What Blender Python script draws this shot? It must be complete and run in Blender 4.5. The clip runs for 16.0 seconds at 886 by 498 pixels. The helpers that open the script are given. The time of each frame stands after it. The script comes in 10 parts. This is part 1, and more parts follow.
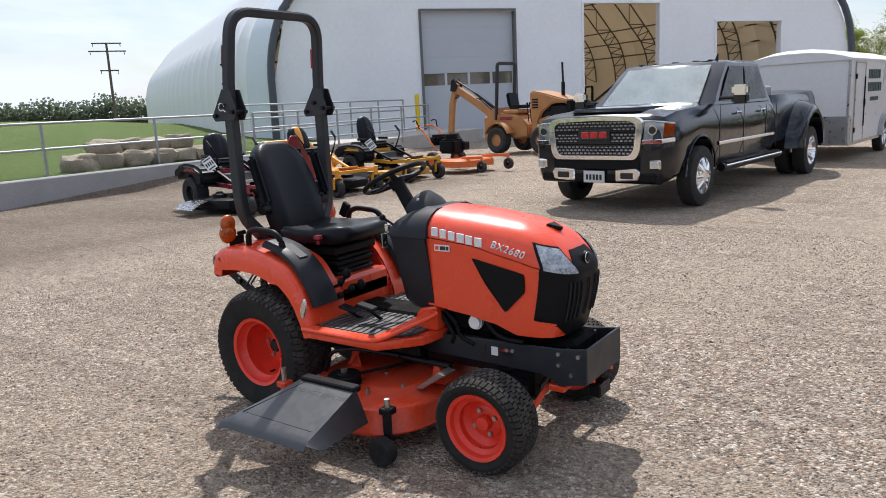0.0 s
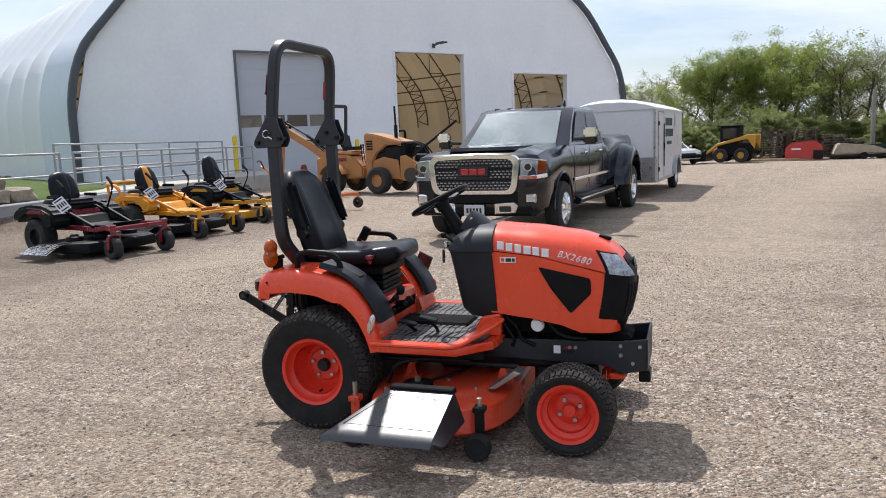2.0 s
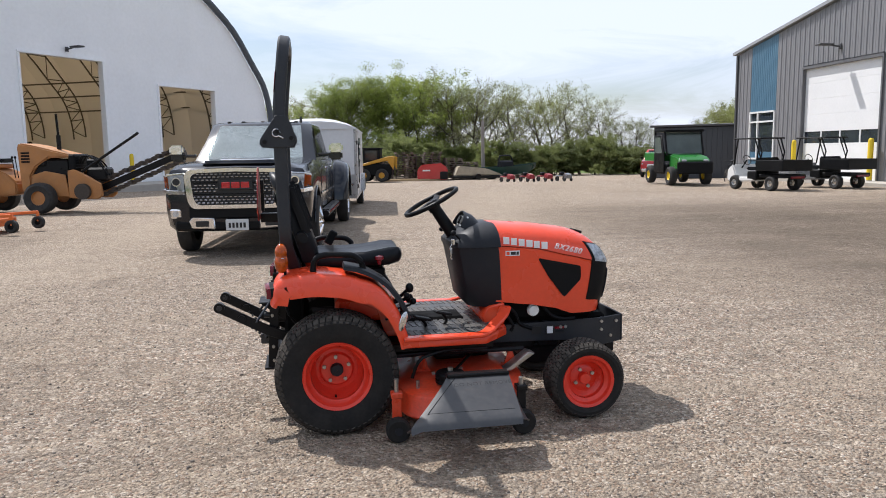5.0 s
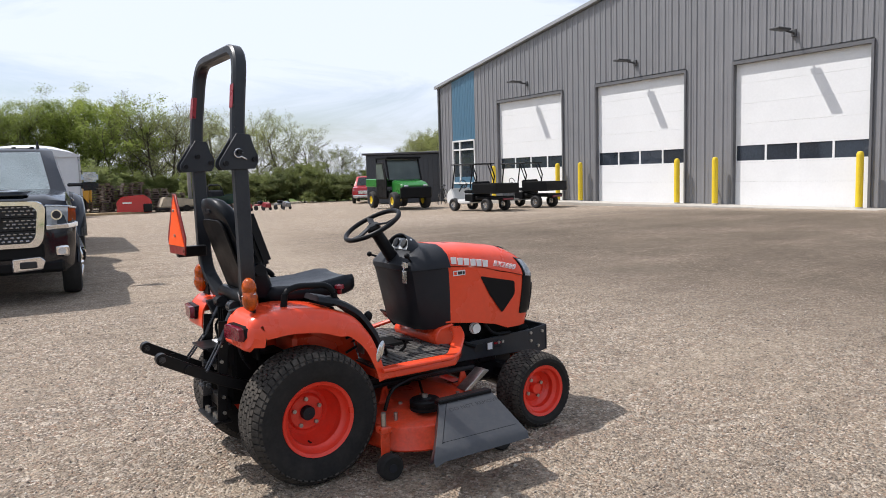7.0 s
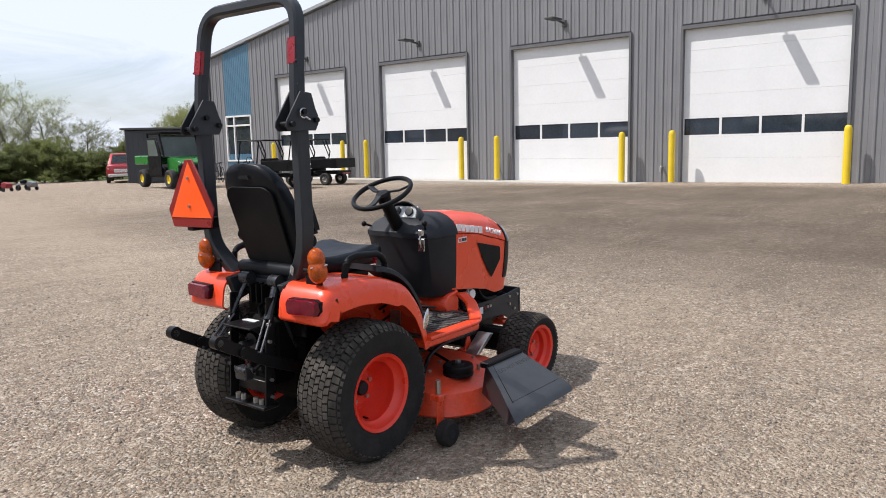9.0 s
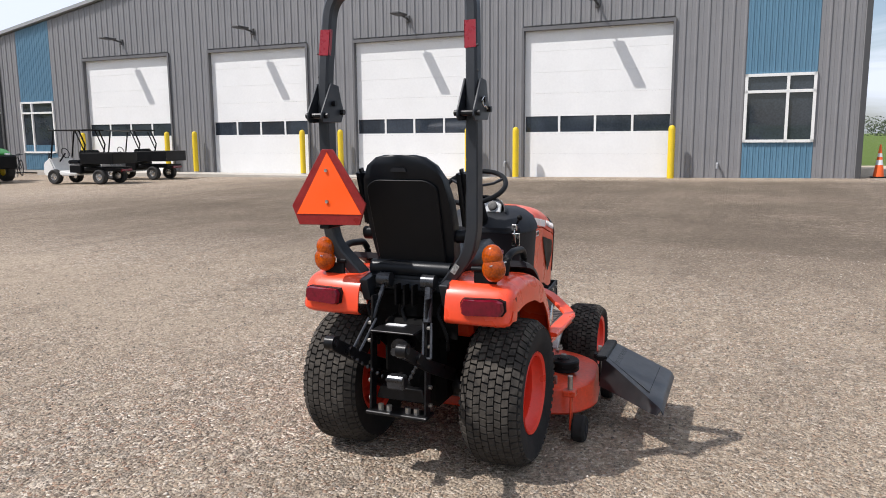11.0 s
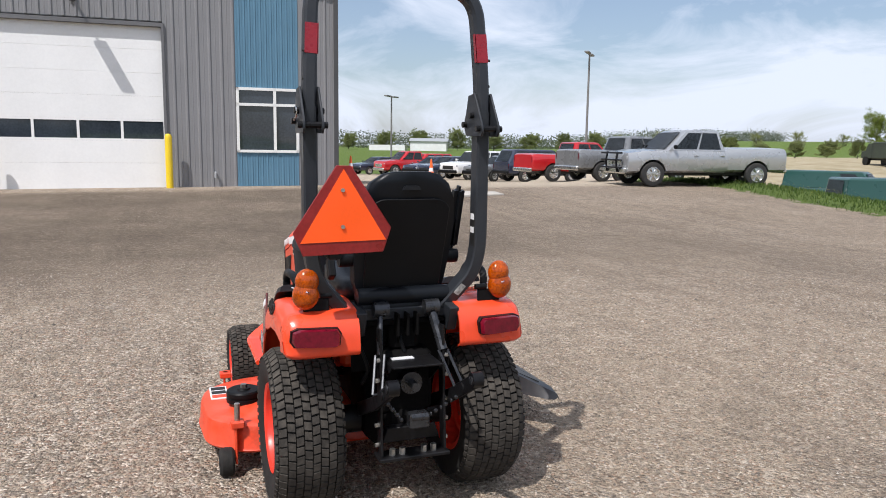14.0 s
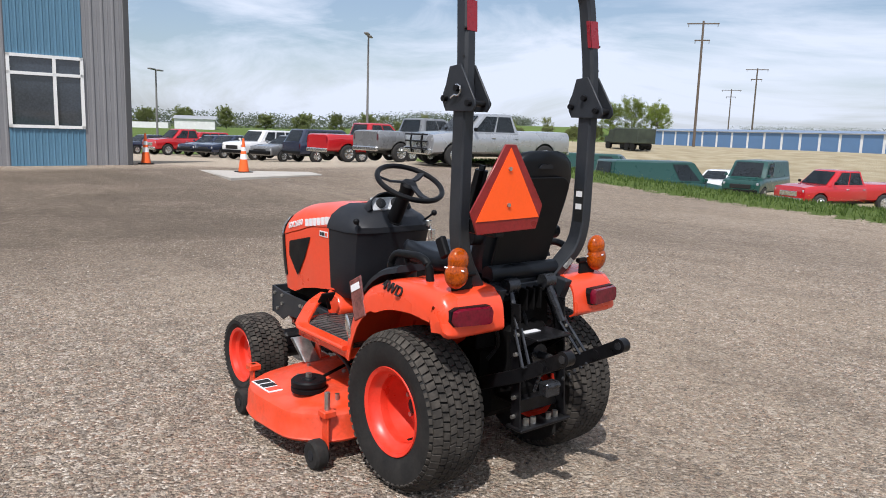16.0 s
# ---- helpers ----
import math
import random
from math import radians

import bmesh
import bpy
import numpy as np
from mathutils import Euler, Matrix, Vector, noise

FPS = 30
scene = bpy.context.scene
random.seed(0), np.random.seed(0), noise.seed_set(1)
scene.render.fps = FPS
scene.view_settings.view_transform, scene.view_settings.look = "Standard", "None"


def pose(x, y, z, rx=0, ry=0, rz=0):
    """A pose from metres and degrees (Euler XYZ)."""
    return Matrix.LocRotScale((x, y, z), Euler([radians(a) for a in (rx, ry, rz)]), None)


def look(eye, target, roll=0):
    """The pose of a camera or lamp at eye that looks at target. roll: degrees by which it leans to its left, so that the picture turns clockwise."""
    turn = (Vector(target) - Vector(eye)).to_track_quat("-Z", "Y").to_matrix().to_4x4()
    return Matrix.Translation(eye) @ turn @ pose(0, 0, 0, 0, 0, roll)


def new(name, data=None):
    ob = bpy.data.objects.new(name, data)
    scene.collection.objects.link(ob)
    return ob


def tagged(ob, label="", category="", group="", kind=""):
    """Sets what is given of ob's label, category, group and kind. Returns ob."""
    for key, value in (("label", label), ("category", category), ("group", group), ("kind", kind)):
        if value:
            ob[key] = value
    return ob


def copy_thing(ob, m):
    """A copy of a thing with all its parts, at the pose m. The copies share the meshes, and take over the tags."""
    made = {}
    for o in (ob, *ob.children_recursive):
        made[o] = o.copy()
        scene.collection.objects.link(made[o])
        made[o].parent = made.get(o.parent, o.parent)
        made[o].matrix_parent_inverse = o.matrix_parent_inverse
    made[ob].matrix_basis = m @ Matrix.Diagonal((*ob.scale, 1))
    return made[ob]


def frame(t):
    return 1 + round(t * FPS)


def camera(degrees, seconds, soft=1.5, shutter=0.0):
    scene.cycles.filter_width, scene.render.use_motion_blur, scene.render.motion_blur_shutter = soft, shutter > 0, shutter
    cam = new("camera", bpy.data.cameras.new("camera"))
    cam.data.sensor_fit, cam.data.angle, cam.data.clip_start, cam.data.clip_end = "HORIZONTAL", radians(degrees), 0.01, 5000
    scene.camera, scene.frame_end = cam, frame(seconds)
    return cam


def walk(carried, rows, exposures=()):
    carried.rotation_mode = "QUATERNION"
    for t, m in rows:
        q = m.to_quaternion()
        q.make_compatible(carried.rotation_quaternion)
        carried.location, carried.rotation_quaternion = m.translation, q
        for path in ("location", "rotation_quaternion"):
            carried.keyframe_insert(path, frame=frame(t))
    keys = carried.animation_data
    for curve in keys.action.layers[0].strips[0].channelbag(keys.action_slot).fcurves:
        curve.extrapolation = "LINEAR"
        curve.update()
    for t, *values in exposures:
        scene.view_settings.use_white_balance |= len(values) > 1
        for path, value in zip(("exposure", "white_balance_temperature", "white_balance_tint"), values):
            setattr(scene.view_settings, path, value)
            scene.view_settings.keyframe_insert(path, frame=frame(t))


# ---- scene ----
cam = camera(61.7, 16.0, soft=0.95)
PATH = [
    (0, (3.014, -3.04, 1.571), (1.886, -1.433, 1.191), -2.8),
    (0.5, (2.752, -3.29, 1.571), (1.749, -1.597, 1.211), -3.2),
    (1, (2.491, -3.51, 1.567), (1.611, -1.745, 1.232), -3.2),
    (1.5, (2.245, -3.763, 1.549), (1.483, -1.94, 1.24), -2.8),
    (2, (1.969, -3.976, 1.545), (1.329, -2.104, 1.256), -2.3),
    (2.5, (1.654, -4.134, 1.53), (1.15, -2.219, 1.25), -2.0),
    (3, (1.339, -4.294, 1.504), (0.983, -2.345, 1.226), -1.8),
    (3.5, (1.02, -4.398, 1.516), (0.833, -2.427, 1.238), -1.5),
    (4, (0.661, -4.442, 1.509), (0.649, -2.462, 1.233), -1.4),
    (6.3, (-1.009, -4.122, 1.52), (-0.164, -2.321, 1.313), -1.2),
    (6.5, (-1.121, -4.05, 1.519), (-0.2, -2.286, 1.317), -1.5),
    (7, (-1.4, -3.777, 1.501), (-0.3, -2.12, 1.296), -1.7),
    (7.5, (-1.727, -3.581, 1.484), (-0.466, -2.042, 1.269), -2.0),
    (8, (-1.981, -3.377, 1.497), (-0.591, -1.958, 1.26), -1.9),
    (8.5, (-2.206, -3.085, 1.476), (-0.714, -1.778, 1.216), -1.6),
    (9, (-2.457, -2.798, 1.47), (-0.886, -1.591, 1.192), -1.3),
    (9.5, (-2.721, -2.479, 1.496), (-1.087, -1.364, 1.205), -0.8),
    (9.7, (-2.816, -2.333, 1.475), (-1.157, -1.255, 1.18), -0.7),
    (11.8, (-3.161, -0.73, 1.482), (-1.234, -0.288, 1.175), -0.0),
    (12, (-3.165, -0.564, 1.467), (-1.22, -0.214, 1.157), 0.2),
    (12.5, (-3.199, -0.184, 1.501), (-1.225, -0.081, 1.197), 0.4),
    (13, (-3.147, 0.197, 1.482), (-1.177, 0.029, 1.186), 0.6),
    (13.5, (-3.086, 0.516, 1.487), (-1.156, 0.069, 1.205), 0.6),
    (14, (-3.018, 0.865, 1.502), (-1.163, 0.17, 1.228), 0.8),
    (14.5, (-2.884, 1.21, 1.472), (-1.102, 0.345, 1.196), 0.9),
    (15, (-2.719, 1.511, 1.483), (-1.01, 0.513, 1.2), 1.3),
    (15.5, (-2.596, 1.879, 1.493), (-0.962, 0.765, 1.196), 1.7),
    (16, (-2.376, 2.144, 1.466), (-0.833, 0.91, 1.155), 1.8),
]
walk(cam, [(t, look(e, g, r)) for t, e, g, r in PATH], exposures=[(0, 0.07, 6270, 12), (4, 0.05, 6270, 12), (9, 0.02, 6400, 12), (12.5, -0.01, 6380, 12), (16, -0.12, 6250, 12)])

# ---- world and sun ----
SUN_DIR = Vector((-0.42, 0.53, 1.0)).normalized()
world = bpy.data.worlds.new("sky")
scene.world = world
world.use_nodes = True
wn = world.node_tree
wn.nodes.clear()


def wnode(kind, **inputs):
    nd = wn.nodes.new(kind)
    for k, v in inputs.items():
        nd.inputs[k.replace("_", " ")].default_value = v
    return nd


sky = wnode("ShaderNodeTexSky")
sky.sky_type = "NISHITA"
sky.sun_disc = False
sky.sun_elevation = math.asin(SUN_DIR.z)
sky.sun_rotation = math.atan2(SUN_DIR.x, SUN_DIR.y)
sky.air_density, sky.dust_density, sky.ozone_density = 1.0, 1.6, 1.2
gen = wnode("ShaderNodeTexCoord")
flat = wnode("ShaderNodeMapping")
flat.inputs["Scale"].default_value = (1.0, 2.1, 6.5)
flat.inputs["Rotation"].default_value = (0, 0, 0.5)
cl1 = wnode("ShaderNodeTexNoise", Scale=1.7, Detail=9.0, Roughness=0.60, Distortion=0.9)
cl2 = wnode("ShaderNodeTexNoise", Scale=0.9, Detail=3.0, Roughness=0.5)
madd = wnode("ShaderNodeMath")
madd.operation = "ADD"
ramp = wnode("ShaderNodeMapRange", From_Min=0.88, From_Max=1.15, To_Min=0.10, To_Max=0.90)
mixc = wn.nodes.new("ShaderNodeMix")
mixc.data_type = "RGBA"
mixc.inputs[7].default_value = (7.3, 7.85, 8.9, 1)
bg = wnode("ShaderNodeBackground", Strength=0.126)
wout = wn.nodes.new("ShaderNodeOutputWorld")
L = wn.links.new
L(gen.outputs["Generated"], flat.inputs["Vector"])
L(flat.outputs[0], cl1.inputs["Vector"])
L(flat.outputs[0], cl2.inputs["Vector"])
L(cl1.outputs[0], madd.inputs[0])
L(cl2.outputs[0], madd.inputs[1])
lean_ = wnode("ShaderNodeVectorMath")
lean_.operation = "DOT_PRODUCT"
lean_.inputs[1].default_value = (-0.03, 0.055, 0.13)
cover = wnode("ShaderNodeMath")
cover.operation = "ADD"
L(gen.outputs["Generated"], lean_.inputs[0])
L(madd.outputs[0], cover.inputs[0])
L(lean_.outputs["Value"], cover.inputs[1])
L(cover.outputs[0], ramp.inputs["Value"])
L(ramp.outputs[0], mixc.inputs[0])
L(sky.outputs[0], mixc.inputs[6])
L(mixc.outputs[2], bg.inputs["Color"])
L(bg.outputs[0], wout.inputs["Surface"])

sun_data = bpy.data.lights.new("sun", "SUN")
sun_data.energy, sun_data.angle, sun_data.color = 4.8, radians(0.55), (1.0, 0.96, 0.91)
sun = new("sun", sun_data)
sun.matrix_world = look((0, 0, 60), Vector((0, 0, 60)) - SUN_DIR)

# ---- materials ----
MATS = {}


def mat(name, color, rough=0.5, metal=0.0, var=0.12, scale=6.0, fine=90.0, bump=0.15, bump_dist=0.002, dust=0.0,
        dust_color=(0.32, 0.28, 0.23), coat=0.0, spec=0.5, rvar=0.12):
    """A surface with blotches, grain, fine relief and, where wanted, dust lying on faces that look up."""
    if name in MATS:
        return MATS[name]
    m = bpy.data.materials.new(name)
    m.use_nodes = True
    t = m.node_tree
    b = t.nodes["Principled BSDF"]
    ln = t.links.new
    tc = t.nodes.new("ShaderNodeTexCoord")
    n1 = t.nodes.new("ShaderNodeTexNoise")
    n1.inputs["Scale"].default_value, n1.inputs["Detail"].default_value = scale, 5
    n2 = t.nodes.new("ShaderNodeTexNoise")
    n2.inputs["Scale"].default_value, n2.inputs["Detail"].default_value = fine, 3
    ln(tc.outputs["Object"], n1.inputs["Vector"])
    ln(tc.outputs["Object"], n2.inputs["Vector"])
    add = t.nodes.new("ShaderNodeMath")
    add.operation = "ADD"
    ln(n1.outputs[0], add.inputs[0])
    ln(n2.outputs[0], add.inputs[1])
    mr = t.nodes.new("ShaderNodeMapRange")
    mr.inputs["From Min"].default_value, mr.inputs["From Max"].default_value = 0.7, 1.3
    mr.inputs["To Min"].default_value, mr.inputs["To Max"].default_value = 1 - var, 1 + var
    ln(add.outputs[0], mr.inputs["Value"])
    mul = t.nodes.new("ShaderNodeVectorMath")
    mul.operation = "SCALE"
    mul.inputs[0].default_value = color
    ln(mr.outputs[0], mul.inputs["Scale"])
    col = mul.outputs[0]
    rr = t.nodes.new("ShaderNodeMapRange")
    rr.inputs["From Min"].default_value, rr.inputs["From Max"].default_value = 0.3, 0.7
    rr.inputs["To Min"].default_value, rr.inputs["To Max"].default_value = max(0.03, rough - rvar), min(1, rough + rvar)
    ln(n1.outputs[0], rr.inputs["Value"])
    rsock = rr.outputs[0]
    if dust > 0:
        geo = t.nodes.new("ShaderNodeNewGeometry")
        sep = t.nodes.new("ShaderNodeSeparateXYZ")
        ln(geo.outputs["Normal"], sep.inputs[0])
        up = t.nodes.new("ShaderNodeMapRange")
        up.inputs["From Min"].default_value, up.inputs["From Max"].default_value = -0.5, 1.0
        up.inputs["To Min"].default_value, up.inputs["To Max"].default_value = 0.15, 1.0
        ln(sep.outputs[2], up.inputs["Value"])
        n3 = t.nodes.new("ShaderNodeTexNoise")
        n3.inputs["Scale"].default_value, n3.inputs["Detail"].default_value = scale * 2.3, 8
        ln(tc.outputs["Object"], n3.inputs["Vector"])
        m3 = t.nodes.new("ShaderNodeMapRange")
        m3.inputs["From Min"].default_value, m3.inputs["From Max"].default_value = 0.4, 0.75
        m3.inputs["To Max"].default_value = dust
        ln(n3.outputs[0], m3.inputs["Value"])
        mm = t.nodes.new("ShaderNodeMath")
        mm.operation = "MULTIPLY"
        ln(up.outputs[0], mm.inputs[0])
        ln(m3.outputs[0], mm.inputs[1])
        mx = t.nodes.new("ShaderNodeMix")
        mx.data_type = "RGBA"
        mx.inputs[7].default_value = (*dust_color, 1)
        ln(mm.outputs[0], mx.inputs[0])
        ln(col, mx.inputs[6])
        col = mx.outputs[2]
        ra = t.nodes.new("ShaderNodeMath")
        ra.operation = "ADD"
        ln(rsock, ra.inputs[0])
        ln(mm.outputs[0], ra.inputs[1])
        rsock = ra.outputs[0]
    ln(col, b.inputs["Base Color"])
    ln(rsock, b.inputs["Roughness"])
    b.inputs["Metallic"].default_value = metal
    b.inputs["Coat Weight"].default_value = coat
    b.inputs["Coat Roughness"].default_value = 0.08
    b.inputs["Specular IOR Level"].default_value = spec
    if bump > 0:
        bp = t.nodes.new("ShaderNodeBump")
        bp.inputs["Strength"].default_value, bp.inputs["Distance"].default_value = bump, bump_dist
        ln(n2.outputs[0], bp.inputs["Height"])
        ln(bp.outputs[0], b.inputs["Normal"])
    MATS[name] = m
    return m


def glass_mat(name, tint=(0.02, 0.025, 0.03), rough=0.03, alpha=1.0):
    """Dark window glass: a smooth dielectric over a dim interior."""
    if name not in MATS:
        m = mat(name, tint, rough=rough, var=0.3, scale=1.2, fine=20, bump=0.0, rvar=0.02)
        m.node_tree.nodes["Principled BSDF"].inputs["Specular IOR Level"].default_value = 0.9
    return MATS[name]


ORANGE = mat("orange_paint", (0.78, 0.064, 0.018), rough=0.30, var=0.05, scale=3, fine=40, bump=0.04, dust=0.05, coat=0.2)
DECKORANGE = mat("orange_deck_paint", (0.70, 0.058, 0.016), rough=0.36, var=0.16, scale=5, fine=60, bump=0.15, dust=0.2)
RIMORANGE = mat("orange_rim_paint", (0.74, 0.040, 0.018), rough=0.36, var=0.07, scale=8, bump=0.05, dust=0.07)
RUBBER = mat("tyre_rubber", (0.014, 0.0135, 0.013), rough=0.85, var=0.3, scale=7, fine=70, bump=0.5, dust=0.16, dust_color=(0.17, 0.15, 0.125), spec=0.3)
TREAD = mat("dusty_tread", (0.035, 0.031, 0.027), rough=0.9, var=0.35, scale=9, fine=60, bump=0.5, dust=0.55, dust_color=(0.17, 0.15, 0.125), spec=0.25)
BLACKPL = mat("black_plastic", (0.006, 0.0065, 0.0075), rough=0.46, var=0.15, scale=5, fine=260, bump=0.25, bump_dist=0.001, dust=0.015, spec=0.13)
GREYPL = mat("charcoal_plastic", (0.014, 0.016, 0.020), rough=0.52, var=0.12, scale=4, fine=300, bump=0.3, bump_dist=0.001, dust=0.04, spec=0.25)
ROPSM = mat("charcoal_frame_paint", (0.018, 0.021, 0.026), rough=0.45, var=0.14, scale=6, fine=120, bump=0.15, dust=0.05, spec=0.4)
STEELBLK = mat("black_steel", (0.006, 0.006, 0.007), rough=0.36, var=0.3, scale=12, fine=90, bump=0.2, dust=0.02, spec=0.22)
# oily castings, kept near-black so the colour also holds the shade around them
GRIMESHADE = mat("oily_shade_black", (0.0045, 0.0042, 0.0042), rough=0.75, var=0.4, scale=14, fine=70, bump=0.4, spec=0.08)
LINKM = mat("dark_link_steel", (0.055, 0.057, 0.062), rough=0.33, metal=0.7, var=0.25, scale=25, bump=0.1)
VINYL = mat("black_vinyl", (0.006, 0.0075, 0.010), rough=0.38, var=0.12, scale=4, fine=200, bump=0.35, bump_dist=0.0012, dust=0.0, spec=0.2)
CHROME = mat("bright_steel", (0.62, 0.62, 0.61), rough=0.25, metal=1.0, var=0.12, scale=20, bump=0.05)
ZINC = mat("zinc_bolts", (0.42, 0.41, 0.38), rough=0.4, metal=0.9, var=0.2, scale=30, bump=0.1)
WHITE = mat("white_plastic", (0.75, 0.75, 0.73), rough=0.4, var=0.05, bump=0.05)
DECAL = mat("white_decal", (0.74, 0.74, 0.74), rough=0.45, var=0.06, bump=0.0)
LABELG = mat("grey_label", (0.30, 0.32, 0.31), rough=0.5, var=0.5, scale=60, bump=0.0)
INK = mat("black_ink", (0.012, 0.012, 0.012), rough=0.5, bump=0.0)
REDREF = mat("red_reflector", (0.24, 0.008, 0.016), rough=0.3, var=0.12, scale=30, bump=0.1)
SMVO = mat("fluorescent_orange", (1.0, 0.10, 0.004), rough=0.5, var=0.04, bump=0.05)
SMVR = mat("dark_red_reflective", (0.22, 0.013, 0.012), rough=0.35, var=0.2, scale=12, bump=0.1)
AMBER = mat("amber_lens", (0.36, 0.058, 0.0004), rough=0.10, var=0.5, scale=26, fine=140, bump=0.3, spec=0.3, coat=0.35)
REDLENS = mat("red_lens", (0.13, 0.003, 0.014), rough=0.14, var=0.3, scale=30, bump=0.15, coat=0.15, spec=0.4)
LENS = mat("clear_lens", (0.33, 0.36, 0.39), rough=0.08, var=0.55, scale=26, bump=0.03, coat=0.6)
MATTREAD = mat("rubber_mat", (0.045, 0.044, 0.044), rough=0.42, var=0.2, scale=9, fine=120, bump=0.4, dust=0.3)
CHUTE = mat("chute_plastic", (0.011, 0.012, 0.014), rough=0.40, var=0.15, scale=14, fine=90, bump=0.10, dust=0.05, rvar=0.05, spec=0.9)


# ---- mesh helpers ----
def finish(name, bm, material, parent=None, label="", smooth=True, angle=35):
    me = bpy.data.meshes.new(name)
    bm.normal_update()
    bm.to_mesh(me)
    bm.free()
    me.materials.append(material)
    if smooth:
        me.shade_smooth()
        me.set_sharp_from_angle(angle=radians(angle))
    ob = new(name, me)
    if parent is not None:
        ob.parent = parent
    if label:
        ob["label"] = label
    return ob


def part(name, bm, material, parent, label="", smooth=True, angle=35):
    return finish(name, bm, material, parent, label, smooth, angle)


def thing(name, m, label, category, group="", kind=""):
    ob = new(name)
    ob.matrix_world = m
    return tagged(ob, label, category, group, kind)


def box(bm, c, s, bevel=0.0, m=None, seg=1):
    r = bmesh.ops.create_cube(bm, size=1.0, matrix=(m or Matrix()) @ Matrix.Translation(c) @ Matrix.Diagonal((*s, 1)))
    if bevel > 0:
        es = list({e for v in r["verts"] for e in v.link_edges})
        bmesh.ops.bevel(bm, geom=es, offset=bevel, segments=seg, affect="EDGES", clamp_overlap=True)
    return bm


def cyl(bm, a, b, r, r2=None, seg=16, caps=True):
    a, b = Vector(a), Vector(b)
    d = b - a
    m = Matrix.Translation((a + b) / 2) @ d.to_track_quat("Z", "Y").to_matrix().to_4x4()
    bmesh.ops.create_cone(bm, cap_ends=caps, segments=seg, radius1=r, radius2=r if r2 is None else r2, depth=d.length, matrix=m)
    return bm


def ball(bm, c, r, scale=(1, 1, 1), u=14, v=9):
    bmesh.ops.create_uvsphere(bm, u_segments=u, v_segments=v, radius=r, matrix=Matrix.Translation(c) @ Matrix.Diagonal((*scale, 1)))
    return bm


def skin(bm, rings, close=True, caps=False):
    """Faces between rings of points."""
    vs = [[bm.verts.new(p) for p in ring] for ring in rings]
    n = len(vs[0])
    for a, b in zip(vs, vs[1:]):
        for i in range(n if close else n - 1):
            j = (i + 1) % n
            bm.faces.new((a[i], a[j], b[j], b[i]))
    if caps:
        bm.faces.new(list(reversed(vs[0])))
        bm.faces.new(vs[-1])
    return bm


def fillet(pts, r, n=5):
    """Round the inner corners of a polyline."""
    pts = [Vector(p) for p in pts]
    out = [pts[0]]
    for a, b, c in zip(pts, pts[1:], pts[2:]):
        d1, d2 = (a - b), (c - b)
        k = min(r, d1.length * 0.49, d2.length * 0.49)
        p, q = b + d1.normalized() * k, b + d2.normalized() * k
        for i in range(n + 1):
            t = i / n
            out.append(p * (1 - t) ** 2 + b * 2 * t * (1 - t) + q * t ** 2)
    out.append(pts[-1])
    return out


def sweep(bm, pts, section, side=None, caps=True):
    """A section of (a, b) carried along points; a lies along side, b along side x direction."""
    pts = [Vector(p) for p in pts]
    rings = []
    for i, p in enumerate(pts):
        d = (pts[min(i + 1, len(pts) - 1)] - pts[max(i - 1, 0)]).normalized()
        s = Vector(side) if side else (Vector((0, 0, 1)) if abs(d.z) < 0.9 else Vector((0, 1, 0))).cross(d)
        s = (s - d * s.dot(d)).normalized()
        t = d.cross(s)
        rings.append([p + s * a + t * b for a, b in section])
    return skin(bm, rings, caps=caps)


def rod(bm, pts, r, seg=10, side=None):
    return sweep(bm, pts, [(r * math.cos(2 * math.pi * i / seg), r * math.sin(2 * math.pi * i / seg)) for i in range(seg)], side)


def rect(w, h, c=0.15):
    a, b, k = w / 2, h / 2, min(w, h) * c
    return [(a, -b + k), (a, b - k), (a - k, b), (-a + k, b), (-a, b - k), (-a, -b + k), (-a + k, -b), (a - k, -b)]


def plate(bm, pts, axis, lo, hi, bevel=0.0, seg=1):
    """A polygon pushed through along an axis. pts are the other two coordinates, in order."""
    def at(p, k):
        return {"x": (k, p[0], p[1]), "y": (p[0], k, p[1]), "z": (p[0], p[1], k)}[axis]
    a = [bm.verts.new(at(p, lo)) for p in pts]
    b = [bm.verts.new(at(p, hi)) for p in pts]
    fs = [bm.faces.new(a), bm.faces.new(list(reversed(b)))]
    n = len(pts)
    for i in range(n):
        fs.append(bm.faces.new((a[i], b[i], b[(i + 1) % n], a[(i + 1) % n])))
    bmesh.ops.recalc_face_normals(bm, faces=fs)
    if bevel > 0:
        es = list({e for f in fs for e in f.edges})
        bmesh.ops.bevel(bm, geom=es, offset=bevel, segments=seg, affect="EDGES", clamp_overlap=True)
    return bm


def lathe(bm, prof, c, axis="y", seg=48, sgn=1):
    """Turn (radius, offset) round an axis through c."""
    rings = []
    for r, h in prof:
        ring = []
        for i in range(seg):
            a = 2 * math.pi * i / seg
            u, v = r * math.cos(a), r * math.sin(a)
            ring.append({"y": (c[0] + u, c[1] + sgn * h, c[2] + v), "x": (c[0] + sgn * h, c[1] + u, c[2] + v), "z": (c[0] + u, c[1] + v, c[2] + sgn * h)}[axis])
        rings.append(ring)
    skin(bm, rings)
    bmesh.ops.recalc_face_normals(bm, faces=bm.faces[:])
    return bm


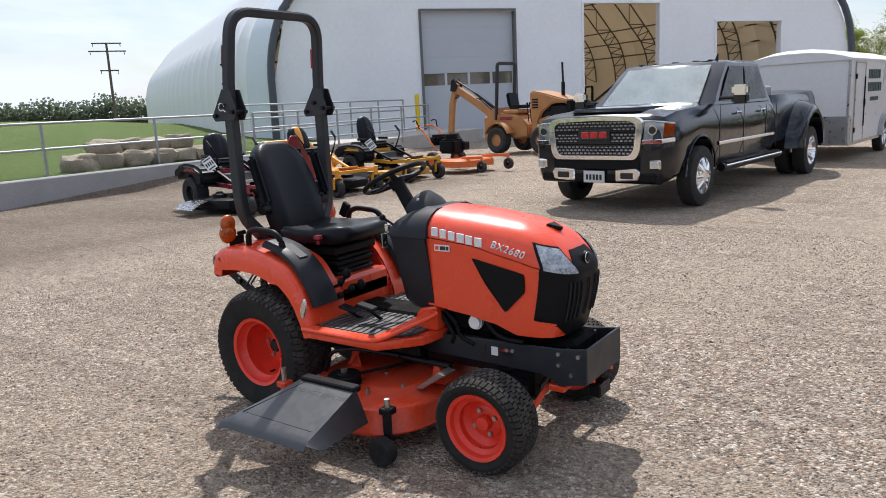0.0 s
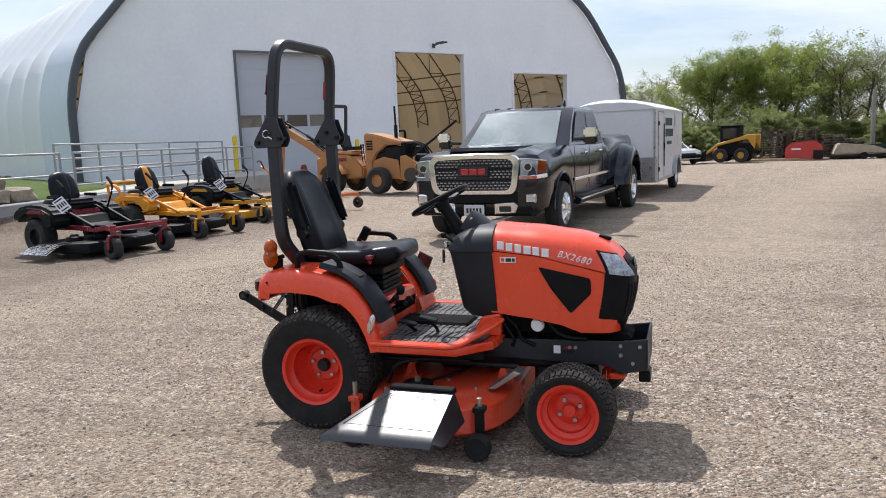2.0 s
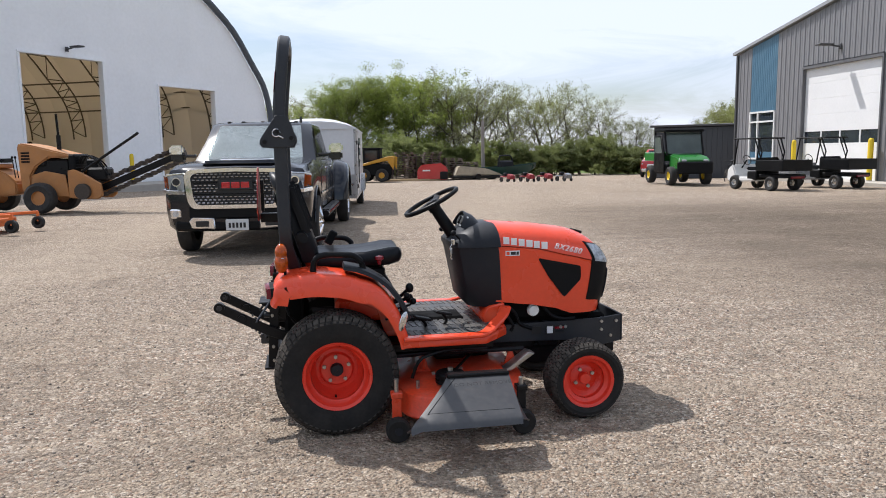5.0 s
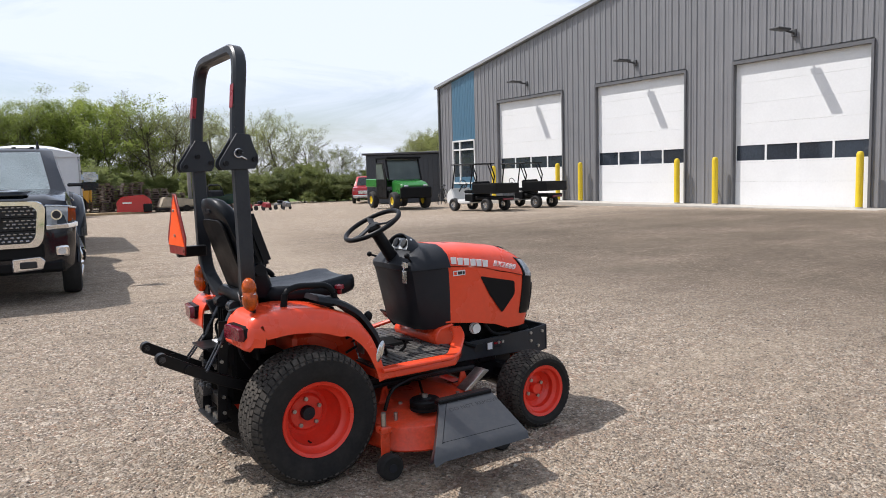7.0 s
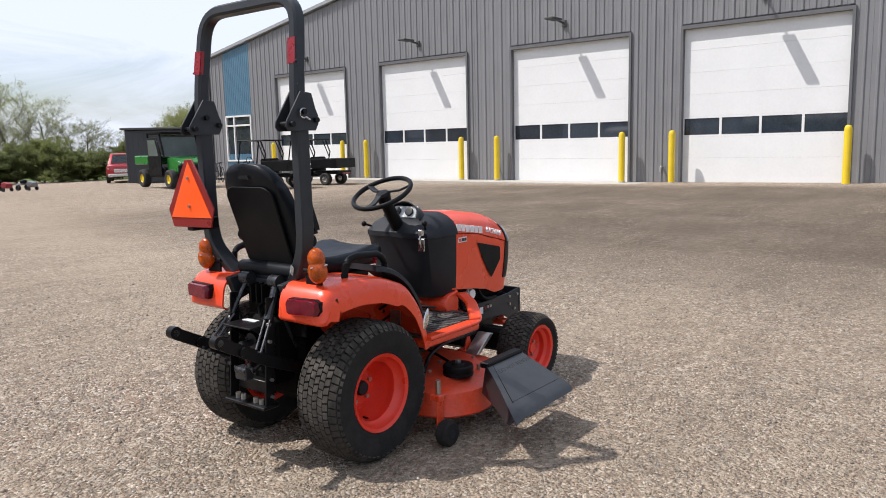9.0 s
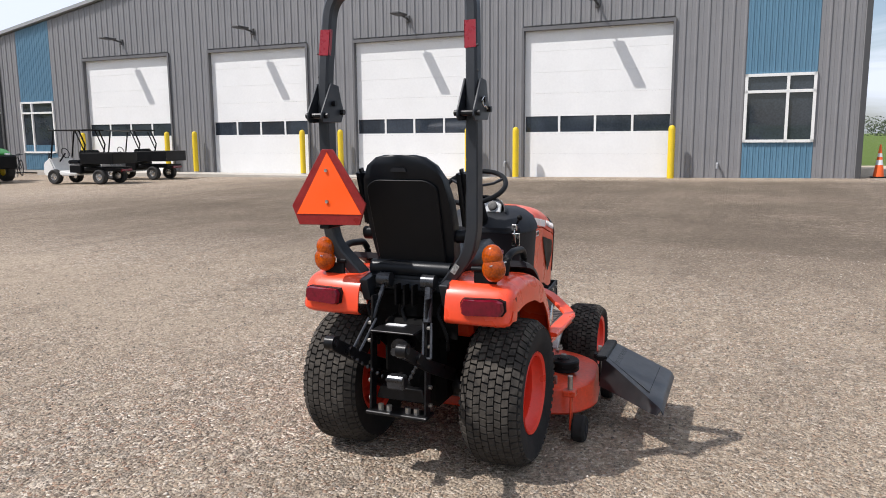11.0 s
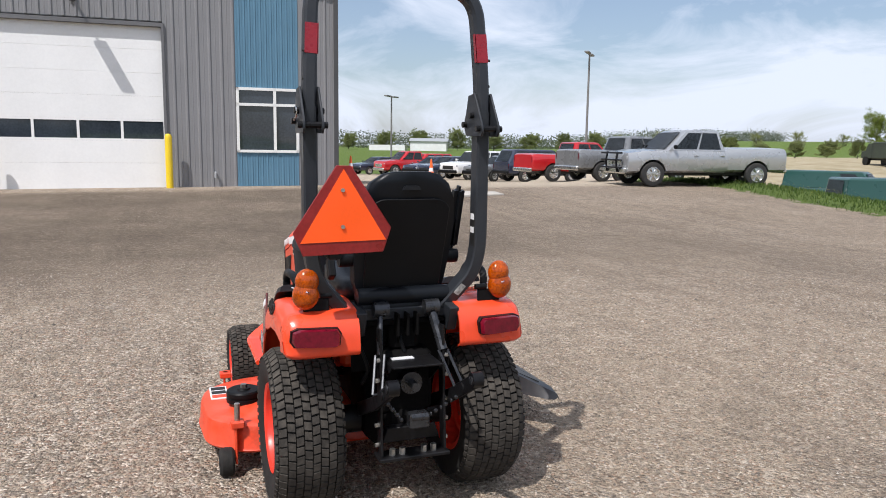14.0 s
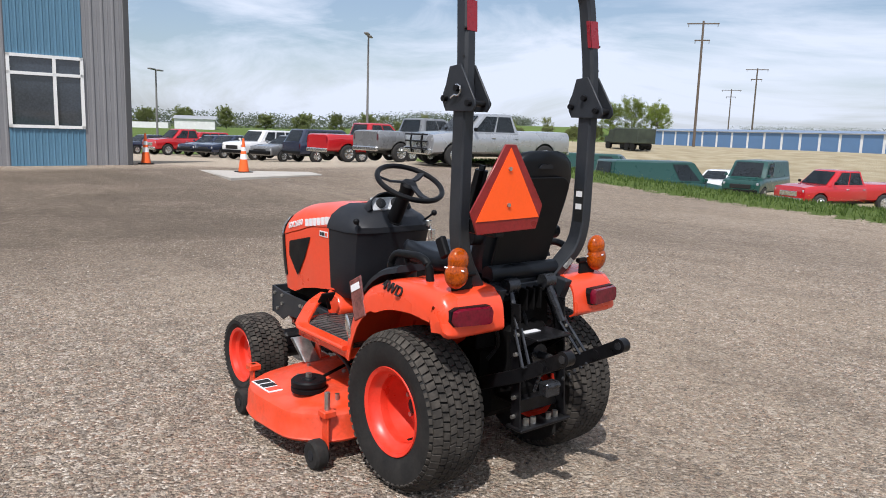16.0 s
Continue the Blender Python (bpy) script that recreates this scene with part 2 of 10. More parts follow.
def letters(body, size, m, material, parent, name="lettering", depth=0.002, label="", shear=0.0, spacing=1.0):
    cu = bpy.data.curves.new(name, "FONT")
    cu.body, cu.size, cu.extrude, cu.shear, cu.space_character = body, size, depth, shear, spacing
    cu.align_x, cu.align_y = "CENTER", "CENTER"
    tmp = bpy.data.objects.new(name, cu)
    me = bpy.data.meshes.new_from_object(tmp)
    bpy.data.objects.remove(tmp)
    me.transform(m)
    me.materials.clear()
    me.materials.append(material)
    ob = new(name, me)
    ob.parent = parent
    if label:
        ob["label"] = label
    return ob


def bm_new():
    return bmesh.new()


# ---- compact tractor ----
def tyre(name, parent, c, r, w, rim_r, rows, count, sgn):
    """A turf tyre: carcass and raised tread blocks."""
    bm = bm_new()
    h = w / 2
    rt = r - 0.010
    prof = [(rim_r - 0.004, -h * 0.78), (rim_r + 0.012, -h * 0.86), (rim_r + (r - rim_r) * 0.45, -h * 1.0), (r * 0.87, -h * 0.99), (rt * 0.945, -h * 0.88),
            (rt * 0.985, -h * 0.6), (rt, 0), (rt * 0.985, h * 0.6), (rt * 0.945, h * 0.88), (r * 0.87, h * 0.99), (rim_r + (r - rim_r) * 0.45, h * 1.0),
            (rim_r + 0.012, h * 0.86), (rim_r - 0.004, h * 0.78)]
    lathe(bm, prof, c, seg=64)
    bmesh.ops.recalc_face_normals(bm, faces=bm.faces[:])
    carcass = part(name, bm, RUBBER, parent, angle=30)
    bm = bm_new()

    def crown(k):
        return r * (1.0 - 0.018 * k * k - 0.75 * max(0, abs(k) - 0.60) ** 2.2)
    pitch = 2 * math.pi / count
    for ri in range(rows):
        k0 = -0.93 + 1.86 * ri / rows + 0.016
        k1 = -0.93 + 1.86 * (ri + 1) / rows - 0.016
        for i in range(count):
            a0 = pitch * (i + (0.5 if ri % 2 else 0.0))
            da = pitch * 0.385
            sk = pitch * 0.07 * (1 if ri % 2 else -1)
            top, bot = [], []
            for k, s in ((k0, -1), (k1, -1), (k1, 1), (k0, 1)):
                q = a0 + s * da + (sk if k == k1 else -sk)
                R = crown(k)
                y = c[1] + k * h
                top.append(bm.verts.new((c[0] + R * math.cos(q), y, c[2] + R * math.sin(q))))
                Rb = R - 0.014
                bot.append(bm.verts.new((c[0] + Rb * math.cos(q + s * da * 0.10), y, c[2] + Rb * math.sin(q + s * da * 0.10))))
            bm.faces.new(top)
            for q in range(4):
                bm.faces.new((top[q], bot[q], bot[(q + 1) % 4], top[(q + 1) % 4]))
    # lugs that run down onto the shoulders
    for sd in (-1, 1):
        for i in range(count):
            a0 = pitch * (i + 0.25)
            top, bot = [], []
            for k, s in ((0.945, -1), (1.0, -1), (1.0, 1), (0.945, 1)):
                q = a0 + s * pitch * 0.30
                R = crown(0.93) - 0.002 if k < 0.97 else r * 0.885
                top.append(bm.verts.new((c[0] + R * math.cos(q), c[1] + sd * (k * h + (0.003 if k > 0.97 else 0)), c[2] + R * math.sin(q))))
                Rb = R - 0.014
                bot.append(bm.verts.new((c[0] + Rb * math.cos(q), c[1] + sd * (k * h - 0.01), c[2] + Rb * math.sin(q))))
            bm.faces.new(top)
            for q in range(4):
                bm.faces.new((top[q], bot[q], bot[(q + 1) % 4], top[(q + 1) % 4]))
    bmesh.ops.recalc_face_normals(bm, faces=bm.faces[:])
    tagged(part("tread", bm, TREAD, parent, "worn turf tread blocks with pale dust", angle=30), kind="stuff")
    return carcass


def wheel(root, c, r, w, rim_r, sgn, count, bolts, dish, hubr):
    cx, cy, cz = c
    wh = new("wheel")
    wh.parent = root
    tyre("tyre", wh, c, r, w, rim_r, 8 if r > 0.3 else 7, count, sgn)
    h = w / 2
    bm = bm_new()
    # rim barrel with dropped centre, and the dished disc
    prof = [(rim_r + 0.012, h * 0.86), (rim_r + 0.010, h * 0.90), (rim_r - 0.006, h * 0.84), (rim_r - 0.012, h * 0.62), (rim_r - 0.032, h * 0.5), (rim_r - 0.034, h * 0.5 - dish * 0.55),
            (rim_r - 0.06, h * 0.5 - dish), (rim_r * 0.55, h * 0.5 - dish * 0.98), (rim_r * 0.48, h * 0.5 - dish * 0.86), (hubr * 1.0, h * 0.5 - dish * 0.86),
            (0.001, h * 0.5 - dish * 0.86)]
    lathe(bm, prof, c, seg=48, sgn=sgn)
    lathe(bm, [(rim_r + 0.012, -h * 0.86), (rim_r - 0.012, -h * 0.8), (rim_r - 0.03, -h * 0.4), (rim_r - 0.034, h * 0.4)], c, seg=48, sgn=sgn)
    rim = part("rim", bm, RIMORANGE, wh, "orange painted steel rim", angle=40)
    yd = cy + sgn * (h * 0.5 - dish * 0.86)
    bm = bm_new()
    lathe(bm, [(hubr, 0), (hubr, 0.022), (hubr * 0.85, 0.032), (0.001, 0.034)], (cx, yd, cz), seg=24, sgn=sgn)
    part("hub_cap", bm, GREYPL if r > 0.3 else RIMORANGE, wh)
    for i in range(bolts):
        a = 2 * math.pi * (i + 0.3) / bolts
        bm = bm_new()
        p = (cx + rim_r * 0.40 * math.cos(a), yd, cz + rim_r * 0.40 * math.sin(a))
        cyl(bm, p, (p[0], yd + sgn * 0.014, p[2]), 0.011, seg=6)
        part("wheel_bolt", bm, ZINC, wh)
    bm = bm_new()
    a = -1.65
    p = (cx + rim_r * 0.80 * math.cos(a), cy + sgn * (h * 0.5 - dish * 0.6), cz + rim_r * 0.80 * math.sin(a))
    cyl(bm, p, (p[0], p[1] + sgn * 0.03, p[2]), 0.006, seg=8)
    part("valve_stem", bm, BLACKPL, wh)
    return wh


def hood_w(x):
    return 0.232 - 0.028 * max(0, (x - 0.95) / 0.6) ** 1.5


def lerp_table(tab, x):
    for (a, va), (b, vb) in zip(tab, tab[1:]):
        if x <= b:
            t = max(0, (x - a) / (b - a))
            t = t * t * (3 - 2 * t) * 0.3 + t * 0.7
            return va + (vb - va) * t
    return tab[-1][1]


TOPZ = [(0.95, 1.085), (1.17, 1.07), (1.40, 1.04), (1.56, 1.0), (1.70, 0.945)]
SHZ = [(0.95, 0.965), (1.19, 0.94), (1.41, 0.887), (1.55, 0.852), (1.70, 0.825)]
BOTZ = [(0.95, 0.63), (1.15, 0.605), (1.31, 0.575), (1.42, 0.535), (1.70, 0.535)]


def hood_point(s, v, off=0.0):
    """s: 0 rear right, 0.5 nose, 1 rear left. v: 0 lower edge, 1 shoulder, 2 crown."""
    k = (s - 0.5) * 2
    q = max(0.0, min(1.0, v - 1))
    ang = q * math.pi / 2
    shrink = math.cos(ang) ** 0.75 if q < 1 else 0.0
    xs, xf = 1.38, 1.675
    if v <= 1:
        xf = 1.625 + 0.055 * math.sin(min(1, v) * math.pi * 0.55)
    else:
        xf = 1.68 - 0.10 * q
    if abs(k) > 0.42:
        x = 0.95 + (xs - 0.95) * (1 - abs(k)) / 0.58
        y = hood_w(x)
    else:
        a = (1 - abs(k) / 0.42) * math.pi / 2
        n = 2.0 / 3.6
        y = hood_w(xs) * max(0.0, math.cos(a)) ** n
        x = xs + (xf - xs) * max(0.0, math.sin(a)) ** n
    y = math.copysign(y, k)
    zs, zt, zb = lerp_table(SHZ, x), lerp_table(TOPZ, x), lerp_table(BOTZ, x)
    if v <= 1:
        z = zb + (zs - zb) * v
        y *= 1 - 0.035 * (1 - v) ** 1.2
        yy, xx = y, x
    else:
        yy = y * shrink
        xx = x if x < xs else xs + (x - xs) * (0.35 + 0.65 * shrink)
        zt = lerp_table(TOPZ, xx)
        zs = lerp_table(SHZ, x)
        z = zs + (zt - zs) * math.sin(ang) ** 0.9
    if off:
        r = Vector((max(0, xx - 1.30) * 1.2, yy * 1.5, 0.02 if v <= 1 else 0.25))
        r.normalize()
        return Vector((xx, yy, z)) + r * off
    return Vector((xx, yy, z))


def hood_shell(s0, s1, v0, v1, ns, nv, off, sfun=None):
    bm = bm_new()
    rows = []
    for j in range(nv + 1):
        v = v0 + (v1 - v0) * j / nv
        a, b = sfun(v) if sfun else (s0, s1)
        rows.append([hood_point(a + (b - a) * i / ns, v, off) for i in range(ns + 1)])
    skin(bm, rows, close=False)
    bmesh.ops.recalc_face_normals(bm, faces=bm.faces[:])
    r = bmesh.ops.solidify(bm, geom=bm.faces[:], thickness=0.004)
    return bm


def build_tractor():
    t = thing("compact_tractor", pose(0, 0, 0.0, -0.8, 0, 0), "orange compact tractor with folding roll bar and mower deck on gravel", "tractor")
    # wheels
    for s in (-1, 1):
        wheel(t, (0.01, s * 0.39, 0.328), 0.334, 0.27, 0.175, s, 56, 5, 0.115, 0.036)
        wheel(t, (1.402, s * 0.462, 0.216), 0.220, 0.205, 0.139, s, 46, 4, 0.055, 0.034)
    # hood
    part("side_panel", hood_shell(0.0, 0.5, 0.0, 0.985, 44, 8, 0.0), ORANGE, t)
    part("side_panel", hood_shell(0.5, 1.0, 0.0, 0.985, 44, 8, 0.0), ORANGE, t)
    hood = part("hood", hood_shell(0.0, 1.0, 1.0, 2.0, 72, 9, 0.003), ORANGE, t, "glossy orange engine hood", angle=50)

    def gr(v):
        e = 0.335 - 0.012 * (1 - v) if v > 0.17 else 0.405 + (0.17 - v) * 0.3
        return e, 1 - e
    grille = part("grille", hood_shell(0, 0, 0.0, 0.99, 60, 12, 0.006, gr), BLACKPL, t, "black ribbed front grille")
    part("nose_panel", hood_shell(0, 0, 0.97, 1.36, 14, 8, 0.0075, lambda v: (0.455 + 0.07 * max(0, v - 1.1), 0.545 - 0.07 * max(0, v - 1.1))), BLACKPL, t)
    for k in range(9):
        bm = bm_new()
        s = 0.43 + 0.14 * k / 8
        rod(bm, [hood_point(s, 0.25 + 0.6 * i / 6, 0.011) for i in range(7)], 0.004, seg=6)
        part("grille_rib", bm, GREYPL, grille)
    for s0, s1 in ((0.345, 0.465), (0.535, 0.655)):
        part("headlight_bezel", hood_shell(0, 0, 0.955, 1.42, 16, 8, 0.0078, lambda v, a=s0 - 0.008, b=s1 + 0.008: (a + (-0.02 * (v - 0.98) if a < 0.5 else 0.10 * (v - 0.98)), b - (-0.02 * (v - 0.98) if a > 0.5 else 0.10 * (v - 0.98)))), BLACKPL, t)
        hl = part("headlight", hood_shell(0, 0, 0.985, 1.38, 16, 8, 0.0115, lambda v, a=s0, b=s1: (a + (-0.02 * (v - 0.98) if a < 0.5 else 0.10 * (v - 0.98)), b - (-0.02 * (v - 0.98) if a > 0.5 else 0.10 * (v - 0.98)))), LENS, t, "clear swept-back headlight lens")
    bm = bm_new()
    p = hood_point(0.5, 1.16, 0.014)
    lathe(bm, [(0.03, -0.006), (0.03, 0.004), (0.024, 0.007), (0.001, 0.007)], p, axis="x", seg=24)
    badge = part("round_badge", bm, BLACKPL, t)
    bm = bm_new()
    lathe(bm, [(0.026, 0.004), (0.026, 0.008), (0.022, 0.009), (0.022, 0.005)], p, axis="x", seg=24)
    part("badge_ring", bm, CHROME, badge)
    # small scoop near the nose
    bm = bm_new()
    plate(bm, [(-0.03, -0.038), (0.035, -0.008), (0.035, 0.008), (-0.03, 0.038)], "z", -0.012, 0.006, 0.003)
    bmesh.ops.transform(bm, matrix=pose(1.525, 0, lerp_table(TOPZ, 1.525) + 0.002, 0, 17, 0), verts=bm.verts[:])
    part("hood_scoop", bm, BLACKPL, t)
    # triangular side vents
    for s in (-1, 1):
        pts = fillet([(1.272, 0.765), (1.205, 0.880), (1.475, 0.822), (1.476, 0.742), (1.372, 0.636), (1.272, 0.765)], 0.015, 3)
        bm = bm_new()
        rows = []
        front = [bm.verts.new((q.x, s * (hood_w(min(q.x, 1.38)) * (1 - 0.035 * 0.35) + 0.005), q.y)) for q in [Vector((p[0], p[1])) for p in pts[:-1]]]
        bm.faces.new(front if s < 0 else list(reversed(front)))
        bmesh.ops.solidify(bm, geom=bm.faces[:], thickness=0.006)
        vent = part("side_vent", bm, BLACKPL, t, "black mesh side vent")
        # logo blocks on the side, without lettering
        for i, wd in enumerate((0.037, 0.036, 0.036, 0.039, 0.036, 0.039)):
            x0 = 0.995 + i * 0.0465
            z0 = 0.993 - i * 0.0075
            bm = bm_new()
            plate(bm, [(x0, z0 - 0.021), (x0 + wd * 0.94, z0 - 0.024), (x0 + wd * 0.94, z0 + 0.016), (x0, z0 + 0.019)], "y", s * (hood_w(x0) - 0.004), s * (hood_w(x0) + 0.0045))
            part("logo_block", bm, DECAL, t)
        m = Matrix.Translation((1.392, s * (hood_w(1.30) + 0.001), 0.928)) @ (Matrix.Rotation(radians(90), 4, "X") if s < 0 else Matrix.Rotation(radians(180), 4, "Z") @ Matrix.Rotation(radians(90), 4, "X")) @ Matrix.Rotation(radians(-14 if s < 0 else 14), 4, "Z")
        letters("BX2680", 0.047, m, DECAL, t, depth=0.003, shear=0.25, spacing=1.16)
        bm = bm_new()
        box(bm, (1.05, s * (hood_w(1.05) + 0.002), 0.915), (0.085, 0.003, 0.03))
        st = part("warning_sticker", bm, DECAL, t, smooth=False)
        for dx, w_ in ((-0.028, 0.018), (0.004, 0.030), (0.03, 0.014)):
            bm = bm_new()
            box(bm, (1.05 + dx, s * (hood_w(1.05) + 0.004), 0.915), (w_, 0.002, 0.018))
            part("sticker_bar", bm, ORANGE if dx < 0 else INK, st, smooth=False)
    # dash cowl
    bm = bm_new()
    rings = []
    for z, xr, xf, w in ((0.60, 0.80, 0.985, 0.205), (0.64, 0.765, 0.985, 0.225), (0.80, 0.735, 0.975, 0.24), (0.93, 0.71, 0.965, 0.25), (0.955, 0.702, 0.96, 0.253)):
        rings.append([(x, y, z) for x, y in [(xf, -w), (xr + 0.09, -w), (xr + 0.03, -w * 0.88), (xr, -w * 0.6), (xr, w * 0.6), (xr + 0.03, w * 0.88), (xr + 0.09, w), (xf, w)]])
    skin(bm, rings, caps=True)
    cowl = part("dash_cowl", bm, GREYPL, t, "charcoal plastic dash cowl")
    bm = bm_new()
    rings = []
    for z, xr, xf, w in ((0.957, 0.698, 0.975, 0.257), (0.985, 0.697, 0.972, 0.253), (1.03, 0.74, 0.968, 0.232), (1.065, 0.80, 0.965, 0.185), (1.085, 0.86, 0.96, 0.13)):
        rings.append([(x, y, z) for x, y in [(xf, -w), (xr + 0.09, -w), (xr + 0.03, -w * 0.88), (xr, -w * 0.6), (xr, w * 0.6), (xr + 0.03, w * 0.88), (xr + 0.09, w), (xf, w)]])
    skin(bm, rings, caps=True)
    part("dash_top", bm, GREYPL, t)
    bm = bm_new()
    m = pose(0.79, 0, 1.055, 0, 26, 0)
    rings = []
    for x, w, h in ((-0.03, 0.128, 0.095), (0.03, 0.130, 0.095), (0.10, 0.122, 0.07), (0.17, 0.09, 0.01)):
        rings.append([m @ Vector((x, w * math.cos(a), h * math.sin(a))) for a in [math.pi * i / 14 for i in range(15)]])
    skin(bm, rings, close=False)
    bmesh.ops.recalc_face_normals(bm, faces=bm.faces[:])
    bmesh.ops.solidify(bm, geom=bm.faces[:], thickness=0.006)
    part("instrument_hood", bm, GREYPL, t)
    bm = bm_new()
    box(bm, (-0.004, 0, 0.038), (0.012, 0.19, 0.072), 0.004, m)
    panel = part("instrument_panel", bm, mat("pale_instrument_face", (0.55, 0.57, 0.58), rough=0.2, var=0.2, scale=30, bump=0.0, coat=0.4), t, "pale instrument panel with round dials")
    for dy in (-0.045, 0.045):
        bm = bm_new()
        lathe(bm, [(0.026, 0.0), (0.026, 0.012), (0.022, 0.013), (0.001, 0.012)], (0, 0, 0), axis="x", sgn=-1, seg=20)
        bmesh.ops.transform(bm, matrix=m @ Matrix.Translation((-0.010, dy, 0.038)), verts=bm.verts[:])
        part("dial", bm, INK, panel)
    # steering column and wheel
    bm = bm_new()
    cyl(bm, (0.775, 0, 0.96), (0.64, 0, 1.165), 0.040, 0.034)
    cyl(bm, (0.79, 0, 0.94), (0.735, 0, 1.02), 0.062, 0.046)
    part("steering_column", bm, BLACKPL, t)
    sw = new("steering_wheel")
    sw.parent = t
    c, ax = Vector((0.612, -0.004, 1.212)), Vector((-0.454, 0, 0.891))
    q = ax.to_track_quat("Z", "Y").to_matrix().to_4x4()
    mm = Matrix.Translation(c) @ q
    bm = bm_new()
    R = 0.168
    pts = [mm @ Vector((R * math.cos(a), R * math.sin(a), 0)) for a in [2 * math.pi * i / 40 for i in range(41)]]
    rod(bm, pts, 0.0135, seg=10)
    part("wheel_rim", bm, BLACKPL, sw)
    bm = bm_new()
    lathe(bm, [(0.001, 0.006), (0.034, 0.004), (0.044, -0.010), (0.036, -0.06)], (0, 0, 0), axis="z", seg=20)
    bmesh.ops.transform(bm, matrix=mm, verts=bm.verts[:])
    part("wheel_hub", bm, BLACKPL, sw)
    for a in (0.6, 0.6 + 2.1, 0.6 - 2.1):
        bm = bm_new()
        sweep(bm, [mm @ Vector((0.03 * math.cos(a), 0.03 * math.sin(a), -0.002)), mm @ Vector((0.1 * math.cos(a), 0.1 * math.sin(a), -0.012)), mm @ Vector((R * math.cos(a), R * math.sin(a), 0))], rect(0.034, 0.012))
        part("spoke", bm, GREYPL, sw)
    # levers and key cluster at the dash
    for p, qq in (((0.76, -0.19, 0.99), (0.70, -0.23, 1.045)), ((0.76, 0.2, 1.0), (0.715, 0.24, 1.02))):
        bm = bm_new()
        rod(bm, [p, qq], 0.006)
        ball(bm, qq, 0.016)
        part("hand_lever", bm, BLACKPL, t)
    bm = bm_new()
    box(bm, (0.705, -0.20, 0.99), (0.022, 0.03, 0.035), 0.004)
    rod(bm, [(0.70, -0.2, 0.985), (0.685, -0.205, 0.955), (0.69, -0.21, 0.91)], 0.004)
    box(bm, (0.69, -0.212, 0.925), (0.004, 0.045, 0.07), 0.002, None)
    part("ignition_key", bm, CHROME, t, "bright ignition key with tag")
    # chassis, engine and front bracket
    bm = bm_new()
    box(bm, (1.12, 0, 0.43), (1.10, 0.26, 0.16), 0.02)
    box(bm, (1.28, 0, 0.57), (0.60, 0.34, 0.16), 0.03)
    box(bm, (0.45, 0, 0.42), (0.7, 0.24, 0.22), 0.03)
    box(bm, (0.02, 0, 0.42), (0.34, 0.26, 0.34), 0.04)
    part("engine_and_gearbox", bm, GRIMESHADE, t, "black engine and transmission housings")
    for s in (-1, 1):
        bm = bm_new()
        plate(bm, [(0.88, 0.375), (0.905, 0.46), (1.0, 0.478), (1.62, 0.492), (1.752, 0.508), (1.752, 0.345), (1.62, 0.32), (1.55, 0.36), (1.2, 0.37)], "y", s * 0.175, s * 0.187, 0.003)
        rail = part("frame_rail", bm, ROPSM, t)
        for x, z in ((1.62, 0.47), (1.62, 0.42), (1.36, 0.45), (1.39, 0.45), (1.68, 0.38), (1.715, 0.47)):
            bm = bm_new()
            cyl(bm, (x, s * 0.186, z), (x, s * 0.198, z), 0.010, seg=6)
            part("bolt", bm, ZINC, rail)
        bm = bm_new()
        box(bm, (1.325, s * 0.189, 0.435), (0.12, 0.003, 0.052))
        st = part("warning_label", bm, INK, rail, smooth=False)
        bm = bm_new()
        box(bm, (1.293, s * 0.191, 0.435), (0.036, 0.003, 0.042))
        part("label_bar", bm, DECAL, st, smooth=False)
        bm = bm_new()
        box(bm, (1.352, s * 0.191, 0.446), (0.056, 0.003, 0.012))
        part("label_bar", bm, REDREF, st, smooth=False)
        bm = bm_new()
        box(bm, (1.352, s * 0.191, 0.426), (0.056, 0.003, 0.012))
        part("label_bar", bm, GREYPL, st, smooth=False)
        bm = bm_new()
        box(bm, (1.21, s * 0.189, 0.436), (0.06, 0.003, 0.045))
        part("warning_label", bm, INK, rail, smooth=False)
    bm = bm_new()
    box(bm, (1.75, 0, 0.427), (0.012, 0.385, 0.165), 0.004)
    box(bm, (1.685, 0, 0.362), (0.14, 0.36, 0.012), 0.003)
    box(bm, (1.64, 0, 0.42), (0.012, 0.36, 0.13), 0.003)
    part("weight_bracket", bm, ROPSM, t, "open charcoal steel front bracket")
    bm = bm_new()
    plate(bm, [(-0.06, 0.30), (0.06, 0.30), (0.06, 0.24), (-0.06, 0.24)], "x", 1.70, 1.76, 0.006)
    part("front_hitch", bm, STEELBLK, t)
    # front axle
    bm = bm_new()
    box(bm, (1.40, 0, 0.27), (0.11, 0.62, 0.09), 0.02)
    cyl(bm, (1.40, -0.34, 0.216), (1.40, 0.34, 0.216), 0.055)
    part("front_axle", bm, STEELBLK, t)
    bm = bm_new()
    for s in (-1, 1):
        rod(bm, [(1.52, s * 0.05, 0.29), (1.55, s * 0.33, 0.24)], 0.013)
        rod(bm, [(1.58, s * 0.12, 0.31), (1.75, s * 0.10, 0.34)], 0.012)
    box(bm, (1.60, -0.03, 0.30), (0.08, 0.3, 0.03), 0.006)
    part("mower_lift_linkage", bm, DECKORANGE, t, "orange front linkage bars")
    # white filter cap, hoses
    for s in (-1,):
        bm = bm_new()
        cyl(bm, (1.19, s * 0.10, 0.56), (1.19, s * 0.185, 0.56), 0.036)
        cyl(bm, (1.19, s * 0.185, 0.56), (1.19, s * 0.20, 0.56), 0.030)
        part("filter_cap", bm, WHITE, t, "white round filter cap")
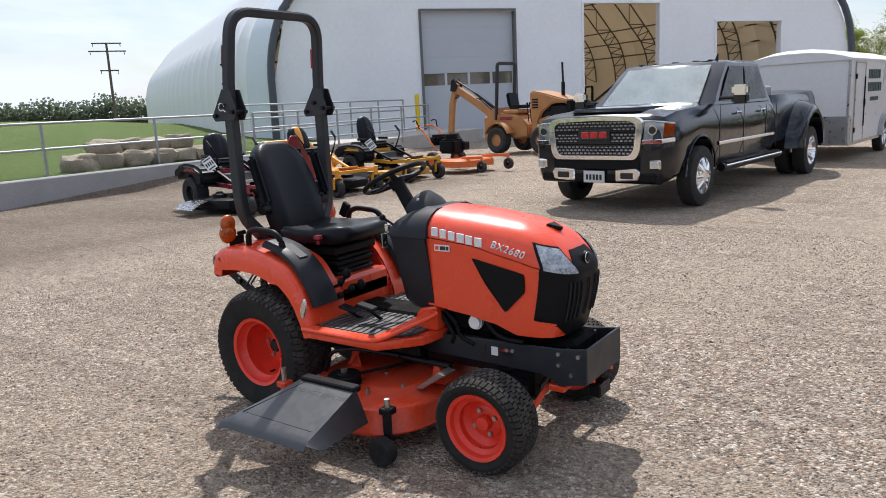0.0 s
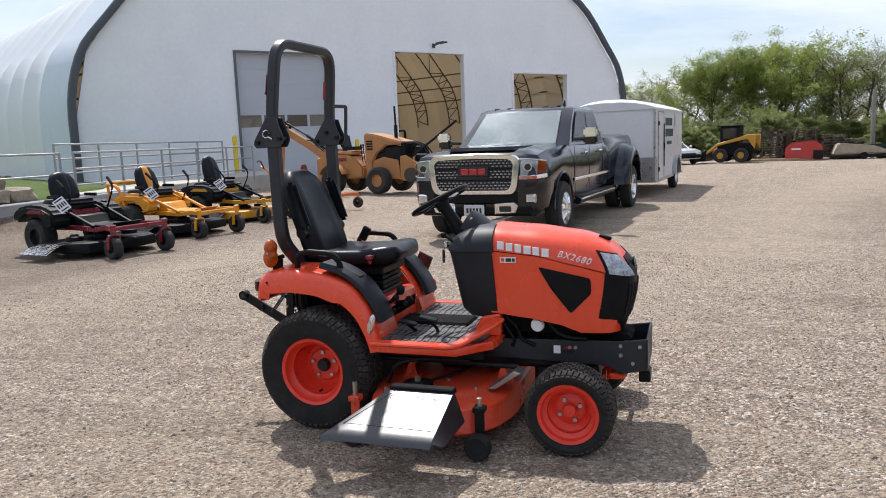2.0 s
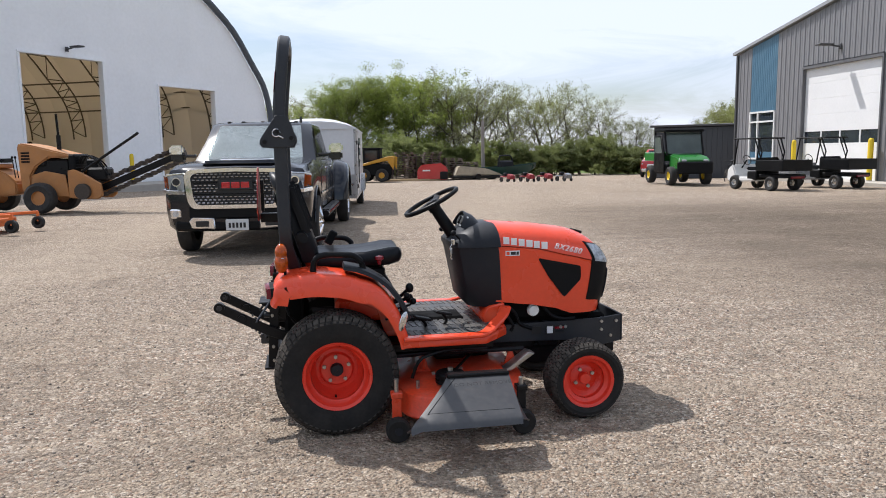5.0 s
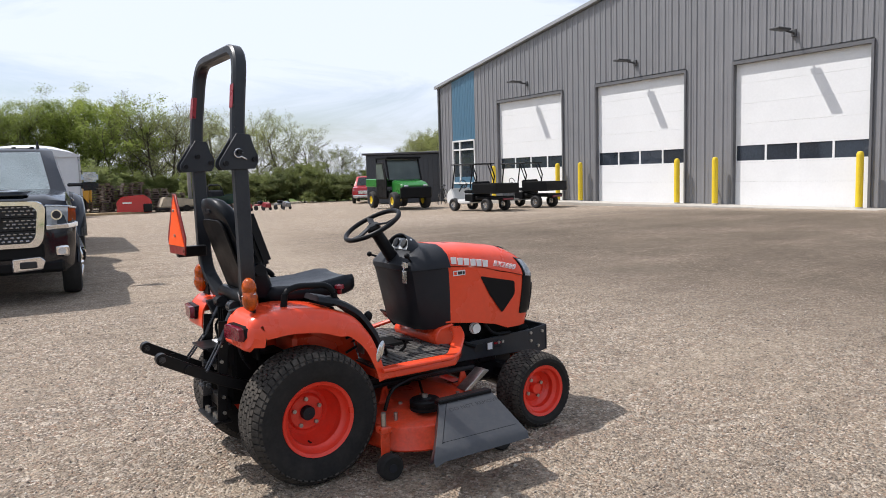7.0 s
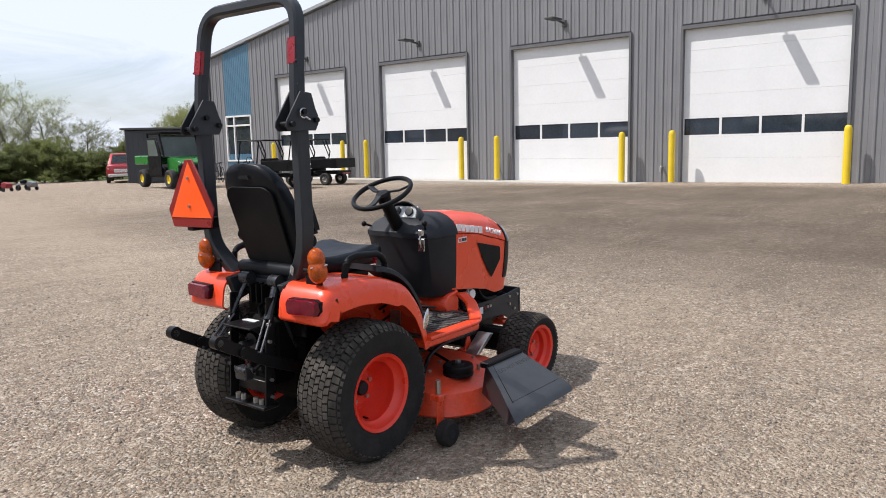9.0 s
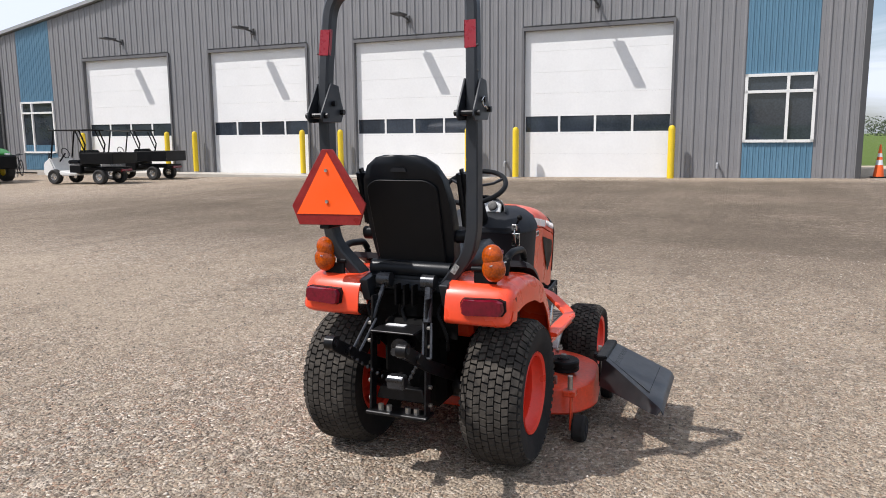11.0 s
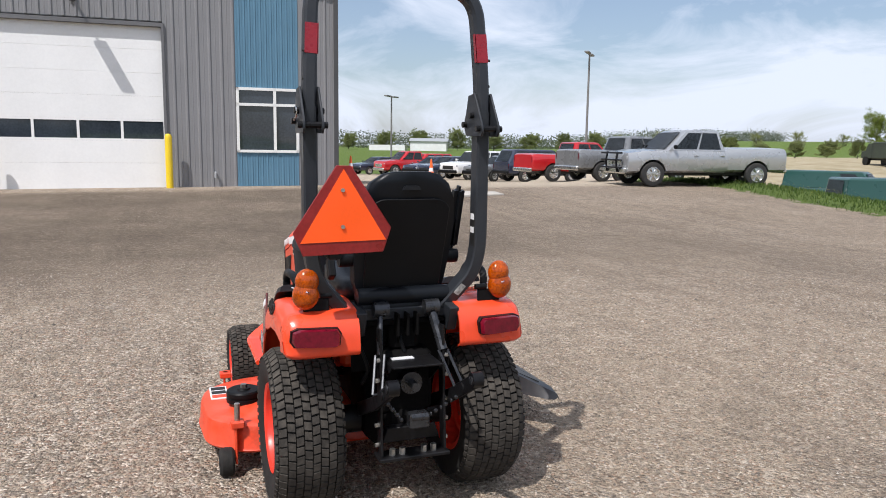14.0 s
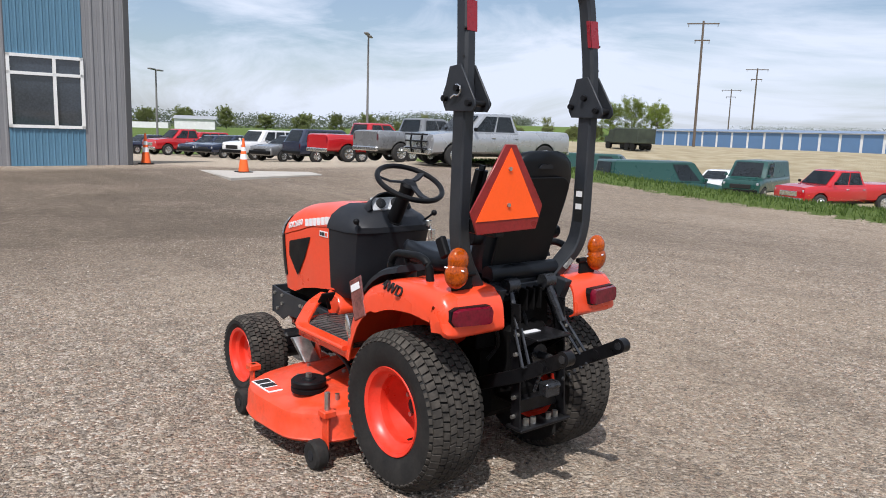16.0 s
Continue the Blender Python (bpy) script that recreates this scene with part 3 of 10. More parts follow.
    for k, (a, b, c2, d) in enumerate((((0.98, 0.60), (1.03, 0.53), (1.07, 0.47), (1.05, 0.44)), ((1.02, 0.60), (1.08, 0.55), (1.10, 0.48), (1.18, 0.45)), ((1.25, 0.58), (1.3, 0.52), (1.36, 0.5), (1.45, 0.5)))):
        bm = bm_new()
        rod(bm, fillet([(p[0], -0.185 - 0.004 * k, p[1]) for p in (a, b, c2, d)], 0.03, 3), 0.011)
        part("hose", bm, BLACKPL, t)
    # platform
    bm = bm_new()
    outline = [(0.36, -0.495), (0.83, -0.495), (0.985, -0.33), (1.0, -0.23), (1.0, 0.23), (0.985, 0.33), (0.83, 0.495), (0.36, 0.495)]
    plate(bm, outline, "z", 0.455, 0.500, 0.006)
    for s in (-1, 1):
        sweep(bm, fillet([(0.37, s * 0.488, 0.506), (0.82, s * 0.488, 0.506), (0.96, s * 0.345, 0.575), (1.0, s * 0.25, 0.60)], 0.05, 4), rect(0.022, 0.068, 0.3), side=(0, 0, 1))
    plat = part("platform", bm, ORANGE, t, "orange step-through platform")
    bm = bm_new()
    plate(bm, [(0.36, -0.465), (0.82, -0.465), (0.94, -0.33), (0.95, -0.15), (0.95, 0.15), (0.94, 0.33), (0.82, 0.465), (0.36, 0.465)], "z", 0.502, 0.512, 0.003)
    fm = part("floor_mat", bm, MATTREAD, t, "ribbed black rubber floor mat")
    for i in range(15):
        x = 0.385 + i * 0.037
        y1 = 0.45 if x < 0.8 else 0.45 - (x - 0.8)
        for j in range(9):
            ya, yb = -y1 + 2 * y1 * j / 9 + 0.004, -y1 + 2 * y1 * (j + 1) / 9 - 0.004
            sk_ = 0.006 * (1 if j % 2 else -1)
            bm = bm_new()
            plate(bm, [(x - 0.012 - sk_, ya), (x + 0.012 - sk_, ya), (x + 0.012 + sk_, yb), (x - 0.012 + sk_, yb)], "z", 0.511, 0.5165)
            part("mat_rib", bm, MATTREAD, fm, smooth=False)
    bm = bm_new()
    plate(bm, [(0.88, 0.50), (0.86, 0.545), (0.90, 0.605), (1.0, 0.625), (1.0, 0.50)], "y", -0.235, 0.235, 0.008)
    part("cowl_base", bm, ORANGE, t)
    # pedals on the right, brake on the left
    for x, z in ((0.50, 0.575), (0.62, 0.60)):
        bm = bm_new()
        box(bm, (0, 0, 0), (0.10, 0.06, 0.014), 0.005, pose(x, -0.30, z, 0, 14, 10))
        rod(bm, fillet([(x, -0.30, z - 0.01), (x + 0.03, -0.27, z - 0.05), (x + 0.02, -0.2, 0.50)], 0.03, 3), 0.009)
        part("foot_pedal", bm, BLACKPL, t)
    bm = bm_new()
    box(bm, (0, 0, 0), (0.07, 0.08, 0.014), 0.005, pose(0.86, 0.32, 0.62, 0, 50, 0))
    rod(bm, [(0.86, 0.32, 0.62), (0.90, 0.28, 0.55)], 0.01)
    part("foot_pedal", bm, BLACKPL, t)
    # fenders
    path = fillet([(-0.300, 0, 0.700), (-0.330, 0, 0.715), (-0.315, 0, 0.82), (-0.27, 0, 0.870), (-0.10, 0, 0.886), (0.08, 0, 0.868), (0.25, 0, 0.805), (0.345, 0, 0.68), (0.395, 0, 0.54), (0.41, 0, 0.46)], 0.06, 5)
    for s in (-1, 1):
        sec = [(0.205, 0.0), (0.43, 0.0), (0.462, -0.006), (0.482, -0.022), (0.492, -0.05), (0.495, -0.12), (0.488, -0.12), (0.484, -0.055), (0.472, -0.03), (0.455, -0.016), (0.43, -0.010), (0.205, -0.010)]
        bm = bm_new()
        rings = []
        for i, p in enumerate(path):
            d = (path[min(i + 1, len(path) - 1)] - path[max(i - 1, 0)]).normalized()
            nrm = Vector((-d.z, 0, d.x))
            f = 0.55 + 0.45 * min(1, i / 12)
            g = 1.0 if p.x < 0.2 else max(0.45, 1 - (p.x - 0.2) * 2.6)
            rings.append([Vector((p.x, s * a, p.z)) + nrm * b * f * g for a, b in sec])
        skin(bm, rings, caps=True)
        bmesh.ops.recalc_face_normals(bm, faces=bm.faces[:])
        fen = part("fender", bm, ORANGE, t, "orange steel rear fender", angle=50)
        bm = bm_new()
        plate(bm, [(-0.14, 0.862), (-0.02, 0.872), (0.08, 0.855), (0.24, 0.79), (0.335, 0.67), (0.385, 0.50), (0.36, 0.46), (0.30, 0.46), (0.25, 0.62), (0.12, 0.68), (-0.02, 0.80)], "y", s * 0.205, s * 0.222, 0.003)
        part("inner_fender", bm, ORANGE, fen)
        # black console on the fender
        bm = bm_new()
        cp = fillet([(0.06, 0, 0.893), (0.17, 0, 0.868), (0.28, 0, 0.80), (0.365, 0, 0.68), (0.395, 0, 0.60)], 0.08, 5)
        sec2 = [(0.275, 0.0), (0.285, 0.022), (0.30, 0.028), (0.43, 0.028), (0.447, 0.020), (0.452, 0.0)]
        rings = []
        for i, p in enumerate(cp):
            d = (cp[min(i + 1, len(cp) - 1)] - cp[max(i - 1, 0)]).normalized()
            nrm = Vector((-d.z, 0, d.x))
            rings.append([Vector((p.x, s * a, p.z)) + nrm * b for a, b in sec2])
        skin(bm, rings, caps=True)
        bmesh.ops.recalc_face_normals(bm, faces=bm.faces[:])
        con = part("fender_console", bm, GREYPL, fen, "charcoal plastic fender console")
        bm = bm_new()
        box(bm, (0.215, s * 0.365, 0.868), (0.13, 0.06, 0.008), 0.002, None)
        bmesh.ops.transform(bm, matrix=Matrix.Translation((0.215, 0, 0.868)) @ Matrix.Rotation(radians(28), 4, "Y") @ Matrix.Translation((-0.215, 0, -0.868)), verts=bm.verts[:])
        part("slot", bm, INK, con)
        # grab handle
        bm = bm_new()
        rod(bm, fillet([(-0.10, s * 0.40, 0.875), (-0.09, s * 0.405, 0.955), (-0.03, s * 0.41, 0.975), (0.12, s * 0.41, 0.965), (0.16, s * 0.41, 0.93), (0.17, s * 0.405, 0.865)], 0.04, 4), 0.0165, seg=12)
        part("grab_handle", bm, BLACKPL, t)
        bm = bm_new()
        lathe(bm, [(0.001, 0.052), (0.024, 0.046), (0.026, 0.03), (0.012, 0.02), (0.010, 0)], (0.27, s * 0.25, 0.885), axis="z", seg=14)
        part("lever_knob", bm, REDREF if s < 0 else BLACKPL, t, "red control lever knob" if s < 0 else "")
        # tail lamp
        bm = bm_new()
        rings = []
        for x, g in ((-0.325, 1.0), (-0.352, 0.97), (-0.360, 0.90)):
            rings.append([(x + 0.016 * max(0, (yy - 0.36) / 0.1) ** 2, s * (0.375 + (yy - 0.375) * g), 0.787 + (zz - 0.787) * g) for yy, zz in ((0.290, 0.757), (0.285, 0.80), (0.296, 0.818), (0.44, 0.822), (0.463, 0.812), (0.468, 0.775), (0.455, 0.755), (0.305, 0.750))])
        skin(bm, rings, caps=True)
        bmesh.ops.recalc_face_normals(bm, faces=bm.faces[:])
        tl = part("tail_lamp", bm, REDLENS, t, "dark red tail lamp lens")
        bm = bm_new()
        rings = []
        for x, g in ((-0.305, 1.07), (-0.337, 1.05)):
            rings.append([(x + 0.016 * max(0, (yy - 0.36) / 0.1) ** 2, s * (0.375 + (yy - 0.375) * g), 0.787 + (zz - 0.787) * g) for yy, zz in ((0.290, 0.757), (0.285, 0.80), (0.296, 0.818), (0.44, 0.822), (0.463, 0.812), (0.468, 0.775), (0.455, 0.755), (0.305, 0.750))])
        skin(bm, rings, caps=True)
        bmesh.ops.recalc_face_normals(bm, faces=bm.faces[:])
        part("lamp_bezel", bm, BLACKPL, tl)
        # amber double lamp
        al = new("amber_lamp")
        al.parent = t
        for z, r in ((0.937, 0.056), (0.990, 0.050)):
            bm = bm_new()
            ball(bm, (-0.262, s * (0.402 - 0.006 * (z > 0.95)), z), r, (0.66, 0.92, 1.0), 20, 12)
            part("amber_lens", bm, AMBER, al, "ribbed amber lens")
        bm = bm_new()
        rod(bm, [(-0.25, s * 0.35, 0.945), (-0.30, s * 0.40, 0.955), (-0.25, s * 0.452, 0.968)], 0.003, 6)
        part("lamp_strap", bm, CHROME, al)
        bm = bm_new()
        box(bm, (-0.245, s * 0.36, 0.895), (0.012, 0.10, 0.05), 0.003)
        cyl(bm, (-0.245, s * 0.345, 0.93), (-0.245, s * 0.30, 0.93), 0.012)
        part("lamp_bracket", bm, BLACKPL, al)
    bm = bm_new()
    box(bm, (0, 0, 0), (0.10, 0.010, 0.18), 0.004, pose(0.30, 0.485, 0.745, 6, 26, 0))
    pou = part("document_pouch", bm, mat("pouch_film", (0.16, 0.05, 0.045), rough=0.15, var=0.5, scale=14, bump=0.4, spec=0.8), t, "clear pouch holding a folded manual")
    bm = bm_new()
    box(bm, (0, 0.0065, 0.05), (0.07, 0.003, 0.03), 0, pose(0.30, 0.485, 0.745, 6, 26, 0))
    part("paper_slip", bm, DECAL, pou, smooth=False)
    # oval side reflector on the right fender, lettered badge on the left
    for s in (-1, 1):
        bm = bm_new()
        lathe(bm, [(0.001, 0.006), (0.02, 0.005), (0.026, 0)], (0, 0, 0), seg=20)
        bmesh.ops.transform(bm, matrix=Matrix.Translation((0.368, s * 0.492, 0.605)) @ Matrix.Rotation(radians(18), 4, "Y") @ Matrix.Diagonal((0.75, s, 2.2, 1)), verts=bm.verts[:])
        bmesh.ops.recalc_face_normals(bm, faces=bm.faces[:])
        part("oval_plate", bm, CHROME, t, "worn oval metal plate")
    m = Matrix.Translation((0.03, 0.492, 0.838)) @ Matrix.Rotation(radians(180), 4, "Z") @ Matrix.Rotation(radians(66), 4, "X") @ Matrix.Rotation(radians(-6), 4, "Z")
    letters("4WD", 0.062, m, INK, t, depth=0.004, label="dark raised lettering", spacing=1.05)
    # roll bar
    rb = new("roll_bar")
    rb.parent = t
    rb.location = (0, 0.035, 0)
    for s in (-1, 1):
        bm = bm_new()
        sweep(bm, fillet([(-0.17, s * 0.175, 0.80), (-0.19, s * 0.20, 0.845), (-0.235, s * 0.325, 1.00), (-0.240, s * 0.345, 1.10), (-0.245, s * 0.345, 1.64)], 0.08, 5), rect(0.052, 0.068, 0.12), side=(0, 1, 0))
        leg = part("roll_bar_leg", bm, ROPSM, rb)
        if s < 0:
            bm = bm_new()
            box(bm, (-0.246, -0.3175, 1.17), (0.046, 0.002, 0.15))
            part("warning_label", bm, INK, leg, smooth=False)
            for z in (1.222, 1.168):
                bm = bm_new()
                box(bm, (-0.246, -0.3155, z), (0.032, 0.002, 0.024))
                part("warning_label", bm, DECAL, leg, smooth=False)
            bm = bm_new()
            box(bm, (0, 0, 0), (0.002, 0.024, 0.05), 0, Matrix.Translation((-0.256, s * 0.262, 0.925)) @ Matrix.Rotation(radians(36 if s < 0 else -36), 4, "X") @ Matrix.Rotation(radians(-18), 4, "Y"))
            part("warning_label", bm, LABELG, leg, smooth=False)
        # hinge plates
        for dy in (-0.034, 0.034):
            bm = bm_new()
            plate(bm, [(-0.350, 1.560), (-0.346, 1.585), (-0.262, 1.712), (-0.200, 1.705), (-0.180, 1.64), (-0.165, 1.61), (-0.165, 1.575), (-0.182, 1.545), (-0.335, 1.542)], "y", s * 0.345 + dy - 0.004, s * 0.345 + dy + 0.004, 0.0015)
            part("hinge_plate", bm, ROPSM, rb)
        bm = bm_new()
        for x, z in ((-0.255, 1.625), (-0.322, 1.572), (-0.185, 1.59)):
            cyl(bm, (x, s * 0.345 - 0.055, z), (x, s * 0.345 + 0.055, z), 0.012, seg=10)
        part("hinge_bolt", bm, STEELBLK, rb)
        bm = bm_new()
        yy = s * 0.345 + 0.05 * s
        rod(bm, [(-0.262 + 0.02 * math.cos(a), yy, 1.618 + 0.02 * math.sin(a)) for a in [i * 0.6 for i in range(10)]] + [(-0.225, yy, 1.59)], 0.0035, 6)
        part("lock_pin_clip", bm, CHROME, rb)
        bm = bm_new()
        for k in range(2):
            cyl(bm, (-0.262, s * 0.345 - 0.0262, 1.84 - k * 0.10), (-0.262, s * 0.345 + 0.0262, 1.84 - k * 0.10), 0.005, seg=8)
        part("hole_rim", bm, INK, rb)
        bm = bm_new()
        box(bm, (0, 0, 0), (0.002, 0.046, 0.11), 0, pose(-0.2618, s * 0.336, 1.885, s * 2.8, 6.3, 0))
        part("reflector_strip", bm, REDREF, rb, "red reflective strip", smooth=False)
        bm = bm_new()
        box(bm, (0, 0, 0), (0.016, 0.002, 0.11), 0, pose(-0.252, s * 0.3098, 1.885, s * 2.8, 6.3, 0))
        part("reflector_strip", bm, REDREF, rb, "red reflective strip", smooth=False)
    bm = bm_new()
    sweep(bm, fillet([(-0.25, -0.345, 1.58), (-0.245, -0.343, 1.75), (-0.205, -0.325, 2.115), (-0.205, 0.325, 2.115), (-0.245, 0.343, 1.75), (-0.25, 0.345, 1.58)], 0.13, 8), rect(0.062, 0.050, 0.2), side=(-1, 0, 0.12))
    part("roll_bar_hoop", bm, ROPSM, rb)
    # slow vehicle sign
    smv = new("warning_triangle")
    smv.parent = t
    smv.location, smv.scale = (-0.07, 0.036, 0.109), (1, 0.94, 0.94)
    bm = bm_new()
    plate(bm, [(0.295, 1.405), (0.238, 1.405), (0.078, 1.165), (0.110, 1.070), (0.425, 1.062), (0.462, 1.150)], "x", -0.338, -0.330, 0.002)
    part("reflective_border", bm, SMVR, smv, "dark red reflective border")
    bm = bm_new()
    plate(bm, [(0.267, 1.392), (0.100, 1.118), (0.434, 1.112)], "x", -0.341, -0.337)
    part("triangle_face", bm, SMVO, smv, "fluorescent orange triangle", smooth=False)
    for z in (1.312, 1.172):
        bm = bm_new()
        cyl(bm, (-0.348, 0.272, z), (-0.338, 0.272, z), 0.008, seg=8)
        part("bolt", bm, ZINC, smv)
    bm = bm_new()
    box(bm, (-0.255, 0.30, 1.075), (0.15, 0.05, 0.06), 0.004)
    box(bm, (-0.315, 0.285, 1.22), (0.02, 0.03, 0.2), 0.003)
    part("sign_bracket", bm, STEELBLK, smv)
    # near-black sheets stand in for the shaded opening below the seat
    bm = bm_new()
    box(bm, (-0.165, 0, 0.70), (0.012, 0.41, 0.22), 0.003)
    box(bm, (-0.10, 0, 0.80), (0.26, 0.42, 0.02), 0.003)
    part("shaded_gap_fill", bm, GRIMESHADE, t)
    # seat
    st = new("seat")
    st.parent = t
    bm = bm_new()
    rings = []
    for x, w, zb, zt in ((-0.11, 0.17, 0.875, 0.925), (-0.06, 0.20, 0.865, 0.94), (0.05, 0.215, 0.865, 0.935), (0.2, 0.218, 0.868, 0.94), (0.33, 0.21, 0.872, 0.96), (0.39, 0.185, 0.885, 0.958), (0.41, 0.15, 0.90, 0.935)):
        rings.append([(x, -w, zb + 0.02), (x, -w * 0.9, zb), (x, w * 0.9, zb), (x, w, zb + 0.02), (x, w, zt - 0.008), (x, w * 0.9, zt + 0.012), (x, w * 0.6, zt), (x, 0, zt - 0.006), (x, -w * 0.6, zt), (x, -w * 0.9, zt + 0.012), (x, -w, zt - 0.008)])
    skin(bm, rings, caps=True)
    part("seat_cushion", bm, VINYL, st, "black vinyl seat cushion", angle=60)
    bm = bm_new()
    rings = []
    for z, w, d, xb in ((0.90, 0.175, 0.09, -0.165), (0.96, 0.190, 0.10, -0.165), (1.08, 0.200, 0.10, -0.180), (1.20, 0.200, 0.095, -0.200), (1.30, 0.185, 0.085, -0.218), (1.36, 0.155, 0.07, -0.226), (1.395, 0.11, 0.05, -0.226), (1.405, 0.07, 0.03, -0.222)):
        rings.append([(xb + 0.012, -w, z), (xb, -w * 0.8, z), (xb - 0.004, 0, z), (xb, w * 0.8, z), (xb + 0.012, w, z), (xb + d * 0.85, w, z), (xb + d * 1.12, w * 0.86, z), (xb + d, w * 0.5, z), (xb + d * 0.92, 0, z), (xb + d, -w * 0.5, z), (xb + d * 1.12, -w * 0.86, z), (xb + d * 0.85, -w, z)])
    skin(bm, rings, caps=True)
    bmesh.ops.recalc_face_normals(bm, faces=bm.faces[:])
    back = part("seat_back", bm, VINYL, st, "black vinyl seat back", angle=60)
    bm = bm_new()
    plate(bm, fillet([(-0.16, 1.0), (-0.165, 1.27), (-0.12, 1.30), (0.12, 1.30), (0.165, 1.27), (0.16, 0.93), (-0.16, 0.93), (-0.16, 1.0)], 0.02, 2)[:-1], "x", -0.012, 0.0, 0.003)
    bmesh.ops.transform(bm, matrix=Matrix.Translation((-0.150, 0, 0)) @ Matrix.Shear("XY", 4, (0, 0)) if False else Matrix(((1, 0, -0.135, -0.045), (0, 1, 0, 0), (0, 0, 1, 0), (0, 0, 0, 1))), verts=bm.verts[:])
    part("back_shell", bm, BLACKPL, back)
    bm = bm_new()
    plate(bm, fillet([(-0.035, 1.335), (-0.03, 1.352), (0.03, 1.352), (0.04, 1.335), (-0.035, 1.335)], 0.008, 2)[:-1], "x", -0.236, -0.222)
    part("handle_slot", bm, GREYPL, back)
    bm = bm_new()
    box(bm, (0.10, 0, 0.83), (0.42, 0.34, 0.05), 0.01)
    for k in range(4):
        box(bm, (0.12, 0, 0.70 + k * 0.028), (0.36 - 0.012 * (k % 2), 0.30 - 0.03 * (k % 2), 0.024), 0.006)
    part("suspension_bellows", bm, BLACKPL, st)
    bm = bm_new()
    box(bm, (0.19, 0, 0.62), (0.34, 0.41, 0.14), 0.02)
    box(bm, (0.33, 0, 0.56), (0.06, 0.42, 0.16), 0.01)
    part("seat_deck", bm, ORANGE, t)
    for s in (-1, 1):
        bm = bm_new()
        box(bm, (0, 0, 0), (0.065, 0.045, 0.27), 0.018, pose(-0.10, s * 0.238, 1.21, 0, -8, 0), 2)
        cyl(bm, (-0.12, s * 0.19, 1.05), (-0.12, s * 0.25, 1.05), 0.03)
        part("armrest", bm, VINYL, st)
    bm = bm_new()
    rings = [[(-0.20, y, 0.90 + 0.03 * math.cos(a)) for y in (0,)] for a in (0, 1)]
    cyl(bm, (-0.20, -0.19, 0.905), (-0.20, 0.19, 0.905), 0.035)
    cyl(bm, (-0.19, -0.19, 0.86), (-0.19, 0.19, 0.86), 0.03)
    part("lumbar_roll", bm, VINYL, st)
    # seat belt buckle and levers on the right
    bm = bm_new()
    box(bm, (0, 0, 0), (0.05, 0.03, 0.09), 0.006, pose(0.02, 0.245, 0.99, 0, 30, 0))
    part("belt_buckle", bm, BLACKPL, st)
    for i, (x, y, z) in enumerate(((0.42, -0.26, 0.70), (0.46, -0.23, 0.66), (0.40, -0.25, 0.62))):
        bm = bm_new()
        rod(bm, [(0.30, y + 0.02, z - 0.06), (x - 0.02, y, z - 0.02), (x, y, z)], 0.007)
        ball(bm, (x, y, z), 0.019)
        part("control_lever", bm, BLACKPL, t)
    bm = bm_new()
    box(bm, (0.355, -0.30, 0.60), (0.006, 0.07, 0.075), 0, None)
    part("rating_plate", bm, ZINC, t, smooth=False)
    for p, q in (((0.36, -0.20, 0.66), (0.44, -0.235, 0.74)), ((0.36, -0.12, 0.64), (0.45, -0.14, 0.66))):
        bm = bm_new()
        rod(bm, [p, q], 0.010, 8)
        ball(bm, q, 0.024, (1, 1, 1.2), 10, 7)
        part("control_lever", bm, BLACKPL, t)
    # the backrest reclines
    for o in st.children_recursive:
        if o.name.split(".")[0] in ("seat_back", "back_shell", "handle_slot", "armrest"):
            for v in o.data.vertices:
                v.co.x -= 0.085 * max(0.0, v.co.z - 0.90) / 0.45
    # cross member and rear hitch
    bm = bm_new()
    box(bm, (-0.20, 0, 0.835), (0.05, 0.46, 0.05), 0.006)
    for s in (-1, 1):
        plate(bm, [(-0.30, 0.86), (-0.16, 0.88), (-0.12, 0.78), (-0.26, 0.76)], "y", s * 0.17, s * 0.21, 0.003)
    part("rear_cross_member", bm, ROPSM, t)
    for s in (-1, 1):
        bm = bm_new()
        sweep(bm, [(-0.31, s * 0.128, 0.80), (-0.345, s * 0.130, 0.30)], rect(0.010, 0.05, 0.2), side=(0, 1, 0))
        up_ = part("hitch_plate", bm, STEELBLK, t)
        for z in (0.34, 0.42, 0.5, 0.6, 0.68):
            bm = bm_new()
            cyl(bm, (-0.335, s * 0.13, z), (-0.335, s * 0.15, z), 0.009, seg=6)
            part("bolt", bm, ZINC, up_)
        # lower link
        bm = bm_new()
        ye = 0.166 if s > 0 else 0.152
        sweep(bm, [(-0.08, s * 0.15, 0.40), (-0.36, s * 0.155, 0.52), (-0.61, s * ye, 0.655)], rect(0.016, 0.055, 0.2), side=(0, 1, 0))
        cyl(bm, (-0.62, s * ye - 0.020, 0.662), (-0.62, s * ye + 0.020, 0.662), 0.029)
        cyl(bm, (-0.50, s * 0.158 - 0.018, 0.595), (-0.50, s * 0.158 + 0.018, 0.595), 0.020)
        link = part("lower_link", bm, STEELBLK, t)
        bm = bm_new()
        cyl(bm, (-0.62, s * ye - 0.024, 0.662), (-0.62, s * ye + 0.024, 0.662), 0.015)
        part("ball_joint", bm, LINKM, link)
        # lift rod with loop
        bm = bm_new()
        rod(bm, [(-0.245, s * 0.105, 0.86), (-0.33, s * 0.13, 0.70)], 0.011 if s > 0 else 0.019)
        for dx in (-0.018, 0.018):
            rod(bm, [(-0.33, s * 0.13 + dx, 0.70), (-0.42, s * 0.165 + dx, 0.575)], 0.006, 6)
        rod(bm, [(-0.42, s * 0.147, 0.575), (-0.42, s * 0.183, 0.575)], 0.006, 6)
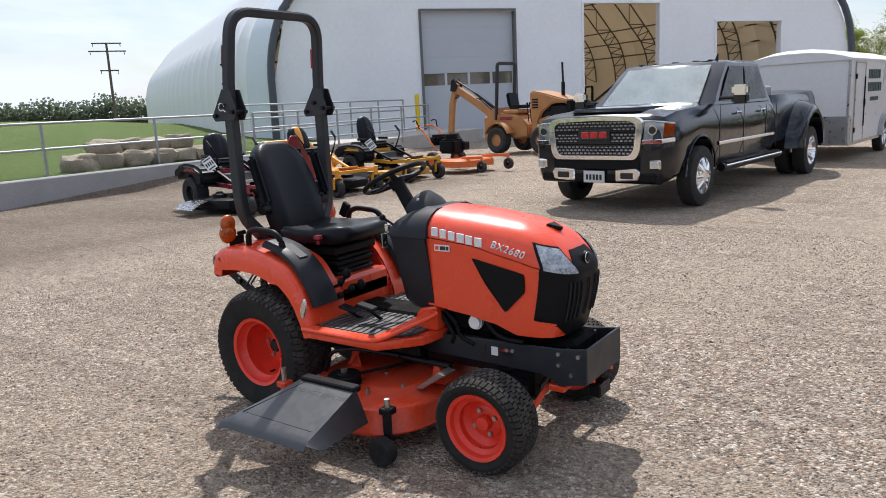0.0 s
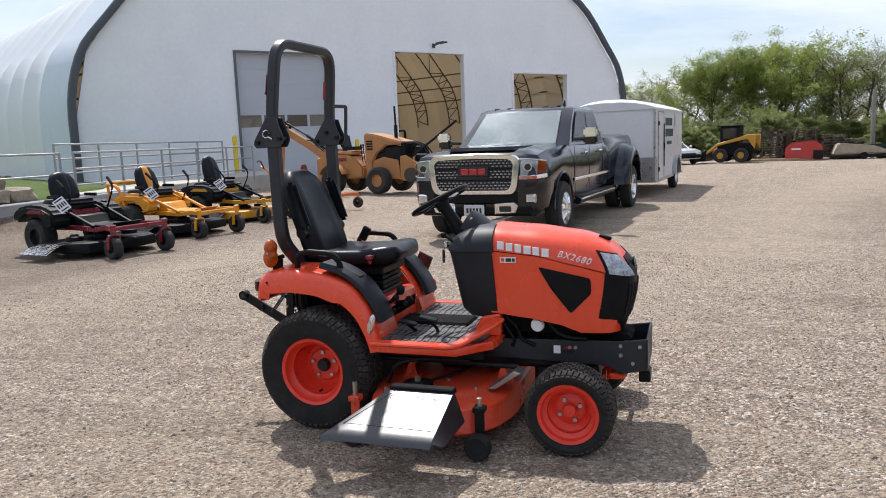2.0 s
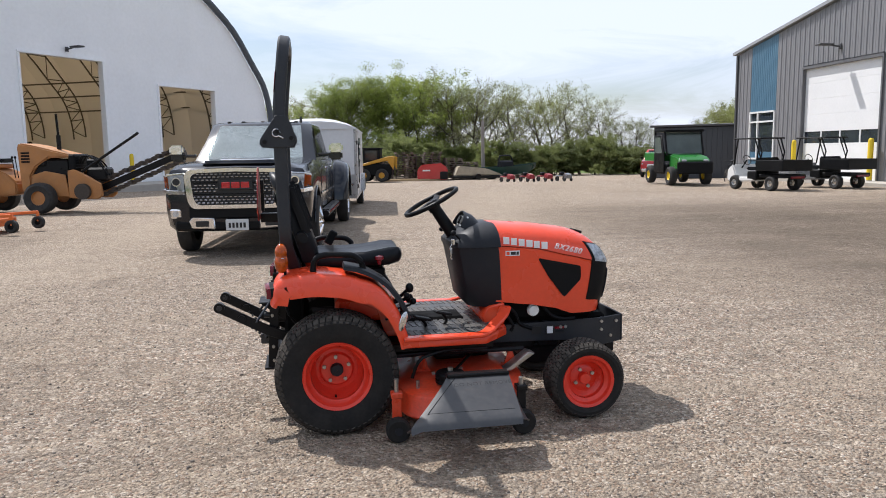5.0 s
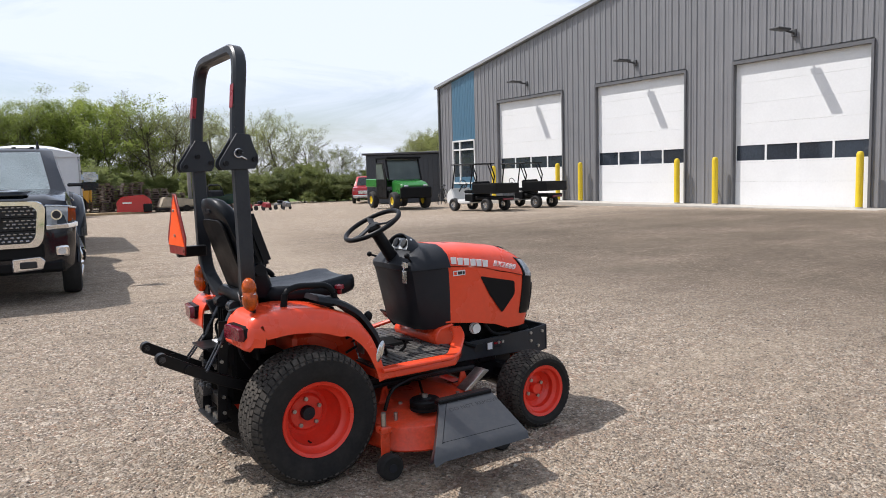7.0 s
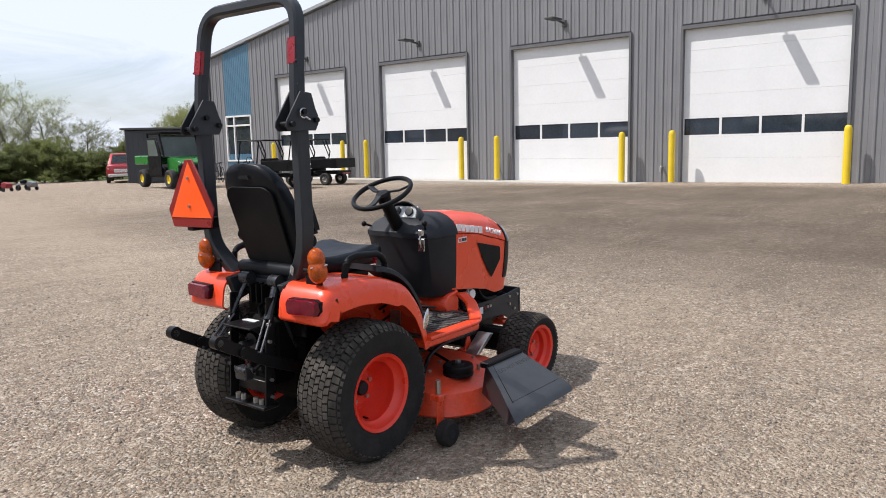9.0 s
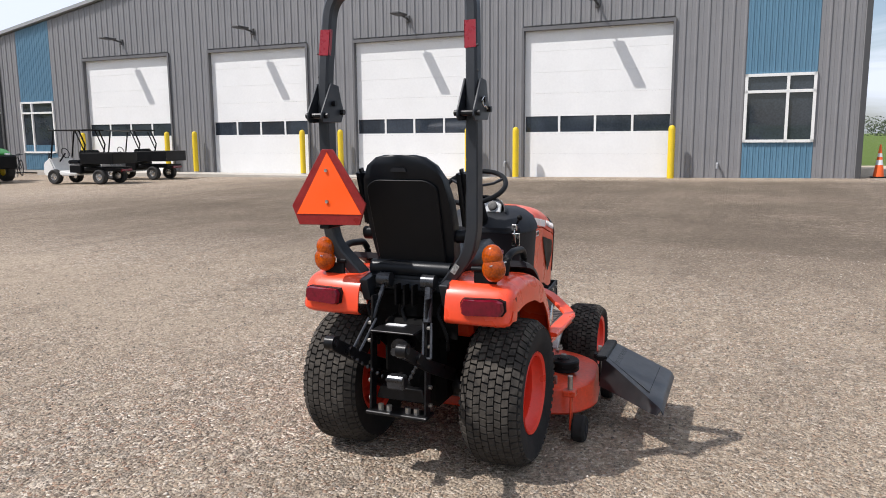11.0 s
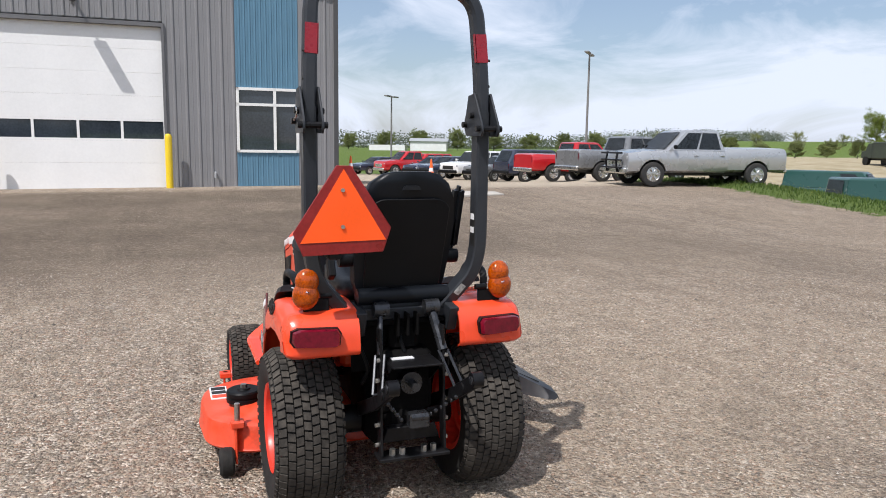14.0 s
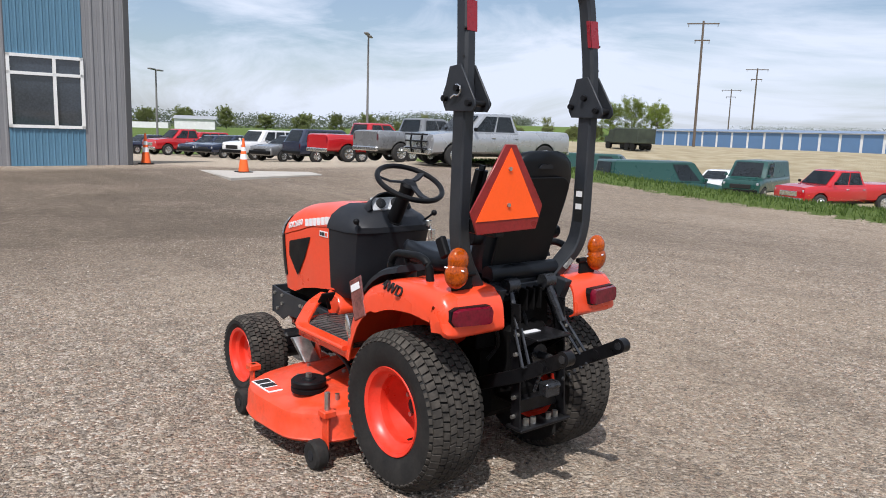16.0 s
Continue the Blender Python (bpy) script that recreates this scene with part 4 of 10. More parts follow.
        cyl(bm, (-0.25, s * 0.075, 0.862), (-0.25, s * 0.135, 0.862), 0.03)
        part("lift_rod", bm, LINKM, t)
        bm = bm_new()
        sweep(bm, [(-0.12, s * 0.08, 0.80), (-0.25, s * 0.095, 0.862)], rect(0.016, 0.05, 0.2), side=(0, 1, 0))
        part("lift_arm", bm, STEELBLK, t)
        # check chain
        bm = bm_new()
        a, b = Vector((-0.36, s * 0.05, 0.44)), Vector((-0.50, s * 0.165, 0.585))
        for i in range(9):
            p = a.lerp(b, i / 8)
            ball(bm, p, 0.009, (1, 0.6, 1) if i % 2 else (0.7, 1, 1), 8, 5)
        part("check_chain", bm, LINKM, t)
    bm = bm_new()
    box(bm, (-0.345, 0, 0.292), (0.09, 0.29, 0.014), 0.003)
    plate(bm, [(-0.10, 0.40), (0.10, 0.40), (0.12, 0.34), (-0.12, 0.34)], "x", -0.33, -0.29, 0.004)
    hp = part("drawbar_plate", bm, STEELBLK, t)
    for y in (-0.085, -0.045, 0.045, 0.085):
        bm = bm_new()
        cyl(bm, (-0.355, y, 0.295), (-0.355, y, 0.325), 0.013, seg=6)
        part("bolt", bm, ZINC, hp)
    bm = bm_new()
    box(bm, (-0.20, 0, 0.56), (0.14, 0.22, 0.26), 0.02)
    box(bm, (-0.18, 0, 0.74), (0.12, 0.12, 0.12), 0.02)
    box(bm, (-0.22, 0, 0.40), (0.14, 0.18, 0.10), 0.02)
    for y in (-0.04, 0.0, 0.04):
        box(bm, (-0.26, y, 0.80), (0.05, 0.010, 0.09), 0.002)
    gear = part("rear_gearbox", bm, GRIMESHADE, t)
    bm = bm_new()
    box(bm, (-0.33, 0, 0.665), (0.16, 0.20, 0.008), 0.002)
    for s in (-1, 1):
        plate(bm, [(-0.40, 0.664), (-0.26, 0.664), (-0.26, 0.56)], "y", s * 0.10 - 0.003, s * 0.10 + 0.003)
    shd = part("shaft_shield", bm, STEELBLK, t)
    bm = bm_new()
    box(bm, (-0.30, 0.03, 0.671), (0.03, 0.09, 0.003))
    part("warning_label", bm, DECAL, shd, smooth=False)
    bm = bm_new()
    cyl(bm, (-0.27, 0, 0.575), (-0.33, 0, 0.575), 0.045)
    cyl(bm, (-0.33, 0, 0.575), (-0.39, 0, 0.575), 0.017)
    part("drive_shaft_stub", bm, LINKM, t)
    bm = bm_new()
    box(bm, (-0.385, -0.01, 0.445), (0.05, 0.08, 0.06), 0.006)
    cyl(bm, (-0.40, -0.045, 0.46), (-0.40, 0.025, 0.46), 0.014)
    part("top_link_bracket", bm, LINKM, t)
    bm = bm_new()
    cyl(bm, (0.01, -0.28, 0.328), (0.01, 0.28, 0.328), 0.06)
    part("rear_axle", bm, STEELBLK, t)
    for k in range(3):
        bm = bm_new()
        y = 0.17 - 0.17 * k
        rod(bm, fillet([(-0.18, y, 0.78), (-0.26, y + 0.03, 0.74), (-0.25, y - 0.02, 0.62), (-0.2, y, 0.55)], 0.04, 3), 0.008, 8)
        part("hose", bm, BLACKPL, t)
    # axle bracket between the front wheels
    bm = bm_new()
    box(bm, (1.33, 0, 0.33), (0.34, 0.30, 0.24), 0.02)
    box(bm, (1.12, 0, 0.40), (0.5, 0.34, 0.16), 0.02)
    part("axle_bracket", bm, STEELBLK, t)
    # mower deck
    dk = new("mower_deck")
    dk.parent = t
    dk.location = (0, 0, -0.004)
    out = fillet([(0.30, 0.2, 0), (0.31, 0.58, 0), (0.46, 0.74, 0), (0.78, 0.765, 0), (0.93, 0.73, 0), (1.03, 0.60, 0), (1.09, 0.35, 0), (1.09, -0.30, 0), (1.04, -0.50, 0), (0.92, -0.64, 0), (0.55, -0.69, 0), (0.38, -0.60, 0), (0.30, -0.30, 0), (0.30, 0.2, 0)], 0.07, 4)[:-1]
    cen = Vector((0.75, 0.06, 0))
    bm = bm_new()
    rings = []
    for z, ins in ((0.105, 0.0), (0.115, -0.006), (0.122, 0.0), (0.205, 0.004), (0.226, 0.012), (0.236, 0.032), (0.238, 0.12), (0.262, 0.17), (0.266, 0.24)):
        rings.append([p + (cen - p).normalized() * ins + Vector((0, 0, z)) for p in out])
    skin(bm, rings)
    bm.faces.new([v for v in bm.verts[-len(out):]])
    bmesh.ops.recalc_face_normals(bm, faces=bm.faces[:])
    part("deck_shell", bm, DECKORANGE, dk, "scuffed orange mower deck shell", angle=40)
    for x, y in ((0.60, 0.56), (0.62, -0.50), (0.88, 0.04)):
        bm = bm_new()
        lathe(bm, [(0.001, 0.062), (0.03, 0.062), (0.034, 0.055), (0.075, 0.055), (0.082, 0.048), (0.082, 0.03), (0.076, 0.028), (0.076, 0.02), (0.082, 0.018), (0.082, 0.0)], (x, y, 0.262), axis="z", seg=28)
        part("blade_pulley", bm, BLACKPL, dk)
        bm = bm_new()
        cyl(bm, (x, y, 0.32), (x, y, 0.342), 0.016, seg=6)
        part("spindle_nut", bm, ZINC, dk)
    bm = bm_new()
    box(bm, (0.81, 0.665, 0.2395), (0.19, 0.085, 0.004), 0, None)
    dl = part("warning_label", bm, DECAL, dk, smooth=False)
    for i in range(3):
        bm = bm_new()
        box(bm, (0.75 + i * 0.06, 0.665, 0.2425), (0.045, 0.07, 0.002))
        part("label_bar", bm, (ORANGE, INK, INK)[i], dl, smooth=False)
    for x, y, top in ((0.985, -0.675, 0.30), (0.31, -0.655, 0.33), (0.33, 0.665, 0.34), (1.10, 0.66, 0.26)):
        gw = new("gauge_wheel")
        gw.parent = dk
        bm = bm_new()
        lathe(bm, [(0.020, -0.03), (0.055, -0.032), (0.064, -0.022), (0.066, 0), (0.064, 0.022), (0.055, 0.032), (0.020, 0.03)], (x, y, 0.070), seg=24)
        part("tyre", bm, RUBBER, gw)
        bm = bm_new()
        cyl(bm, (x, y - 0.034, 0.070), (x, y + 0.034, 0.070), 0.022, seg=12)
        part("wheel_hub", bm, GREYPL, gw)
        bm = bm_new()
        sy = -1 if y < 0 else 1
        box(bm, (x, y - sy * 0.043, 0.155), (0.05, 0.010, 0.19), 0.003)
        box(bm, (x, y - sy * 0.05, 0.245), (0.06, 0.06, 0.03), 0.004)
        part("wheel_bracket", bm, DECKORANGE if y > 0 or x < 0.5 else STEELBLK, gw)
        bm = bm_new()
        cyl(bm, (x, y - sy * 0.05, 0.25), (x, y - sy * 0.05, top), 0.013, seg=10)
        part("height_pin", bm, ZINC, gw)
    for s in (-1, 1):
        for x in (0.50, 1.02):
            bm = bm_new()
            plate(bm, [(x - 0.04, 0.262), (x - 0.014, 0.35), (x + 0.014, 0.35), (x + 0.04, 0.262)], "y", s * 0.28 - 0.005, s * 0.28 + 0.005, 0.002)
            box(bm, (x, s * 0.26, 0.268), (0.09, 0.06, 0.010), 0.003)
            part("hanger_bracket", bm, DECKORANGE, dk)
        bm = bm_new()
        rod(bm, [(0.30, s * 0.28, 0.36), (0.52, s * 0.28, 0.37), (1.10, s * 0.28, 0.36)], 0.014)
        part("lift_bar", bm, STEELBLK, dk)
    bm = bm_new()
    rod(bm, [(0.62, -0.5, 0.30), (0.88, 0.0, 0.30), (0.60, 0.52, 0.30)], 0.008, 8)
    part("drive_belt", bm, BLACKPL, dk)
    # gearbox, drive shaft, worn front plate and links over the deck
    bm = bm_new()
    box(bm, (0.70, 0.0, 0.315), (0.20, 0.18, 0.10), 0.02)
    lathe(bm, [(0.09, 0.0), (0.09, 0.02), (0.05, 0.05), (0.001, 0.055)], (0.70, 0.0, 0.345), axis="z", seg=20)
    part("deck_gearbox", bm, STEELBLK, dk)
    bm = bm_new()
    cyl(bm, (0.22, 0, 0.36), (0.62, 0, 0.325), 0.032, seg=12)
    part("drive_shaft", bm, STEELBLK, dk)
    for s in (-1, 1):
        bm = bm_new()
        plate(bm, [(0.96, 0.262), (1.0, 0.262), (1.14, 0.355), (1.10, 0.365)], "y", s * 0.34 - 0.045, s * 0.34 + 0.045, 0.004)
        part("worn_plate", bm, ZINC, dk, "scraped bare metal plate")
        bm = bm_new()
        rod(bm, fillet([(0.42, s * 0.42, 0.27), (0.46, s * 0.42, 0.38), (0.60, s * 0.40, 0.41), (0.86, s * 0.36, 0.40)], 0.05, 3), 0.010, 8)
        part("lift_link", bm, STEELBLK, dk)
        bm = bm_new()
        rod(bm, [(0.52, s * 0.20, 0.40), (0.50, s * 0.33, 0.29)], 0.012, 8)
        part("lift_link", bm, DECKORANGE, dk)
        for x, y in ((0.44, 0.50), (0.78, 0.52), (0.55, 0.36), (0.90, 0.40), (0.72, 0.30)):
            bm = bm_new()
            cyl(bm, (x, s * y, 0.236), (x, s * y, 0.278), 0.011, seg=6)
            part("bolt", bm, ZINC, dk)
    # black plate and rails added under the platform to darken the gap
    bm = bm_new()
    box(bm, (0.60, 0, 0.432), (0.56, 0.70, 0.022), 0.006)
    box(bm, (0.62, -0.27, 0.405), (0.60, 0.03, 0.06), 0.006)
    box(bm, (0.62, 0.27, 0.405), (0.60, 0.03, 0.06), 0.006)
    part("platform_shade_frame", bm, STEELBLK, t)
    # discharge chute
    ch = new("discharge_chute")
    ch.parent = t
    bm = bm_new()
    rows = []
    slope = math.tan(radians(22.5))
    for y, z in [(-0.715 - 0.047 * k, 0.352 - 0.047 * k * slope) for k in range(7)] + [(-1.022, 0.2235), (-1.030, 0.214)]:
        f = (-0.715 - y) / 0.31
        x0, x1 = 0.57 + (0.335 - 0.57) * f ** 1.1, 0.885 + (0.875 - 0.885) * f
        rows.append([(x0 + (x1 - x0) * i / 10, y, z - 0.02 * max(0, (1 - i) * 0.8) * f) for i in range(11)])
    skin(bm, rows, close=False)
    # front flank
    fl = [[(p[0], p[1], p[2]), (p[0] + 0.04, p[1] + 0.02, max(0.12, p[2] - 0.015 - 0.14 * max(0, 1 - k / 8)))] for k, p in enumerate([r[-1] for r in rows])]
    skin(bm, fl, close=False)
    fl = [[(p[0], p[1], p[2]), (p[0] - 0.02, p[1] + 0.01, p[2] - 0.012 - 0.13 * max(0, 1 - k / 8))] for k, p in enumerate([r[0] for r in rows])]
    skin(bm, fl, close=False)
    fl = [[p, (p[0], p[1] - 0.010, p[2] - 0.02)] for p in rows[-1]]
    skin(bm, fl, close=False)
    bmesh.ops.remove_doubles(bm, verts=bm.verts[:], dist=0.0008)
    bmesh.ops.recalc_face_normals(bm, faces=bm.faces[:])
    bmesh.ops.solidify(bm, geom=bm.faces[:], thickness=0.005)
    cs = part("chute_shell", bm, CHUTE, ch, "scuffed black plastic discharge chute", angle=30)
    bm = bm_new()
    rod(bm, [(0.60, -0.735, 0.346), (0.42, -0.965, 0.2505), (0.855, -0.97, 0.2485)], 0.004, 6)
    part("stiffening_rib", bm, BLACKPL, cs)
    bm = bm_new()
    box(bm, (0.725, -0.708, 0.352), (0.33, 0.055, 0.03), 0.006)
    part("chute_hinge", bm, BLACKPL, ch)
    m = Matrix.Translation((0.735, -0.785, 0.3255)) @ Matrix.Rotation(radians(22.5), 4, "X") @ Matrix.Rotation(radians(0), 4, "Z")
    letters("DO NOT REMOVE", 0.036, m, INK, cs, depth=0.003, spacing=1.05, label="raised black lettering")
    return t


tractor = build_tractor()
tractor.matrix_world = pose(0, -0.018, 0)


# ---- ground ----
def smooth(t):
    t = max(0.0, min(1.0, t))
    return t * t * (3 - 2 * t)


def wall_x(y):
    return -11.75 - 0.07 * max(-30, min(y, 24))


def edge_y(x):
    return -12.2 - 0.22 * x


def sector(x, y):
    """0 towards the car lot, 1 towards the lower yard."""
    if y >= 0:
        return 0.0
    if x <= 0:
        return 1.0
    return smooth((math.degrees(math.atan2(-y, x)) - 27) / 14)


def ground_z(x, y):
    r = math.hypot(x, y)
    z = smooth((x - 6) / 14) * max(-0.02, min(0.34, 0.2 - 0.0105 * y)) * smooth((34 - r) / 10 if y < 0 else 1)
    if y > 22:
        z -= 0.45 * smooth((y - 24) / 20) + 0.02 * max(0, min(y - 45, 60))
    if y < 0 and x > -60:
        w = sector(x, y)
        s = edge_y(x) - y
        lot = -0.023 * max(0, min(r - 21, 40)) + 1.9 * smooth((r - 62) / 45) if x > 15 else 0.0
        low = 0.14 * smooth(s / 1.2) * smooth((5 - s) / 3) - 1.55 * smooth((s - 1.0) / 10) + 2.0 * smooth((r - 46) / 45) + 3.4 * smooth((r - 150) / 50) + 0.010 * max(0, r - 200)
        z += (lot * (1 - w) + low * w) * smooth(-y / 4) * smooth((x + 60) / 30)
    d = wall_x(y) - x
    if d > 0:
        step = 0.50 if y < 12 else 0.5 * smooth((24 - y) / 12)
        z += step * smooth((d - 0.10) / 0.15) + 0.042 * min(d, 48) * smooth((40 - y) / 12 + 0.3)
    return z


def grass_amount(x, y):
    """Metres inside (+) or outside (-) the grassed places."""
    a = wall_x(y) - 0.2 - x if y < 17 + 0.9 * (-12 - x) else -5
    b = edge_y(x) - 0.15 - y
    ang = math.degrees(math.atan2(-y, x)) if y < 0 else 0
    r = math.hypot(x, y)
    if x > 0:
        b = min(b, (ang - 36) * r / 57 if r < 90 else 5)
    c = r - 60 if (x > 26 and ang < 30) else -5
    return max(-5, min(5, max(a, b, c)))


def tan_amount(x, y):
    s = edge_y(x) - y
    r = math.hypot(x, y)
    return max(-5, min(5, min(s - 5.5, (150 - r) * 0.3, (math.degrees(math.atan2(-y, x)) - 38) * 0.5)))


def lot_amount(x, y):
    """Pale packed surface of the car lot."""
    return max(-5, min(5, min(x - 17.7 - max(0, (y + 7)) * 1.3 - max(0, -14 - y) * 0.6, -3.5 - y)))


def dark_zone_amount(x, y):
    """Darker gravel towards the workshop corner, the grass bank and the mowers."""
    a = 0.6 * smooth((0.62 * x - 0.78 * y - 3.0) / 7) * smooth((y + 12) / 5)
    b = 0.7 * smooth((-x - 4.4) / 2) * smooth((13 - y) / 4) * smooth((y + 2) / 3)
    return max(a, b, 1.0 * smooth((x - 3.2) / 5) * smooth((17 - y) / 8) * (0.35 + 0.65 * smooth((y + 7.5) / 5))) * smooth((19.4 - x) / 1.5)


TRACKS = [[(-6.2, -2.5), (-4.8, 1.8), (-3.9, 5.0), (-3.5, 9.0), (-2.9, 14.5), (-2.4, 22.0)], [(1.6, 3.0), (2.9, 7.0), (3.7, 11.0), (5.0, 16.0), (7.5, 24.0)]]


def track_amount(x, y):
    """Pale, worn wheel lanes across the yard: 1 in the middle, 0 at the edge."""
    best = 9.0
    for lane in TRACKS:
        for (ax, ay), (bx, by) in zip(lane, lane[1:]):
            if not -3 < (y - ay) < by - ay + 3:
                continue
            f = max(0.0, min(1.0, ((x - ax) * (bx - ax) + (y - ay) * (by - ay)) / ((bx - ax) ** 2 + (by - ay) ** 2)))
            best = min(best, math.hypot(x - ax - f * (bx - ax), y - ay - f * (by - ay)))
    return max(0.0, 1.0 - best / 1.5)


def axis_values(lo, hi, step, far):
    vals = []
    v, st = lo, step
    while v > -far:
        st *= 1.16
        v -= st
        vals.append(v)
    vals.reverse()
    v = lo
    while v < hi:
        vals.append(v)
        v += step
    st = step
    while v < far:
        vals.append(v)
        st *= 1.16
        v += st
    return vals


XS, YS = axis_values(-18, 26, 0.6, 1400), axis_values(-24, 30, 0.6, 1400)
gverts = [(x, y, ground_z(x, y)) for x in XS for y in YS]
ny = len(YS)
gfaces = [(i * ny + j, (i + 1) * ny + j, (i + 1) * ny + j + 1, i * ny + j + 1) for i in range(len(XS) - 1) for j in range(ny - 1)]
gme = bpy.data.meshes.new("ground")
gme.from_pydata(gverts, [], gfaces)
for nm, fn in (("grass", grass_amount), ("tan", tan_amount), ("lot", lot_amount), ("dark_zone", dark_zone_amount), ("track", track_amount)):
    at = gme.attributes.new(nm, "FLOAT", "POINT")
    at.data.foreach_set("value", [fn(v[0], v[1]) for v in gverts])
gme.shade_smooth()

gm = bpy.data.materials.new("gravel_and_grass")
gm.use_nodes = True
gt = gm.node_tree
gb = gt.nodes["Principled BSDF"]
gl = gt.links.new


def gnode(kind, **kw):
    nd = gt.nodes.new(kind)
    for k, v in kw.items():
        nd.inputs[k.replace("_", " ")].default_value = v
    return nd


def gmix(fac, a, b):
    nd = gt.nodes.new("ShaderNodeMix")
    nd.data_type = "RGBA"
    for sock, v in ((nd.inputs[0], fac), (nd.inputs[6], a), (nd.inputs[7], b)):
        if isinstance(v, (tuple, float, int)):
            sock.default_value = (*v, 1) if isinstance(v, tuple) else v
        else:
            gl(v, sock)
    return nd.outputs[2]


def grange(sock, a, b, c=0.0, d=1.0):
    nd = gnode("ShaderNodeMapRange", From_Min=a, From_Max=b, To_Min=c, To_Max=d)
    gl(sock, nd.inputs["Value"])
    return nd.outputs[0]


def gmath(op, a, b):
    nd = gt.nodes.new("ShaderNodeMath")
    nd.operation = op
    for sock, v in ((nd.inputs[0], a), (nd.inputs[1], b)):
        if isinstance(v, (float, int)):
            sock.default_value = v
        else:
            gl(v, sock)
    return nd.outputs[0]


gc = gnode("ShaderNodeTexCoord").outputs["Object"]


def gnoise(scale, detail=4.0, rough=0.55):
    nd = gnode("ShaderNodeTexNoise", Scale=scale, Detail=detail, Roughness=rough)
    gl(gc, nd.inputs["Vector"])
    return nd.outputs[0]


def gvor(scale, out="Color"):
    nd = gnode("ShaderNodeTexVoronoi", Scale=scale)
    gl(gc, nd.inputs["Vector"])
    return nd


v0, v1, v2 = gvor(120.0), gvor(62.0), gvor(27.0)
sep = []
for vv in (v0, v1, v2):
    sx = gt.nodes.new("ShaderNodeSeparateXYZ")
    gl(vv.outputs["Color"], sx.inputs[0])
    sep.append(sx)
peb0, peb, peb2 = sep
fine = gmix(grange(peb.outputs[0], 0.05, 0.95), (0.108, 0.089, 0.074), (0.435, 0.366, 0.295))
fine = gmix(grange(peb0.outputs[0], 0.45, 0.55, 0.0, 0.6), fine, gmix(peb0.outputs[1], (0.077, 0.064, 0.051), (0.41, 0.35, 0.278)))
fine = gmix(grange(peb.outputs[1], 0.85, 0.89, 0.0, 0.95), fine, (0.68, 0.63, 0.56))
fine = gmix(grange(peb.outputs[2], 0.82, 0.86, 0.0, 0.7), fine, (0.32, 0.20, 0.14))
fine = gmix(grange(peb2.outputs[0], 0.78, 0.80, 0.0, 0.85), fine, gmix(peb2.outputs[1], (0.13, 0.115, 0.10), (0.58, 0.52, 0.45)))
big = gnoise(0.22, 5.0, 0.6)
mid = gnoise(1.7, 5.0, 0.65)
fine = gmix(grange(big, 0.40, 0.62, 0.0, 0.48), fine, (0.33, 0.272, 0.205))
fine = gmix(grange(mid, 0.50, 0.72, 0.0, 0.52), fine, (0.14, 0.12, 0.10))
da = gnode("ShaderNodeAttribute")
da.attribute_name = "dark_zone"
# zoned darkening of the gravel colour; pale streaks weaken there
fine = gmix(gmath("MULTIPLY", da.outputs["Fac"], grange(gnoise(0.55, 6.0, 0.65), 0.36, 0.62, 0.60, 0.97)), fine, (0.108, 0.087, 0.067))
streak_weight = grange(da.outputs["Fac"], 0.0, 1.0, 1.0, 0.35)
# wheel tracks: streaked lighter fines
stm = gnode("ShaderNodeMapping")
stm.inputs["Rotation"].default_value = (0, 0, radians(-28))
stm.inputs["Scale"].default_value = (0.10, 1.3, 1)
gl(gc, stm.inputs["Vector"])
stn = gnode("ShaderNodeTexNoise", Scale=1.0, Detail=4.0, Roughness=0.6)
gl(stm.outputs[0], stn.inputs["Vector"])
fine = gmix(gmath("MULTIPLY", streak_weight, grange(stn.outputs[0], 0.50, 0.68, 0.0, 0.62)), fine, (0.345, 0.29, 0.228))
# darker turning tracks crossing them
wv = gnode("ShaderNodeMapping")
wv.inputs["Rotation"].default_value = (0, 0, radians(35))
wv.inputs["Scale"].default_value = (0.16, 1.1, 1)
gl(gc, wv.inputs["Vector"])
wvn = gnode("ShaderNodeTexNoise", Scale=1.2, Detail=6.0, Roughness=0.65, Distortion=1.2)
gl(wv.outputs[0], wvn.inputs["Vector"])
fine = gmix(grange(wvn.outputs[0], 0.52, 0.68, 0.0, 0.50), fine, (0.14, 0.115, 0.092))
tk = gnode("ShaderNodeAttribute")
tk.attribute_name = "track"
lane = gmath("MULTIPLY", grange(tk.outputs["Fac"], 0.05, 0.75), grange(gnoise(1.1, 5.0, 0.65), 0.36, 0.60, 0.15, 0.85))
fine = gmix(lane, fine, gmix(peb.outputs[0], (0.27, 0.225, 0.175), (0.46, 0.395, 0.32)))
clump, clump2 = gnoise(15.0, 8.0, 0.82), gnoise(4.2, 8.0, 0.8)
fine = gmix(grange(clump, 0.53, 0.72, 0.0, 0.55), fine, (0.44, 0.375, 0.30))
fine = gmix(grange(clump, 0.46, 0.30, 0.0, 0.62), fine, (0.095, 0.078, 0.062))
fine = gmix(grange(clump2, 0.55, 0.75, 0.0, 0.5), fine, (0.10, 0.084, 0.069))
grit = gnoise(40.0, 5.0, 0.85)
fine = gmix(grange(grit, 0.54, 0.64, 0.0, 0.80), fine, (0.60, 0.52, 0.42))
fine = gmix(grange(grit, 0.47, 0.36, 0.0, 0.85), fine, (0.058, 0.046, 0.036))
lump = gnoise(7.5, 4.0, 0.8)
fine = gmix(grange(lump, 0.54, 0.68, 0.0, 0.5), fine, (0.44, 0.37, 0.285))
